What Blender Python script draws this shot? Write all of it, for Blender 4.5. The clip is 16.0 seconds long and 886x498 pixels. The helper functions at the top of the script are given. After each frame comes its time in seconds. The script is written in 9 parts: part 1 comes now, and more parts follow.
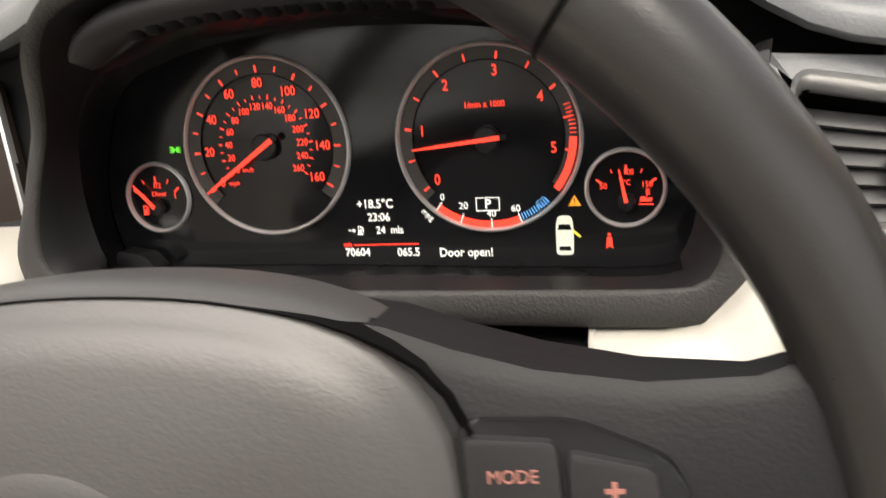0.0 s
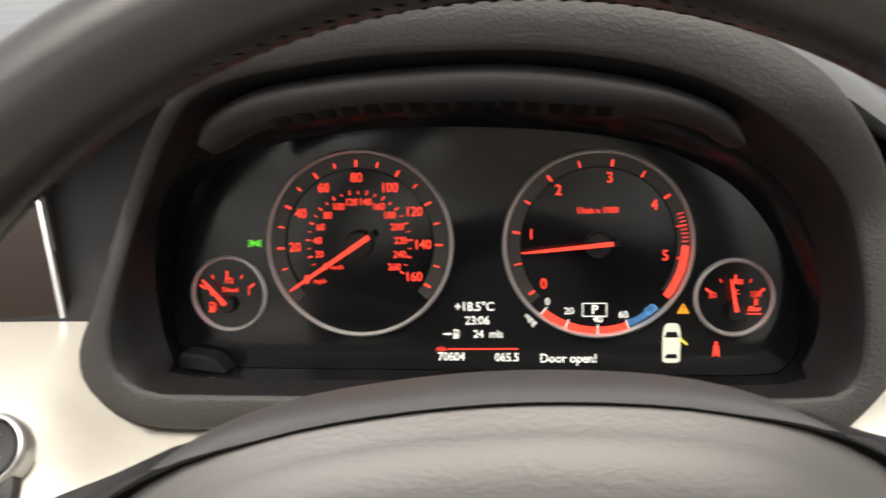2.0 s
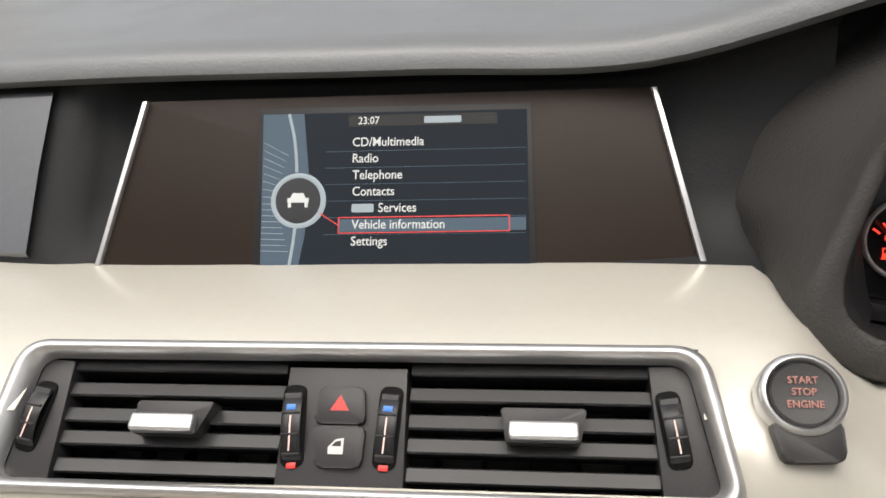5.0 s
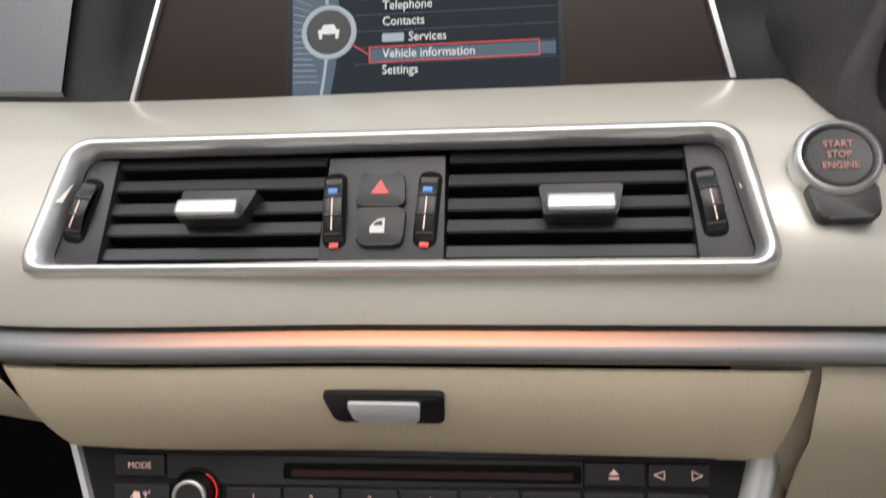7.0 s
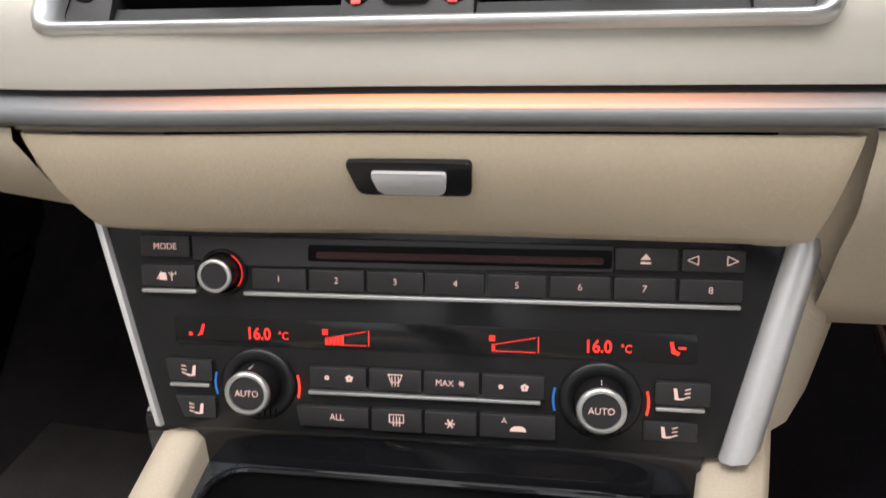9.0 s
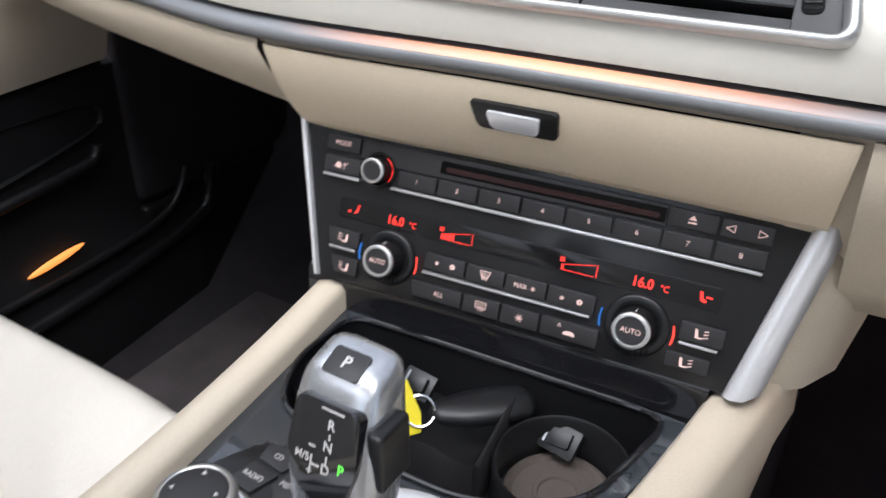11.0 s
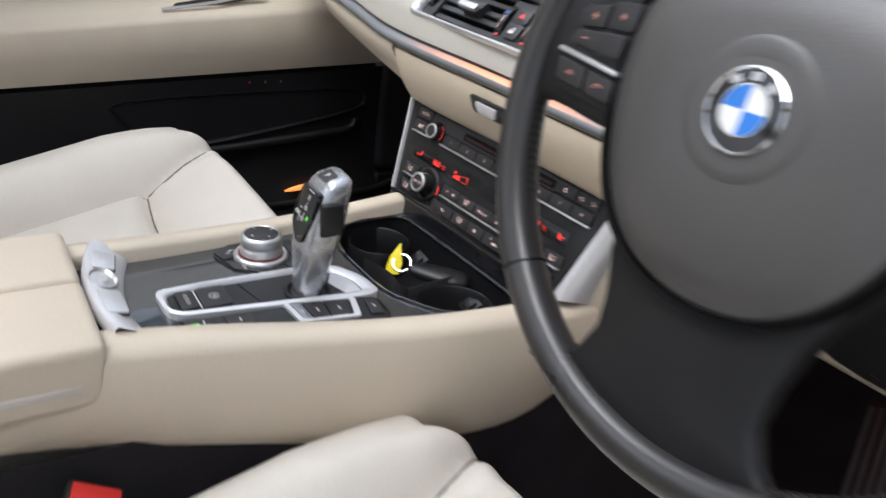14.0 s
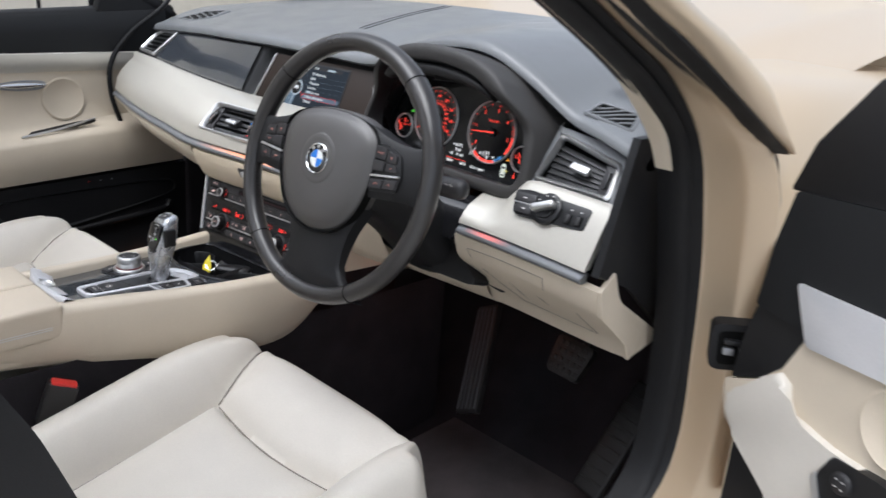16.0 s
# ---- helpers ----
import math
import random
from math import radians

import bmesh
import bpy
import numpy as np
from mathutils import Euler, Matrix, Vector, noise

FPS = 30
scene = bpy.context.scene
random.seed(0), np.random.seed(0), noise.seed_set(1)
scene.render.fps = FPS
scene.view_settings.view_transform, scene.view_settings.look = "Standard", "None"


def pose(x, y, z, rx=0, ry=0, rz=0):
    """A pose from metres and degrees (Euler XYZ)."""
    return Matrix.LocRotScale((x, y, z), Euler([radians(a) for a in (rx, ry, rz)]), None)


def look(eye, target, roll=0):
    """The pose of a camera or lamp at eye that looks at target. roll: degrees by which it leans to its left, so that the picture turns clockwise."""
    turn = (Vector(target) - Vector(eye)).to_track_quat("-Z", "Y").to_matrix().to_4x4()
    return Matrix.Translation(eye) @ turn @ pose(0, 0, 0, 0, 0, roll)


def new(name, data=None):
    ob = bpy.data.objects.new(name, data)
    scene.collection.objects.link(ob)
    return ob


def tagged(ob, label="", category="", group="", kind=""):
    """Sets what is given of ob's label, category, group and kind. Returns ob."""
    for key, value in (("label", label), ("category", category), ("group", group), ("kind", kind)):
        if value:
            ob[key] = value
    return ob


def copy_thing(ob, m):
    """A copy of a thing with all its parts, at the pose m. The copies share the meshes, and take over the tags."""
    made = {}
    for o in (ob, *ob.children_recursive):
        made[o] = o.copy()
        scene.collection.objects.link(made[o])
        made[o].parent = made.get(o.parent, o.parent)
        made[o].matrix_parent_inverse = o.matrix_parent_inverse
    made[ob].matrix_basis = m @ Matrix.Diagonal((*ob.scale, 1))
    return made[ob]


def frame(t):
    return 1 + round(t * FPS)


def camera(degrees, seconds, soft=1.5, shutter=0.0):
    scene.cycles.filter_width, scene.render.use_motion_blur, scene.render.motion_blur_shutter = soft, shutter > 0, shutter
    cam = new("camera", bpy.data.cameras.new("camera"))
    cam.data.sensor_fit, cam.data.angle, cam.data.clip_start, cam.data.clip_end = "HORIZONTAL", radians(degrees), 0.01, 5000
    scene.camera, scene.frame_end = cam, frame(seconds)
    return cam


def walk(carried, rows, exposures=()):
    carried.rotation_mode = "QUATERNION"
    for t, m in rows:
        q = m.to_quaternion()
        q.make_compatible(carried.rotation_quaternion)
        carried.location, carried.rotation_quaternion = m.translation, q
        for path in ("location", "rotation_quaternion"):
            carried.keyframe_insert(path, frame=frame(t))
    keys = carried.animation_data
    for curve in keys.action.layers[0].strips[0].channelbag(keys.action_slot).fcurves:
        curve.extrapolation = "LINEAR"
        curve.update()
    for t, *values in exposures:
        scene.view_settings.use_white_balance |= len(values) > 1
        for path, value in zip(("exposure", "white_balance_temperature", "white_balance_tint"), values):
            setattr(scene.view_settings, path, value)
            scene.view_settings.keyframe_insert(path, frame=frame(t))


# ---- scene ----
cam = camera(57.4, 16.0, shutter=0.5)
PATH = [
    (0, (0.053, 0.08, 1.248), (-0.3937, 1.8647, 0.4642), -7.1),
    (0.5, (0.018, 0.07, 1.253), (-0.3161, 1.915, 0.5561), -6.5),
    (1, (-0.013, 0.076, 1.252), (-0.2259, 1.9616, 0.6189), -5.2),
    (1.5, (-0.035, 0.085, 1.2515), (-0.1711, 1.9904, 0.6568), -3.7),
    (2, (-0.074, 0.075, 1.2515), (-0.1859, 1.9963, 0.688), -1.9),
    (2.5, (-0.113, 0.068, 1.25), (-0.2898, 1.9833, 0.7054), -1.0),
    (3, (-0.158, 0.059, 1.237), (-0.4146, 1.9804, 0.7464), -0.2),
    (3.5, (-0.226, 0.061, 1.222), (-0.540, 1.990, 0.782), -1.1),
    (4, (-0.319, 0.073, 1.231), (-0.636, 1.977, 0.704), -0.9),
    (4.2, (-0.338, 0.076, 1.234), (-0.687, 1.964, 0.676), -1.5),
    (6.3, (-0.374, 0.05, 1.197), (-0.74, 1.92, 0.588), -2.9),
    (6.5, (-0.374, 0.046, 1.188), (-0.743, 1.912, 0.57), -2.9),
    (7, (-0.375, 0.039, 1.159), (-0.763, 1.885, 0.494), -3.2),
    (7.5, (-0.375, 0.041, 1.144), (-0.775, 1.857, 0.409), -3.5),
    (8, (-0.376, 0.042, 1.131), (-0.79, 1.82, 0.315), -3.8),
    (8.5, (-0.377, 0.039, 1.121), (-0.806, 1.781, 0.238), -3.8),
    (9, (-0.374, 0.037, 1.113), (-0.833, 1.737, 0.165), -3.6),
    (9.2, (-0.372, 0.036, 1.111), (-0.848, 1.721, 0.146), -3.3),
    (11.3, (-0.269, -0.052, 1.145), (-1.251, 1.348, 0.107), 1.7),
    (11.5, (-0.275, -0.053, 1.14), (-1.287, 1.301, 0.071), 2.9),
    (12, (-0.267, -0.056, 1.167), (-1.39, 1.162, 0.046), 4.7),
    (12.5, (-0.229, -0.058, 1.179), (-1.444, 1.066, 0.056), 5.9),
    (13, (-0.14, -0.059, 1.176), (-1.468, 0.997, 0.117), 6.4),
    (13.5, (-0.013, -0.098, 1.183), (-1.425, 0.942, 0.222), 7.6),
    (14, (0.16, -0.128, 1.205), (-1.32, 0.887, 0.322), 7.5),
    (14.5, (0.368, -0.188, 1.247), (-1.116, 0.885, 0.443), 7.8),
    (15, (0.547, -0.305, 1.294), (-0.892, 0.885, 0.578), 7.3),
    (15.5, (0.699, -0.41, 1.344), (-0.673, 0.876, 0.661), 5.9),
    (16, (0.787, -0.478, 1.371), (-0.495, 0.909, 0.713), 4.5),
]
walk(cam, [(t, look(eye, target, roll)) for t, eye, target, roll in PATH],
     ((0, 0.32, 7000, 10), (2, 0.28, 7000, 10), (3.5, 0.12, 6800, 10), (4.2, 0.05, 6800, 10), (6.5, -0.45, 6550, 10), (7.5, -0.3, 6500, 10), (8, -0.33, 6500, 10), (9.2, -0.05, 6450, 10), (11.5, 0.15, 5850, 10), (13, 0.03, 5950, 10), (14.5, 0.0, 5950, 10), (16, -0.1, 5900, 10)))

# ---- world and lights ----
world = bpy.data.worlds.new("world")
scene.world = world
world.use_nodes = True
wn, wl = world.node_tree.nodes, world.node_tree.links
sky = wn.new("ShaderNodeTexSky")
sky.sky_type, sky.sun_disc = "NISHITA", False
sky.sun_elevation, sky.sun_rotation = radians(62), radians(217)
sky.air_density, sky.dust_density = 1.0, 4.0
soft_sky = wn.new("ShaderNodeHueSaturation")
soft_sky.inputs["Saturation"].default_value = 0.25
wl.new(sky.outputs[0], soft_sky.inputs["Color"])
wl.new(soft_sky.outputs[0], wn["Background"].inputs[0])
wn["Background"].inputs[1].default_value = 0.26
sun_data = bpy.data.lights.new("sun", "SUN")
sun_data.energy, sun_data.angle, sun_data.color = 2.3, radians(35), (1.0, 0.95, 0.88)
sun = new("sun", sun_data)
sun.matrix_world = look((0.55, -0.75, 3.4), (-0.25, 0.3, 0.9))


# ---- materials ----
def material(name, base, rough=0.5, metal=0.0, grain=0.0, size=400.0, stain=0.12, coat=0.0, glow=None, power=1.0,
             kind="NOISE", detail=3.0, spec=0.5, stretch=(1, 1, 1)):
    """A procedural surface: base colour with stains at two scales, uneven gloss, and relief of the given grain."""
    m = bpy.data.materials.new(name)
    m.use_nodes = True
    nodes, links = m.node_tree.nodes, m.node_tree.links
    b = nodes["Principled BSDF"]
    b.inputs["Base Color"].default_value = (*base, 1)
    b.inputs["Roughness"].default_value, b.inputs["Metallic"].default_value = rough, metal
    b.inputs["Coat Weight"].default_value = coat
    b.inputs["Specular IOR Level"].default_value = spec
    if glow:
        b.inputs["Emission Color"].default_value, b.inputs["Emission Strength"].default_value = (*glow, 1), power
        return m
    tc = nodes.new("ShaderNodeTexCoord")
    mp = nodes.new("ShaderNodeMapping")
    mp.inputs["Scale"].default_value = stretch
    links.new(tc.outputs["Object"], mp.inputs["Vector"])
    if stain:
        big, fine = nodes.new("ShaderNodeTexNoise"), nodes.new("ShaderNodeTexNoise")
        big.inputs["Scale"].default_value, big.inputs["Detail"].default_value = 14.0, 4.0
        fine.inputs["Scale"].default_value, fine.inputs["Detail"].default_value = size * 0.6, 2.0
        links.new(mp.outputs[0], big.inputs["Vector"])
        links.new(mp.outputs[0], fine.inputs["Vector"])
        both = nodes.new("ShaderNodeMath")
        both.operation = "ADD"
        links.new(big.outputs["Fac"], both.inputs[0])
        links.new(fine.outputs["Fac"], both.inputs[1])
        ramp = nodes.new("ShaderNodeMapRange")
        ramp.inputs["From Min"].default_value, ramp.inputs["From Max"].default_value = 0.6, 1.4
        ramp.inputs["To Min"].default_value, ramp.inputs["To Max"].default_value = 1 - stain, 1 + stain
        links.new(both.outputs[0], ramp.inputs["Value"])
        tint = nodes.new("ShaderNodeMix")
        tint.data_type, tint.blend_type = "RGBA", "MULTIPLY"
        tint.inputs["Factor"].default_value = 1.0
        tint.inputs["A"].default_value = (*base, 1)
        links.new(ramp.outputs[0], tint.inputs["B"])
        links.new(tint.outputs["Result"], b.inputs["Base Color"])
        gloss = nodes.new("ShaderNodeMapRange")
        gloss.inputs["From Min"].default_value, gloss.inputs["From Max"].default_value = 0.3, 0.7
        gloss.inputs["To Min"].default_value, gloss.inputs["To Max"].default_value = max(rough - min(0.06, stain), 0.02), min(rough + min(0.06, stain), 1)
        links.new(big.outputs["Fac"], gloss.inputs["Value"])
        links.new(gloss.outputs[0], b.inputs["Roughness"])
    if grain:
        if kind == "LEATHER":
            tex = nodes.new("ShaderNodeTexVoronoi")
            tex.feature = "SMOOTH_F1"
            tex.inputs["Scale"].default_value = size
            warp = nodes.new("ShaderNodeTexNoise")
            warp.inputs["Scale"].default_value = size * 0.5
            shift = nodes.new("ShaderNodeMix")
            shift.data_type, shift.blend_type = "RGBA", "ADD"
            shift.inputs["Factor"].default_value = 0.0035
            links.new(mp.outputs[0], shift.inputs["A"])
            links.new(mp.outputs[0], warp.inputs["Vector"])
            links.new(warp.outputs["Color"], shift.inputs["B"])
            links.new(shift.outputs["Result"], tex.inputs["Vector"])
            out = tex.outputs["Distance"]
        else:
            tex = nodes.new("ShaderNodeTexNoise")
            tex.inputs["Scale"].default_value, tex.inputs["Detail"].default_value = size, detail
            links.new(mp.outputs[0], tex.inputs["Vector"])
            out = tex.outputs["Fac"]
        bump = nodes.new("ShaderNodeBump")
        bump.inputs["Strength"].default_value, bump.inputs["Distance"].default_value = min(grain, 1.0), 0.0006
        links.new(out, bump.inputs["Height"])
        links.new(bump.outputs[0], b.inputs["Normal"])
    return m


LEATHER = material("black_grained_leather", (0.067, 0.0635, 0.062), 0.38, 0, 0.14, 900, 0.05, kind="LEATHER", spec=0.75)
RIM_LEATHER = material("smooth_black_leather", (0.025, 0.023, 0.0225), 0.30, 0, 0.07, 1100, 0.04, kind="LEATHER", spec=0.7)
PAD_TOP = material("dark_grey_dash_skin", (0.145, 0.151, 0.157), 0.34, 0, 0.3, 700, 0.06, kind="LEATHER", spec=0.6)
SOFT_BLACK = material("soft_black_plastic", (0.012, 0.012, 0.013), 0.5, 0, 0.25, 900, 0.12, spec=0.3)
SATIN_BLACK = material("satin_black_plastic", (0.011, 0.011, 0.012), 0.34, 0, 0.1, 900, 0.1, spec=0.4)
GLOSS_BLACK = material("gloss_black_plastic", (0.012, 0.012, 0.014), 0.09, 0, 0.02, 60, 0.1, coat=0.4)
BUTTON = material("dark_grey_button_plastic", (0.025, 0.024, 0.0255), 0.42, 0, 0.12, 1100, 0.1, spec=0.4)
# near-black: puts the shade of wells and gaps into the colour
DEEP = material("black_plastic_gap_shade", (0.003, 0.003, 0.003), 0.6, 0, 0, stain=0, spec=0.1)
CREAM = material("cream_grained_leatherette", (0.60, 0.522, 0.412), 0.46, 0, 0.28, 900, 0.05, kind="LEATHER")
# CREAM again, lighter and warmer to stand for LED and bounced light on the drawer
LIT_DRAWER_CREAM = material("lit_cream_leatherette", (0.71, 0.605, 0.455), 0.46, 0, 0.28, 900, 0.05, kind="LEATHER")
SEAT = material("cream_seat_leather", (0.635, 0.595, 0.53), 0.42, 0, 0.15, 800, 0.05, kind="LEATHER")
PEARL = material("pearl_satin_trim", (0.56, 0.535, 0.475), 0.32, 0.25, 0.03, 300, 0.03, coat=0.15)
SILVER = material("satin_silver_metal", (0.66, 0.66, 0.66), 0.33, 0.85, 0.03, 500, 0.05)
SILVER_DARK = material("brushed_grey_metal", (0.34, 0.35, 0.37), 0.46, 1.0, 0.05, 500, 0.08, stretch=(0.05, 1, 1))
CHROME = material("bright_chrome", (0.8, 0.8, 0.8), 0.1, 1.0, 0, stain=0.03)
BROWN = material("dark_brown_screen_blank", (0.026, 0.019, 0.0155), 0.4, 0, 0.03, 500, 0.06, spec=0.12)
ANTHRACITE = material("anthracite_fascia", (0.015, 0.0155, 0.0165), 0.55, 0, 0.25, 800, 0.08, kind="LEATHER", spec=0.2)
CARPET = material("black_carpet", (0.032, 0.029, 0.032), 0.95, 0, 1.0, 1500, 0.35, spec=0.06)
MAT = material("dark_brown_floor_mat", (0.080, 0.071, 0.073), 0.95, 0, 1.0, 1200, 0.4, spec=0.08)
RUBBER = material("black_rubber_seal", (0.008, 0.008, 0.009), 0.6, 0, 0.15, 600, 0.15, spec=0.3)
PAINT = material("champagne_metallic_paint", (0.60, 0.475, 0.33), 0.36, 0.4, 0, 900, 0.008, coat=0.3)
DOOR_SILVER = material("satin_aluminium_trim", (0.72, 0.72, 0.74), 0.34, 0.4, 0.02, 400, 0.04)
SLAT = material("dark_grey_slat_plastic", (0.019, 0.019, 0.020), 0.38, 0, 0.08, 900, 0.06, spec=0.45)
RED_PLASTIC = material("red_plastic", (0.6, 0.03, 0.025), 0.3, 0, 0.03, 300, 0.05)
BLUE_PLASTIC = material("blue_enamel", (0.03, 0.18, 0.6), 0.3, 0, 0, stain=0.03)
WHITE_PAINT = material("white_enamel", (0.75, 0.75, 0.74), 0.3, 0, 0, stain=0.03)
YELLOW = material("yellow_plastic_tag", (0.80, 0.66, 0.02), 0.45, 0, 0.05, 500, 0.06)
PRINT = material("pale_backlit_print", (0.75, 0.55, 0.5), 0.5, glow=(1.0, 0.55, 0.47), power=0.22)
PRINT_GREY = material("pale_grey_print", (0.6, 0.58, 0.56), 0.5, stain=0.02)
RED_GLOW = material("red_backlit_print", (0.5, 0.02, 0.01), 0.5, glow=(1.0, 0.06, 0.035), power=1.3)
RED_DIM = material("red_backlit_band", (0.3, 0.01, 0.01), 0.5, glow=(0.9, 0.02, 0.012), power=0.9)
RED_LCD = material("red_segment_display", (0.3, 0.01, 0.01), 0.5, glow=(1.0, 0.035, 0.02), power=1.5)
WHITE_GLOW = material("white_display_text", (0.6, 0.6, 0.6), 0.5, glow=(0.95, 0.95, 0.88), power=0.85)
SCREEN_TEXT = material("pale_screen_text", (0.3, 0.3, 0.3), 0.5, glow=(0.75, 0.80, 0.78), power=0.55)
GREEN_GLOW = material("green_lamp", (0.1, 0.4, 0.05), 0.5, glow=(0.15, 0.95, 0.06), power=1.0)
BLUE_GLOW = material("blue_display_mark", (0.05, 0.2, 0.4), 0.5, glow=(0.12, 0.35, 0.75), power=0.8)
AMBER_GLOW = material("amber_lamp", (0.5, 0.2, 0.01), 0.5, glow=(1.0, 0.36, 0.03), power=0.9)
YELLOW_GLOW = material("yellow_display_mark", (0.5, 0.4, 0.05), 0.5, glow=(0.85, 0.68, 0.08), power=0.8)
PALE_GLOW = material("pale_display_shape", (0.5, 0.5, 0.45), 0.5, glow=(0.72, 0.74, 0.6), power=0.7)
WARM_LAMP = material("warm_footwell_lamp", (0.5, 0.3, 0.1), 0.5, glow=(1.0, 0.30, 0.055), power=1.2)
SCREEN_DARK = material("blue_grey_display", (0.01, 0.012, 0.015), 0.35, glow=(0.040, 0.055, 0.075), power=0.28, spec=0.06)
SCREEN_BAND = material("blue_display_band", (0.01, 0.012, 0.015), 0.35, glow=(0.13, 0.19, 0.25), power=0.8, spec=0.12)
SCREEN_ARC = material("pale_display_arc", (0.1, 0.1, 0.1), 0.2, glow=(0.42, 0.52, 0.58), power=0.8, spec=0.12)
LCD_BLACK = material("black_display_glass", (0.008, 0.008, 0.009), 0.14, 0, 0.01, 50, 0.05)
DIAL_BAND = material("dark_grey_dial_band", (0.055, 0.05, 0.045), 0.45, 0, 0.05, 500, 0.08)
CONCRETE = material("pale_concrete_floor", (0.42, 0.40, 0.37), 0.5, 0, 0.3, 60, 0.12)


def glass_material():
    m = bpy.data.materials.new("clear_glass")
    m.use_nodes = True
    nodes, links = m.node_tree.nodes, m.node_tree.links
    nodes.remove(nodes["Principled BSDF"])
    clear, shine = nodes.new("ShaderNodeBsdfTransparent"), nodes.new("ShaderNodeBsdfGlossy")
    mix, fres = nodes.new("ShaderNodeMixShader"), nodes.new("ShaderNodeFresnel")
    shine.inputs["Roughness"].default_value = 0.02
    links.new(fres.outputs[0], mix.inputs[0])
    links.new(clear.outputs[0], mix.inputs[1])
    links.new(shine.outputs[0], mix.inputs[2])
    links.new(mix.outputs[0], nodes["Material Output"].inputs["Surface"])
    return m


GLASS = glass_material()
CONSOLE_TOP = material("dark_grey_lacquer", (0.034, 0.039, 0.047), 0.16, 0, 0.04, 300, 0.1, coat=1.0)
HOOD_LEATHER = material("dark_hood_leather", (0.040, 0.038, 0.037), 0.58, 0, 0.6, 680, 0.06, kind="LEATHER", spec=0.45)
PANEL_BLACK = material("black_panel_lacquer", (0.015, 0.015, 0.016), 0.16, 0, 0.02, 60, 0.1, spec=0.32)
STRIP = material("satin_grey_strip", (0.20, 0.205, 0.215), 0.46, 0.35, 0.03, 500, 0.06, stretch=(0.05, 1, 1))


def light_guide(name, glow, power, middle, reach):
    """The strip's metal, self-lit to imitate LED light on it; fades from middle to ends."""
    m = material(name, (0.20, 0.205, 0.215), 0.46, 0.35, 0.03, 500, 0.06, stretch=(0.05, 1, 1))
    nodes, links = m.node_tree.nodes, m.node_tree.links
    b = nodes["Principled BSDF"]
    tc, sep, sub, far, fade = (nodes.new("ShaderNode" + k) for k in ("TexCoord", "SeparateXYZ", "Math", "Math", "MapRange"))
    sub.operation, far.operation, fade.interpolation_type = "SUBTRACT", "ABSOLUTE", "SMOOTHSTEP"
    sub.inputs[1].default_value = middle
    fade.inputs["From Max"].default_value, fade.inputs["To Min"].default_value, fade.inputs["To Max"].default_value = reach, power, 0.0
    links.new(tc.outputs["Object"], sep.inputs[0])
    links.new(sep.outputs["X"], sub.inputs[0])
    links.new(sub.outputs[0], far.inputs[0])
    links.new(far.outputs[0], fade.inputs["Value"])
    b.inputs["Emission Color"].default_value = (*glow, 1)
    links.new(fade.outputs[0], b.inputs["Emission Strength"])
    return m


ORANGE_STRIP_GLOW = light_guide("orange_strip_glow", (1.0, 0.29, 0.06), 1.3, -0.450, 0.19)
RED_STRIP_GLOW = light_guide("red_strip_glow", (1.0, 0.07, 0.03), 0.8, 0.105, 0.05)
LEVER_SILVER = material("satin_lever_silver", (0.46, 0.47, 0.49), 0.26, 0.8, 0.02, 400, 0.04)
RING = material("pale_dial_ring", (0.72, 0.70, 0.68), 0.45, 0.5, 0, stain=0.04)
LIP_BLACK = material("matt_black_plastic", (0.017, 0.0165, 0.017), 0.5, 0, 0.1, 900, 0.06, spec=0.22)
LENS_BLACK = material("semi_gloss_black_plastic", (0.008, 0.008, 0.009), 0.24, 0, 0.02, 60, 0.06, spec=0.35)
RIB_GREY = material("grey_ribbed_rubber", (0.062, 0.063, 0.068), 0.4, 0, 0.2, 600, 0.15)
PEDAL = material("worn_black_rubber", (0.014, 0.013, 0.013), 0.5, 0, 0.3, 600, 0.2)
SEAM = material("grey_beige_seam_line", (0.20, 0.175, 0.15), 0.7, 0, 0.3, 900, 0.1)
DIM_PRINT = material("dim_red_print", (0.35, 0.16, 0.13), 0.5, glow=(1.0, 0.3, 0.22), power=0.12)


# ---- mesh helpers ----
def finish(name, bm, mat, smooth=True, angle=38):
    bmesh.ops.recalc_face_normals(bm, faces=bm.faces)
    me = bpy.data.meshes.new(name)
    bm.to_mesh(me)
    bm.free()
    me.materials.append(mat)
    if smooth:
        me.polygons.foreach_set("use_smooth", [True] * len(me.polygons))
        me.set_sharp_from_angle(angle=radians(angle))
    return me


def part(name, bm, mat, parent, label="", smooth=True, angle=38, m=None):
    ob = new(name, finish(name, bm, mat, smooth, angle))
    ob.parent = parent
    if m is not None:
        ob.matrix_basis = m
    return tagged(ob, label)


def thing(name, label, category, m=None, group="", kind=""):
    ob = new(name)
    ob.empty_display_size = 0.02
    if m is not None:
        ob.matrix_basis = m
    return tagged(ob, label, category, group, kind)


def panel(o, x, up):
    """A frame whose x runs along the panel, y up it and z out of it."""
    x, up = Vector(x).normalized(), Vector(up)
    up = (up - x * up.dot(x)).normalized()
    n = x.cross(up)
    return Matrix(((x.x, up.x, n.x, o[0]), (x.y, up.y, n.y, o[1]), (x.z, up.z, n.z, o[2]), (0, 0, 0, 1)))


def bm_new():
    return bmesh.new()


def bevel_all(bm, geom_edges, width, seg=2):
    if width > 0:
        bmesh.ops.bevel(bm, geom=geom_edges, offset=width, segments=seg, profile=0.6, affect="EDGES", clamp_overlap=True)


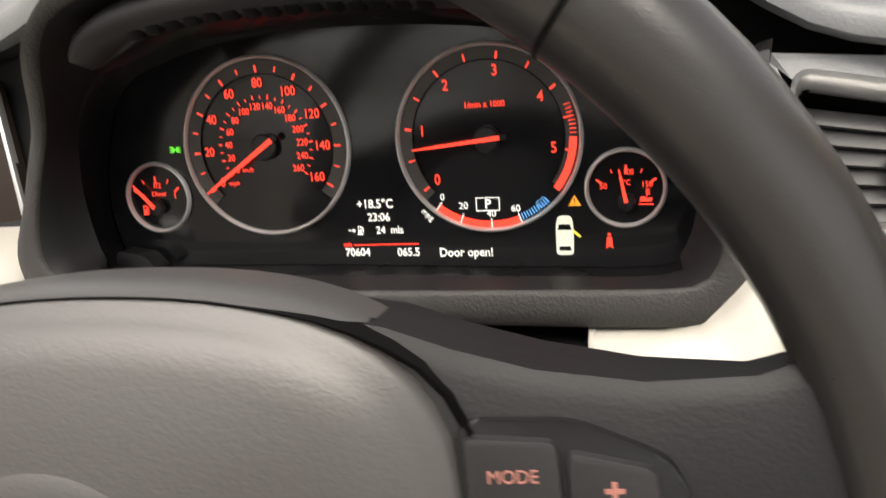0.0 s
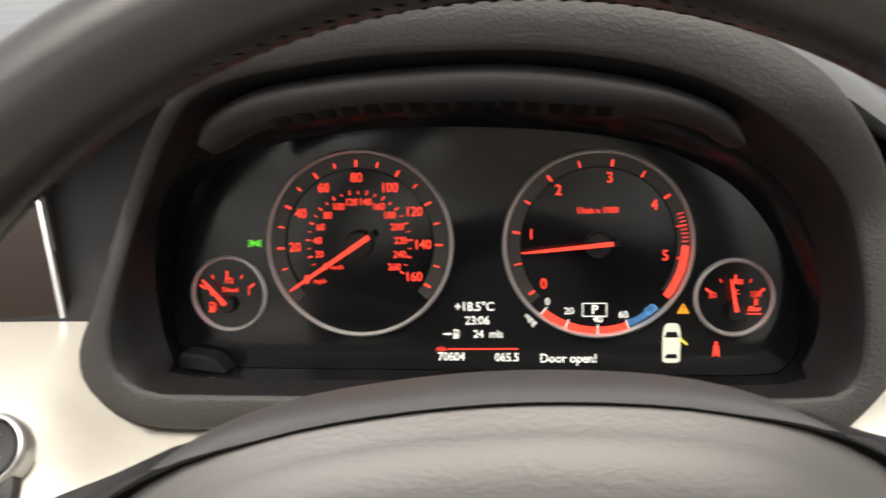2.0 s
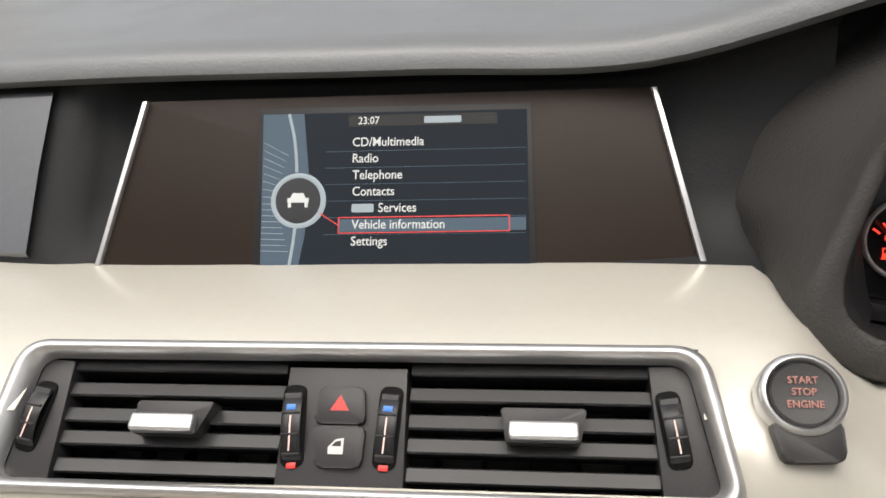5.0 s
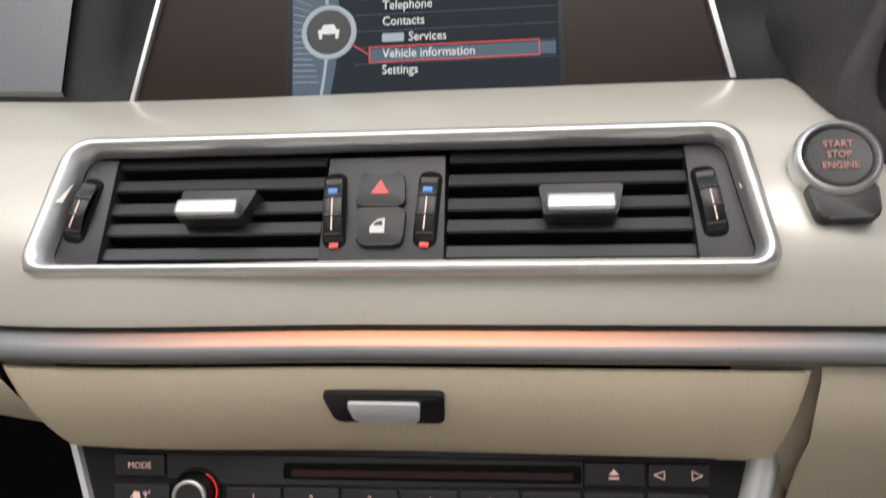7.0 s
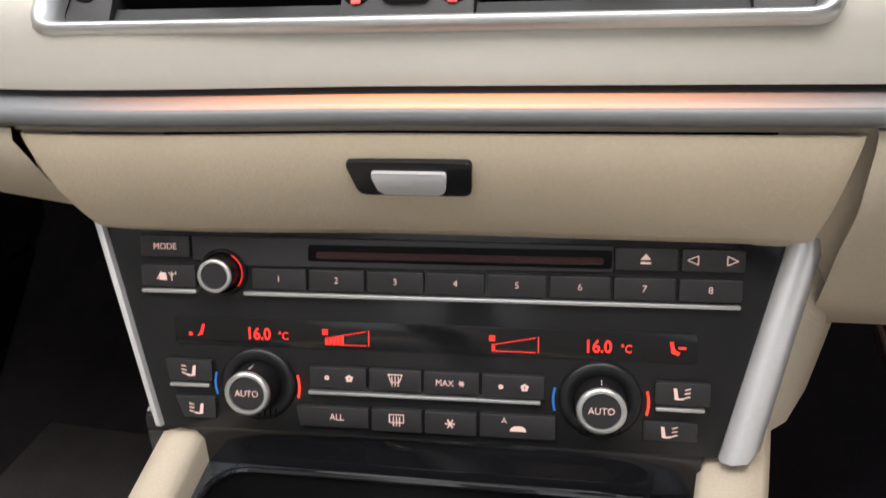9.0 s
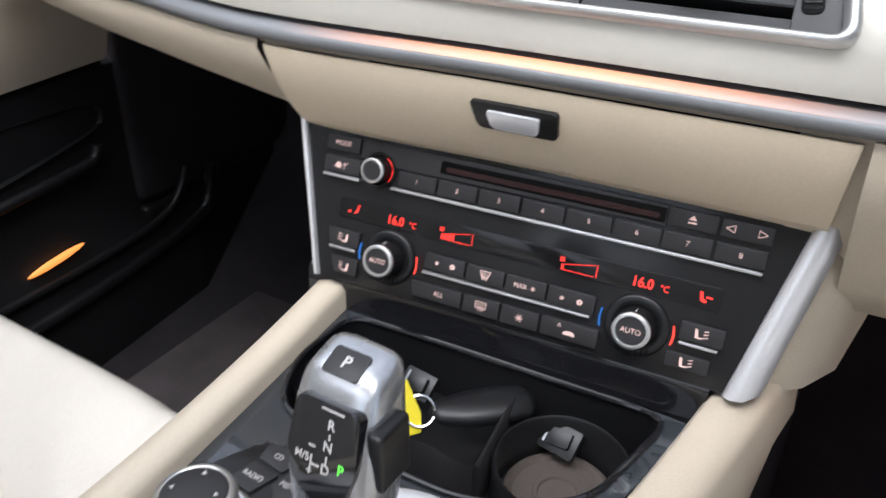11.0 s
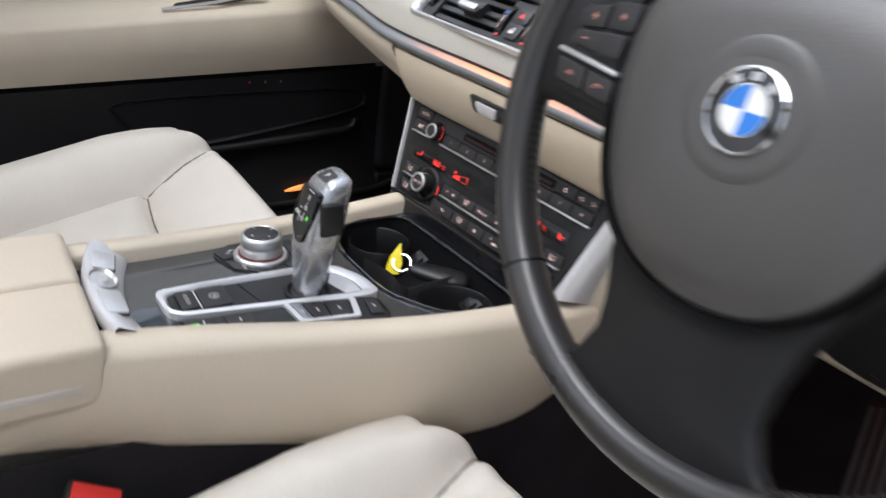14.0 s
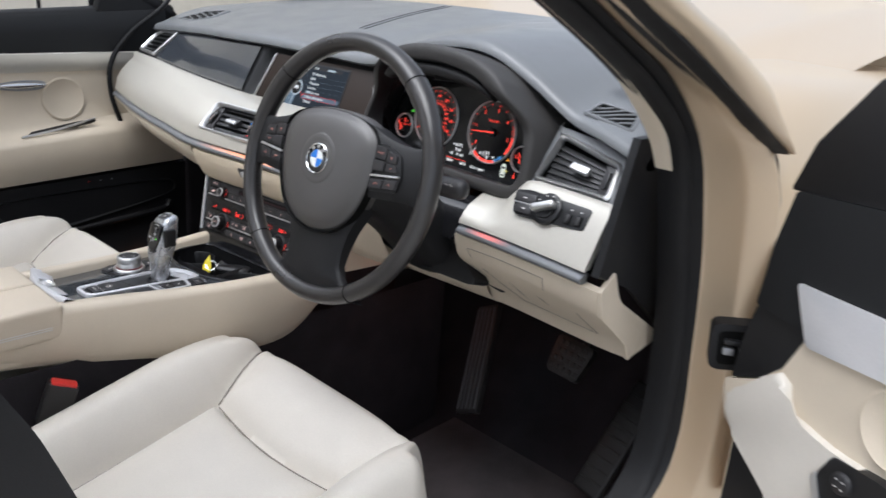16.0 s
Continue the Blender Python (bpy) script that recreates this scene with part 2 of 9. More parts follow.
def rbox(bm, cx, cy, cz, sx, sy, sz, bev=0.0008, seg=2, m=None):
    """A box with rounded edges, added to bm."""
    tmp = bmesh.new()
    bmesh.ops.create_cube(tmp, size=1.0, matrix=Matrix.Translation((cx, cy, cz)) @ Matrix.Diagonal((sx, sy, sz, 1)))
    bevel_all(tmp, tmp.edges[:], bev, seg)
    merge(bm, tmp, m)
    return bm


def merge(bm, tmp, m=None):
    if m is not None:
        bmesh.ops.transform(tmp, matrix=m, verts=tmp.verts)
    vs = [bm.verts.new(v.co) for v in tmp.verts]
    tmp.verts.index_update()
    for f in tmp.faces:
        try:
            bm.faces.new([vs[v.index] for v in f.verts])
        except ValueError:
            pass
    tmp.free()


def prism(bm, pts, z0, z1, bev=0.0, seg=2, m=None):
    """A plate of the outline pts, from z0 to z1, with its front edge rounded."""
    tmp = bmesh.new()
    low = [tmp.verts.new((x, y, z0)) for x, y in pts]
    high = [tmp.verts.new((x, y, z1)) for x, y in pts]
    n = len(pts)
    tmp.faces.new(low[::-1])
    top = tmp.faces.new(high)
    for i in range(n):
        tmp.faces.new((low[i], low[(i + 1) % n], high[(i + 1) % n], high[i]))
    if bev:
        bevel_all(tmp, list(top.edges), bev, seg)
    merge(bm, tmp, m)
    return bm


def loft(bm, rings, closed=True, cap=(False, False)):
    rows = [[bm.verts.new(p) for p in r] for r in rings]
    n = len(rows[0])
    for a, b in zip(rows, rows[1:]):
        for i in range(n if closed else n - 1):
            j = (i + 1) % n
            bm.faces.new((a[i], a[j], b[j], b[i]))
    if cap[0]:
        bm.faces.new(rows[0])
    if cap[1]:
        bm.faces.new(rows[-1])
    return rows


def lathe(bm, prof, n=32, m=None, cap=True):
    tmp = bmesh.new()
    rings = [[(r * math.cos(2 * math.pi * i / n), r * math.sin(2 * math.pi * i / n), z) for i in range(n)] for r, z in prof]
    loft(tmp, rings, True, (cap, cap))
    merge(bm, tmp, m)
    return bm


def tube(bm, pts, r, n=8, closed=False, ends=True):
    """A tube of radius r (or one radius a point) along pts."""
    pts = [Vector(p) for p in pts]
    k = len(pts)
    radii = r if isinstance(r, (list, tuple)) else [r] * k
    rings, ref = [], None
    for i, p in enumerate(pts):
        a = pts[(i - 1) % k] if closed or i else pts[0]
        b = pts[(i + 1) % k] if closed or i < k - 1 else pts[-1]
        t = (b - a).normalized()
        if ref is None:
            ref = t.orthogonal().normalized()
        ref = (ref - t * ref.dot(t)).normalized()
        side = t.cross(ref)
        rings.append([p + (ref * math.cos(2 * math.pi * j / n) + side * math.sin(2 * math.pi * j / n)) * radii[i] for j in range(n)])
    if closed:
        rings.append(rings[0])
        rows = [[bm.verts.new(q) for q in rr] for rr in rings[:-1]]
        rows.append(rows[0])
        for a, b in zip(rows, rows[1:]):
            for j in range(n):
                bm.faces.new((a[j], a[(j + 1) % n], b[(j + 1) % n], b[j]))
    else:
        loft(bm, rings, True, (ends, ends))
    return bm


def curve(pts, n, closed=False):
    """n points evenly along a smooth curve through pts."""
    p = np.array(pts, float)
    k = len(p)
    out = []
    for i in range(k if closed else k - 1):
        p0, p1, p2, p3 = (p[(i + d) % k] if closed else p[min(max(i + d, 0), k - 1)] for d in (-1, 0, 1, 2))
        for s in np.linspace(0, 1, 14, endpoint=False):
            out.append(0.5 * (2 * p1 + (p2 - p0) * s + (2 * p0 - 5 * p1 + 4 * p2 - p3) * s**2 + (3 * p1 - p0 - 3 * p2 + p3) * s**3))
    out.append(p[0] if closed else p[-1])
    out = np.array(out)
    length = np.r_[0, np.cumsum(np.linalg.norm(np.diff(out, axis=0), axis=1))]
    want = np.linspace(0, length[-1], n + 1)[:-1] if closed else np.linspace(0, length[-1], n)
    return [tuple(float(np.interp(w, length, out[:, c])) for c in range(p.shape[1])) for w in want]


def smooth_table(rows):
    """A function of x that gives the smoothly interpolated columns of rows."""
    xs = np.array([r[0] for r in rows], float)
    ys = np.array([r[1:] for r in rows], float)
    slope = np.gradient(ys, xs, axis=0)

    def at(x):
        x = min(max(x, xs[0]), xs[-1])
        i = min(max(int(np.searchsorted(xs, x)) - 1, 0), len(xs) - 2)
        h = xs[i + 1] - xs[i]
        t = (x - xs[i]) / h
        v = (2 * t**3 - 3 * t**2 + 1) * ys[i] + (t**3 - 2 * t**2 + t) * h * slope[i] + (3 * t**2 - 2 * t**3) * ys[i + 1] + (t**3 - t**2) * h * slope[i + 1]
        return [float(q) for q in v]
    return at


def rounded(pts, r, seg=4):
    """The outline pts with its corners rounded by about r."""
    out = []
    n = len(pts)
    for i in range(n):
        p, a, b = Vector(pts[i]), Vector(pts[i - 1]), Vector(pts[(i + 1) % n])
        da, db = (a - p), (b - p)
        q = min(r, da.length * 0.49, db.length * 0.49)
        s, e = p + da.normalized() * q, p + db.normalized() * q
        for j in range(seg + 1):
            t = j / seg
            v = s * (1 - t) ** 2 + p * 2 * t * (1 - t) + e * t**2
            out.append((v.x, v.y))
    return out


def rect(x0, y0, x1, y1):
    return [(x0, y0), (x1, y0), (x1, y1), (x0, y1)]


def writing(name, body, size, x, y, z, mat, parent, align="CENTER", turn=0.0, bold=0.0, thick=0.0001, shear=0.0, m=None, squeeze=1.0):
    """Raised lettering with the built-in font, its middle at x, y of the parent's panel."""
    cu = bpy.data.curves.new(name, "FONT")
    cu.body, cu.size, cu.align_x, cu.align_y = body, size, align, "CENTER"
    cu.extrude, cu.offset, cu.shear, cu.resolution_u = thick, bold * size, shear, 3
    ob = bpy.data.objects.new(name, cu)
    me = bpy.data.meshes.new_from_object(ob)
    bpy.data.objects.remove(ob)
    me.materials.append(mat) if not me.materials else None
    me.materials[0] = mat
    t = new(name, me)
    t.parent = parent
    t.matrix_basis = (m or Matrix()) @ pose(x, y, z, 0, 0, turn) @ Matrix.Diagonal((squeeze, 1, 1, 1))
    return t


def bar(bm, x0, y0, x1, y1, w, z, thick=0.0002):
    """A thin raised stroke from one point to another."""
    d = Vector((x1 - x0, y1 - y0))
    s = Vector((-d.y, d.x)).normalized() * (w / 2)
    prism(bm, [(x0 - s.x, y0 - s.y), (x1 - s.x, y1 - s.y), (x1 + s.x, y1 + s.y), (x0 + s.x, y0 + s.y)], z, z + thick)


def arc_band(bm, cx, cy, r0, r1, a0, a1, z, thick=0.0002, n=40):
    pts = [(cx + r1 * math.cos(radians(a0 + (a1 - a0) * i / n)), cy + r1 * math.sin(radians(a0 + (a1 - a0) * i / n))) for i in range(n + 1)]
    pts += [(cx + r0 * math.cos(radians(a1 + (a0 - a1) * i / n)), cy + r0 * math.sin(radians(a1 + (a0 - a1) * i / n))) for i in range(n + 1)]
    low = [bm.verts.new((x, y, z + thick)) for x, y in pts]
    k = len(low)
    for i in range(n):
        bm.faces.new((low[i], low[i + 1], low[k - 2 - i], low[k - 1 - i]))


def scaled(x, y, sx, sy):
    return pose(x, y, 0) @ Matrix.Diagonal((sx, sy, 1, 1))


def about(c, move, sx, sy, sz=1.0):
    """Stretches round the point c, then moves it by move."""
    return Matrix.Translation(Vector(c) + Vector(move)) @ Matrix.Diagonal((sx, sy, sz, 1)) @ Matrix.Translation(-Vector(c))


CLUSTER = panel((-0.0815, 0.4805, 1.107), (1, -0.03, 0), (0, 0.17, 0.985)) @ Matrix.Diagonal((0.983, 0.983, 0.983, 1))
DISPLAY = panel((-0.4745, 0.4935, 1.137), (1, 0.068, 0), (0, math.sin(radians(25)), math.cos(radians(25)))) @ pose(-0.0038, -0.0039, 0)
VENT_PLANE = panel((-0.4665, 0.37, 1.067), (1, 0.066, 0), (0, 0.68, 0.73))
VENTS = panel((-0.467, 0.352, 1.067), (1, 0.066, 0), (0, 0.64, 0.77)) @ scaled(0.0046, 0.0027, 0.957, 0.931)
CLIMATE = panel((-0.4725, 0.344, 0.890), (1, 0.09, 0), (0, 0.33, 0.944)) @ scaled(0.003, 0.0046, 0.975, 0.937)
WHEEL = panel((-0.060, 0.203, 1.107), (1, 0.045, 0), (0, math.sin(radians(19)), math.cos(radians(19)))) @ Matrix.Diagonal((1.04, 1.04, 1.04, 1))
RIGHT = panel((0.166, 0.4035, 1.078), (1, -0.03, 0.04), (0, 0.53, 0.85)) @ scaled(-0.0095, -0.0165, 0.936, 0.955)
CONSOLE = about((-0.47, 0.1, 0.816), (0.0103, -0.0014, 0.010), 0.9505, 0.961)
DASH = about((-0.467, 0.339, 1.0), (0.0025, -0.009, 0.002), 0.975, 1.0)

# ---- the dashboard ----
# x, y of the accent strip, y offsets of the trim panel's shoulder and top edge, z of its top edge
TRIM = smooth_table([
    (-1.235, 0.440, 0.045, 0.062, 1.108), (-1.1, 0.405, 0.048, 0.075, 1.110), (-0.95, 0.372, 0.050, 0.095, 1.104), (-0.8, 0.348, 0.053, 0.115, 1.097),
    (-0.66, 0.326, 0.056, 0.138, 1.0925), (-0.4665, 0.339, 0.056, 0.140, 1.0925), (-0.27, 0.352, 0.056, 0.125, 1.094),
    (-0.1, 0.362, 0.045, 0.08, 1.100), (0.05, 0.372, 0.036, 0.046, 1.090), (0.20, 0.364, 0.038, 0.046, 1.091), (0.302, 0.352, 0.040, 0.046, 1.091)])
# x, y and z of the pad's overhanging lip
LIP = smooth_table([
    (-1.245, 0.560, 1.160), (-1.0, 0.535, 1.176), (-0.8, 0.515, 1.184), (-0.65, 0.512, 1.188), (-0.4665, 0.518, 1.188), (-0.33, 0.520, 1.190),
    (-0.22, 0.486, 1.222), (-0.1, 0.470, 1.248), (0.0, 0.466, 1.247), (0.09, 0.468, 1.210), (0.15, 0.476, 1.174), (0.22, 0.455, 1.163), (0.312, 0.425, 1.146)])

dash = thing("dashboard", "car dashboard with dark grey padded top and pearl trim", "dashboard", DASH)


def xs_between(a, b, n, extra=()):
    return sorted({round(a + (b - a) * i / n, 5) for i in range(n + 1)} | set(extra))


def ease(x, a, b):
    t = min(max((x - a) / (b - a), 0), 1)
    return t * t * (3 - 2 * t)


def trim_row(x):
    """The trim panel's section: a shoulder beside the vents, low under the binnacle, steep at the light switch."""
    ys, d1, d2, zt = TRIM(x)
    low = ease(x, -0.285, -0.235) * (1 - ease(x, 0.085, 0.135))
    e = ease(x, 0.0, 0.10)
    left = [(0.014, 1.0198), (0.0015, 1.0182), (0.0015, 1.024), (0.0055, 1.0360), (0.0065, 1.0445), (d1 * 0.45, 1.0670), (d1 - 0.002, 1.0870 - 0.3 * (1.105 - zt)), (d1 + 0.007, zt - 0.0115 + 0.5 * (1.105 - zt)), (d2 * 0.75 + 0.008, zt - 0.002), (d2 - 0.002, zt), (d2 + 0.012, zt - 0.001)]
    right = [(0.014, 1.0198), (0.0020, 1.0182), (0.0045, 1.024), (0.0125, 1.0370), (0.0185, 1.0480), (0.0275, 1.0635), (0.0375, 1.0790), (0.0430, 1.0870), (0.0480, 1.0930), (0.0525, 1.0960), (0.064, 1.0950)]
    out = []
    for (a, z), (b, w) in zip(left, right):
        o, h = a + (b - a) * e, z + (w - z) * e
        h = 1.024 + (h - 1.024) * (1 - 0.55 * low) if h > 1.024 else h
        out.append((x, ys + o, h))
    return out


# the pearl trim panel, open where the centre vents sit
bm = bm_new()
cut = ((-0.622, -0.312), (-0.614, -0.321))
xs = xs_between(-1.235, 0.285, 96, cut[0] + cut[1] + (-0.183, 0.046))
rows = [[bm.verts.new(p) for p in trim_row(x)] for x in xs]
for i in range(len(xs) - 1):
    mid = (xs[i] + xs[i + 1]) / 2
    for j in range(10):
        if -0.183 < mid < 0.046:
            continue
        if 4 <= j <= 5 and cut[j - 4][0] < mid < cut[j - 4][1]:
            continue
        bm.faces.new((rows[i][j], rows[i + 1][j], rows[i + 1][j + 1], rows[i][j + 1]))
bm.faces.new(rows[-1])
part("trim_panel", bm, PEARL, dash, "pearl satin trim panel", angle=60)
# the black opening round the steering column, with a rounded edge
bm = bm_new()
loft(bm, [[(x, TRIM(x)[0] + o, z) for o, z in ((0.012, 0.985), (0.014, 1.010), (0.024, 1.032), (0.040, 1.0425), (0.060, 1.0450), (0.085, 1.0440))] for x in xs_between(-0.190, 0.052, 24)], False)
part("column_opening", bm, GLOSS_BLACK, dash, "black opening round the steering column", angle=60)
for xe in (-0.183, 0.046):
    bm = bm_new()
    tube(bm, [(xe, p[1] + 0.002, p[2] - 0.001) for p in trim_row(xe)[1:]], 0.0022, 6)
    part("opening_edge", bm, PEARL, dash)

# the accent strip, with the LED light that falls on it made as a glowing skin
for STRIP_X0, STRIP_X1 in ((-1.237, -0.183), (0.046, 0.284)):
    bm = bm_new()
    loft(bm, [[(x, TRIM(x)[0] + o, z) for o, z in ((0.012, 1.0158), (0.0060, 1.0150), (0.0015, 1.0138), (-0.0035, 1.0105), (-0.0050, 1.0075), (-0.0035, 1.0040), (0.000, 1.0024), (0.012, 1.0018))]
          for x in xs_between(STRIP_X0, STRIP_X1, 60)], False, (True, True))
    part("accent_strip", bm, STRIP, dash, "satin grey metal strip", angle=70)
for x0, x1, mat, label in ((-0.640, -0.270, ORANGE_STRIP_GLOW, "orange LED light on the strip, made as a glowing surface"), (0.060, 0.170, RED_STRIP_GLOW, "red LED light on the strip, made as a glowing surface")):
    bm = bm_new()
    loft(bm, [[(x, TRIM(x)[0] + o, z) for o, z in ((0.0030, 1.0146), (0.0016, 1.0142), (-0.0010, 1.0128), (-0.0031, 1.0113), (-0.0034, 1.0108))] for x in xs_between(x0, x1, 30)], False)
    part("light_guide", bm, mat, dash, label, angle=70)

# the dark upper fascia between trim panel and pad
bm = bm_new()
loft(bm, [[(x, TRIM(x)[0] + TRIM(x)[2] + 0.004, TRIM(x)[3] - 0.004)] +
          [tuple(Vector((x, TRIM(x)[0] + TRIM(x)[2] + 0.005, TRIM(x)[3])).lerp(Vector((x, LIP(x)[0] + 0.012, LIP(x)[1] + 0.002)), t) + Vector((0, b * ease(x, -0.672, -0.655), 0))) for t, b in ((0, 0.006), (0.08, 0.024), (0.3, 0.026), (0.6, 0.026), (0.92, 0.022), (1.0, 0.004))]
          for x in xs_between(-1.237, -0.245, 90)], False)
loft(bm, [[(x, 0.545, 1.07), (x, 0.552, LIP(x)[1] - 0.02), (x, 0.56, LIP(x)[1] + 0.006)] for x in (-0.275, -0.25, -0.2, -0.15, -0.1, -0.05, 0, 0.05, 0.1, 0.15, 0.2)], False)
part("upper_fascia", bm, ANTHRACITE, dash, "anthracite grained fascia", angle=60)



def fascia_point(x, t, out=0.0):
    """A point on the upper fascia: t from its lower edge to the lip, out towards the seats."""
    a, b = Vector((x, TRIM(x)[0] + TRIM(x)[2] + 0.005, TRIM(x)[3])), Vector((x, LIP(x)[0] + 0.012, LIP(x)[1] + 0.002))
    n = Vector((0, -(b - a).z, (b - a).y)).normalized()
    return a.lerp(b, t) + n * out


bm = bm_new()
loft(bm, [[fascia_point(x, t, o) for t, o in ((0.02, 0.0), (0.04, 0.004), (0.5, 0.0052), (0.92, 0.004), (0.95, 0.0))] for x in xs_between(-1.092, -0.690, 24)], False)
part("glossy_fascia_panel", bm, CONSOLE_TOP, dash, "dark glossy fascia panel before the passenger", angle=40)
pv = thing("passenger_air_vent", "black slatted passenger air vent in a silver frame", "air vent", DASH)
PVO = [(-1.232, 0.08), (-1.115, 0.05), (-1.100, 0.92), (-1.195, 0.95), (-1.228, 0.75)]
PVO = rounded([(x, t * 0.08) for x, t in PVO], 0.008, 4)
cxv, ctv = sum(p[0] for p in PVO) / len(PVO), sum(p[1] for p in PVO) / len(PVO)
bm = bm_new()
loft(bm, [[fascia_point(cxv + (x - cxv) * k, (ctv + (t - ctv) * k) / 0.08, o) for x, t in PVO] for k, o in ((1.0, -0.002), (1.0, 0.006), (0.93, 0.008), (0.86, 0.005), (0.84, 0.001))], True)
part("vent_frame", bm, SILVER, pv, "satin silver frame", angle=60)
bm = bm_new()
loft(bm, [[fascia_point(cxv + (x - cxv) * k, (ctv + (t - ctv) * k) / 0.08, o) for x, t in PVO] for k, o in ((0.86, 0.003), (0.84, 0.0012))], True, (False, True))
part("vent_well", bm, DEEP, pv)
for i in range(5):
    t = 0.20 + 0.145 * i
    bm = bm_new()
    loft(bm, [[fascia_point(x, t + dt, o) for dt, o in ((-0.03, 0.006), (0.03, 0.0035), (0.04, 0.0022), (-0.02, 0.0042))] for x in (-1.217, -1.17, -1.118)], True, (True, True))
    part("slat", bm, SATIN_BLACK, pv)

# the padded top with its overhanging lip
bm = bm_new()


def pad_row(x):
    yl, zl = LIP(x)
    far = 1.02 - 0.28 * abs((x + 0.47) / 0.8) ** 2.5
    zf = 1.282 - 0.050 * min(abs((x + 0.47) / 0.75), 1.05) ** 3
    pts = [(x, yl + 0.110, zl + 0.004), (x, yl + 0.030, zl + 0.002), (x, yl + 0.004, zl + 0.000), (x, yl - 0.003, zl + 0.004), (x, yl - 0.002, zl + 0.012), (x, yl + 0.006, zl + 0.0185), (x, yl + 0.022, zl + 0.0225)]
    for t in (0.08, 0.18, 0.3, 0.45, 0.6, 0.75, 0.9, 1.0):
        y = yl + 0.022 + (far - yl - 0.022) * t
        z = zl + 0.0225 + (zf - zl - 0.0225) * t + 0.010 * math.sin(math.pi * t)
        pts.append((x, y, z))
    return pts


for_pad = xs_between(-1.245, 0.312, 84)
loft(bm, [pad_row(x) for x in for_pad], False)
end = [bm.verts.new(p) for p in pad_row(0.312)] + [bm.verts.new((0.312, 1.0, 1.0)), bm.verts.new((0.312, 0.50, 1.0))]
bm.faces.new(end)
part("padded_top", bm, PAD_TOP, dash, "dark grey grained padded top", angle=60)

# two fine seams that run forward over the pad
for x0, sgn in ((-0.528, -1), (-0.512, -1)):
    bm = bm_new()
    line = []
    for t in np.linspace(0.25, 0.95, 16):
        x = x0 + sgn * 0.10 * t ** 1.4
        r = pad_row(x)
        ys, zs = [p[1] for p in r[6:]], [p[2] for p in r[6:]]
        y = ys[0] + (ys[-1] - ys[0]) * t
        line.append((x, y, float(np.interp(y, ys, zs)) + 0.0002))
    tube(bm, line, 0.0011, 5)
    part("pad_seam", bm, SOFT_BLACK, dash, "fine dark seam across the pad")

# cream lower panels: glovebox lid, storage drawer and knee panel
LOWER = smooth_table([(-1.235, 0.460, 0.985, 0.535, 0.955), (-1.0, 0.395, 0.975, 0.480, 0.935), (-0.8, 0.362, 0.967, 0.450, 0.922), (-0.645, 0.352, 0.955, 0.430, 0.915), (-0.60, 0.352, 0.95, 0.43, 0.915)])
bm = bm_new()
loft(bm, [[(x, TRIM(x)[0] + 0.014, 1.0022), (x, TRIM(x)[0] + 0.001, 1.0008), (x, TRIM(x)[0] - 0.0005, 0.996), (x, TRIM(x)[0] * 0.35 + LOWER(x)[0] * 0.65 - 0.004, 0.35 * 1.0 + 0.65 * LOWER(x)[1]),
           (x, LOWER(x)[0] + 0.002, LOWER(x)[1] - 0.004), (x, LOWER(x)[0] + 0.012, LOWER(x)[1] - 0.011), (x, LOWER(x)[2], LOWER(x)[3]), (x, LOWER(x)[2] + 0.20, LOWER(x)[3] - 0.01)]
          for x in xs_between(-1.237, -0.6475, 40)], False)
part("glovebox_lid", bm, CREAM, dash, "cream grained glovebox lid", angle=60)

drawer = thing("storage_drawer", "cream leatherette storage drawer with a silver push button, closed", "drawer", DASH @ VENT_PLANE)
inv = VENT_PLANE.inverted()


def drawer_point(u, v):
    """u from -1 to 1 across, v from 0 at the top edge to 1 at the bottom edge."""
    half = 0.1755 - 0.0065 * v - 0.0005 * abs(u) * v
    x = -0.468 + u * half
    c = TRIM(x)[0]
    y = c - 0.001 + 0.004 * v + 0.019 * v**2
    z = 1.0008 - 0.0555 * v
    return inv @ Vector((x, y, z))


us = [-1, -0.985, -0.96] + [i / 10 for i in range(-9, 10)] + [0.96, 0.985, 1]
vs = [0, 0.03, 0.1, 0.25, 0.4, 0.55, 0.7, 0.85, 0.95, 1.0]
bm = bm_new()
grid = [[drawer_point(u, v) + Vector((0, 0, -0.0025 if abs(u) == 1 or v in (0, 1.0) else (-0.0006 if abs(u) > 0.98 or v == 0.03 else 0))) for v in vs] for u in us]
loft(bm, grid, False)
rim = [g[0] for g in grid] + grid[-1][1:] + [g[-1] for g in grid[::-1]][1:] + grid[0][::-1][1:-1]
loft(bm, [rim, [p + Vector((0, 0.002, -0.02)) for p in rim]], True)
part("drawer_front", bm, LIT_DRAWER_CREAM, drawer, angle=50)
HANDLE = inv @ panel((-0.4685, TRIM(-0.4685)[0] + 0.0027, 0.9795), (1, 0.066, 0), (0, -0.28, 0.96))
bm = bm_new()
prism(bm, rounded([(-0.0272, 0.0088), (0.0272, 0.0088), (0.0258, -0.0086), (-0.0232, -0.0086)], 0.003), -0.004, 0.0022, 0.0006, m=HANDLE)
part("handle_plate", bm, SATIN_BLACK, drawer, "black handle surround")
bm = bm_new()
prism(bm, rounded([(-0.0165, 0.0046), (0.0165, 0.0046), (0.0150, -0.0066), (-0.0135, -0.0066)], 0.0022), 0.0, 0.0042, 0.0012, m=HANDLE)
part("push_button", bm, DOOR_SILVER, drawer, "satin silver push button")

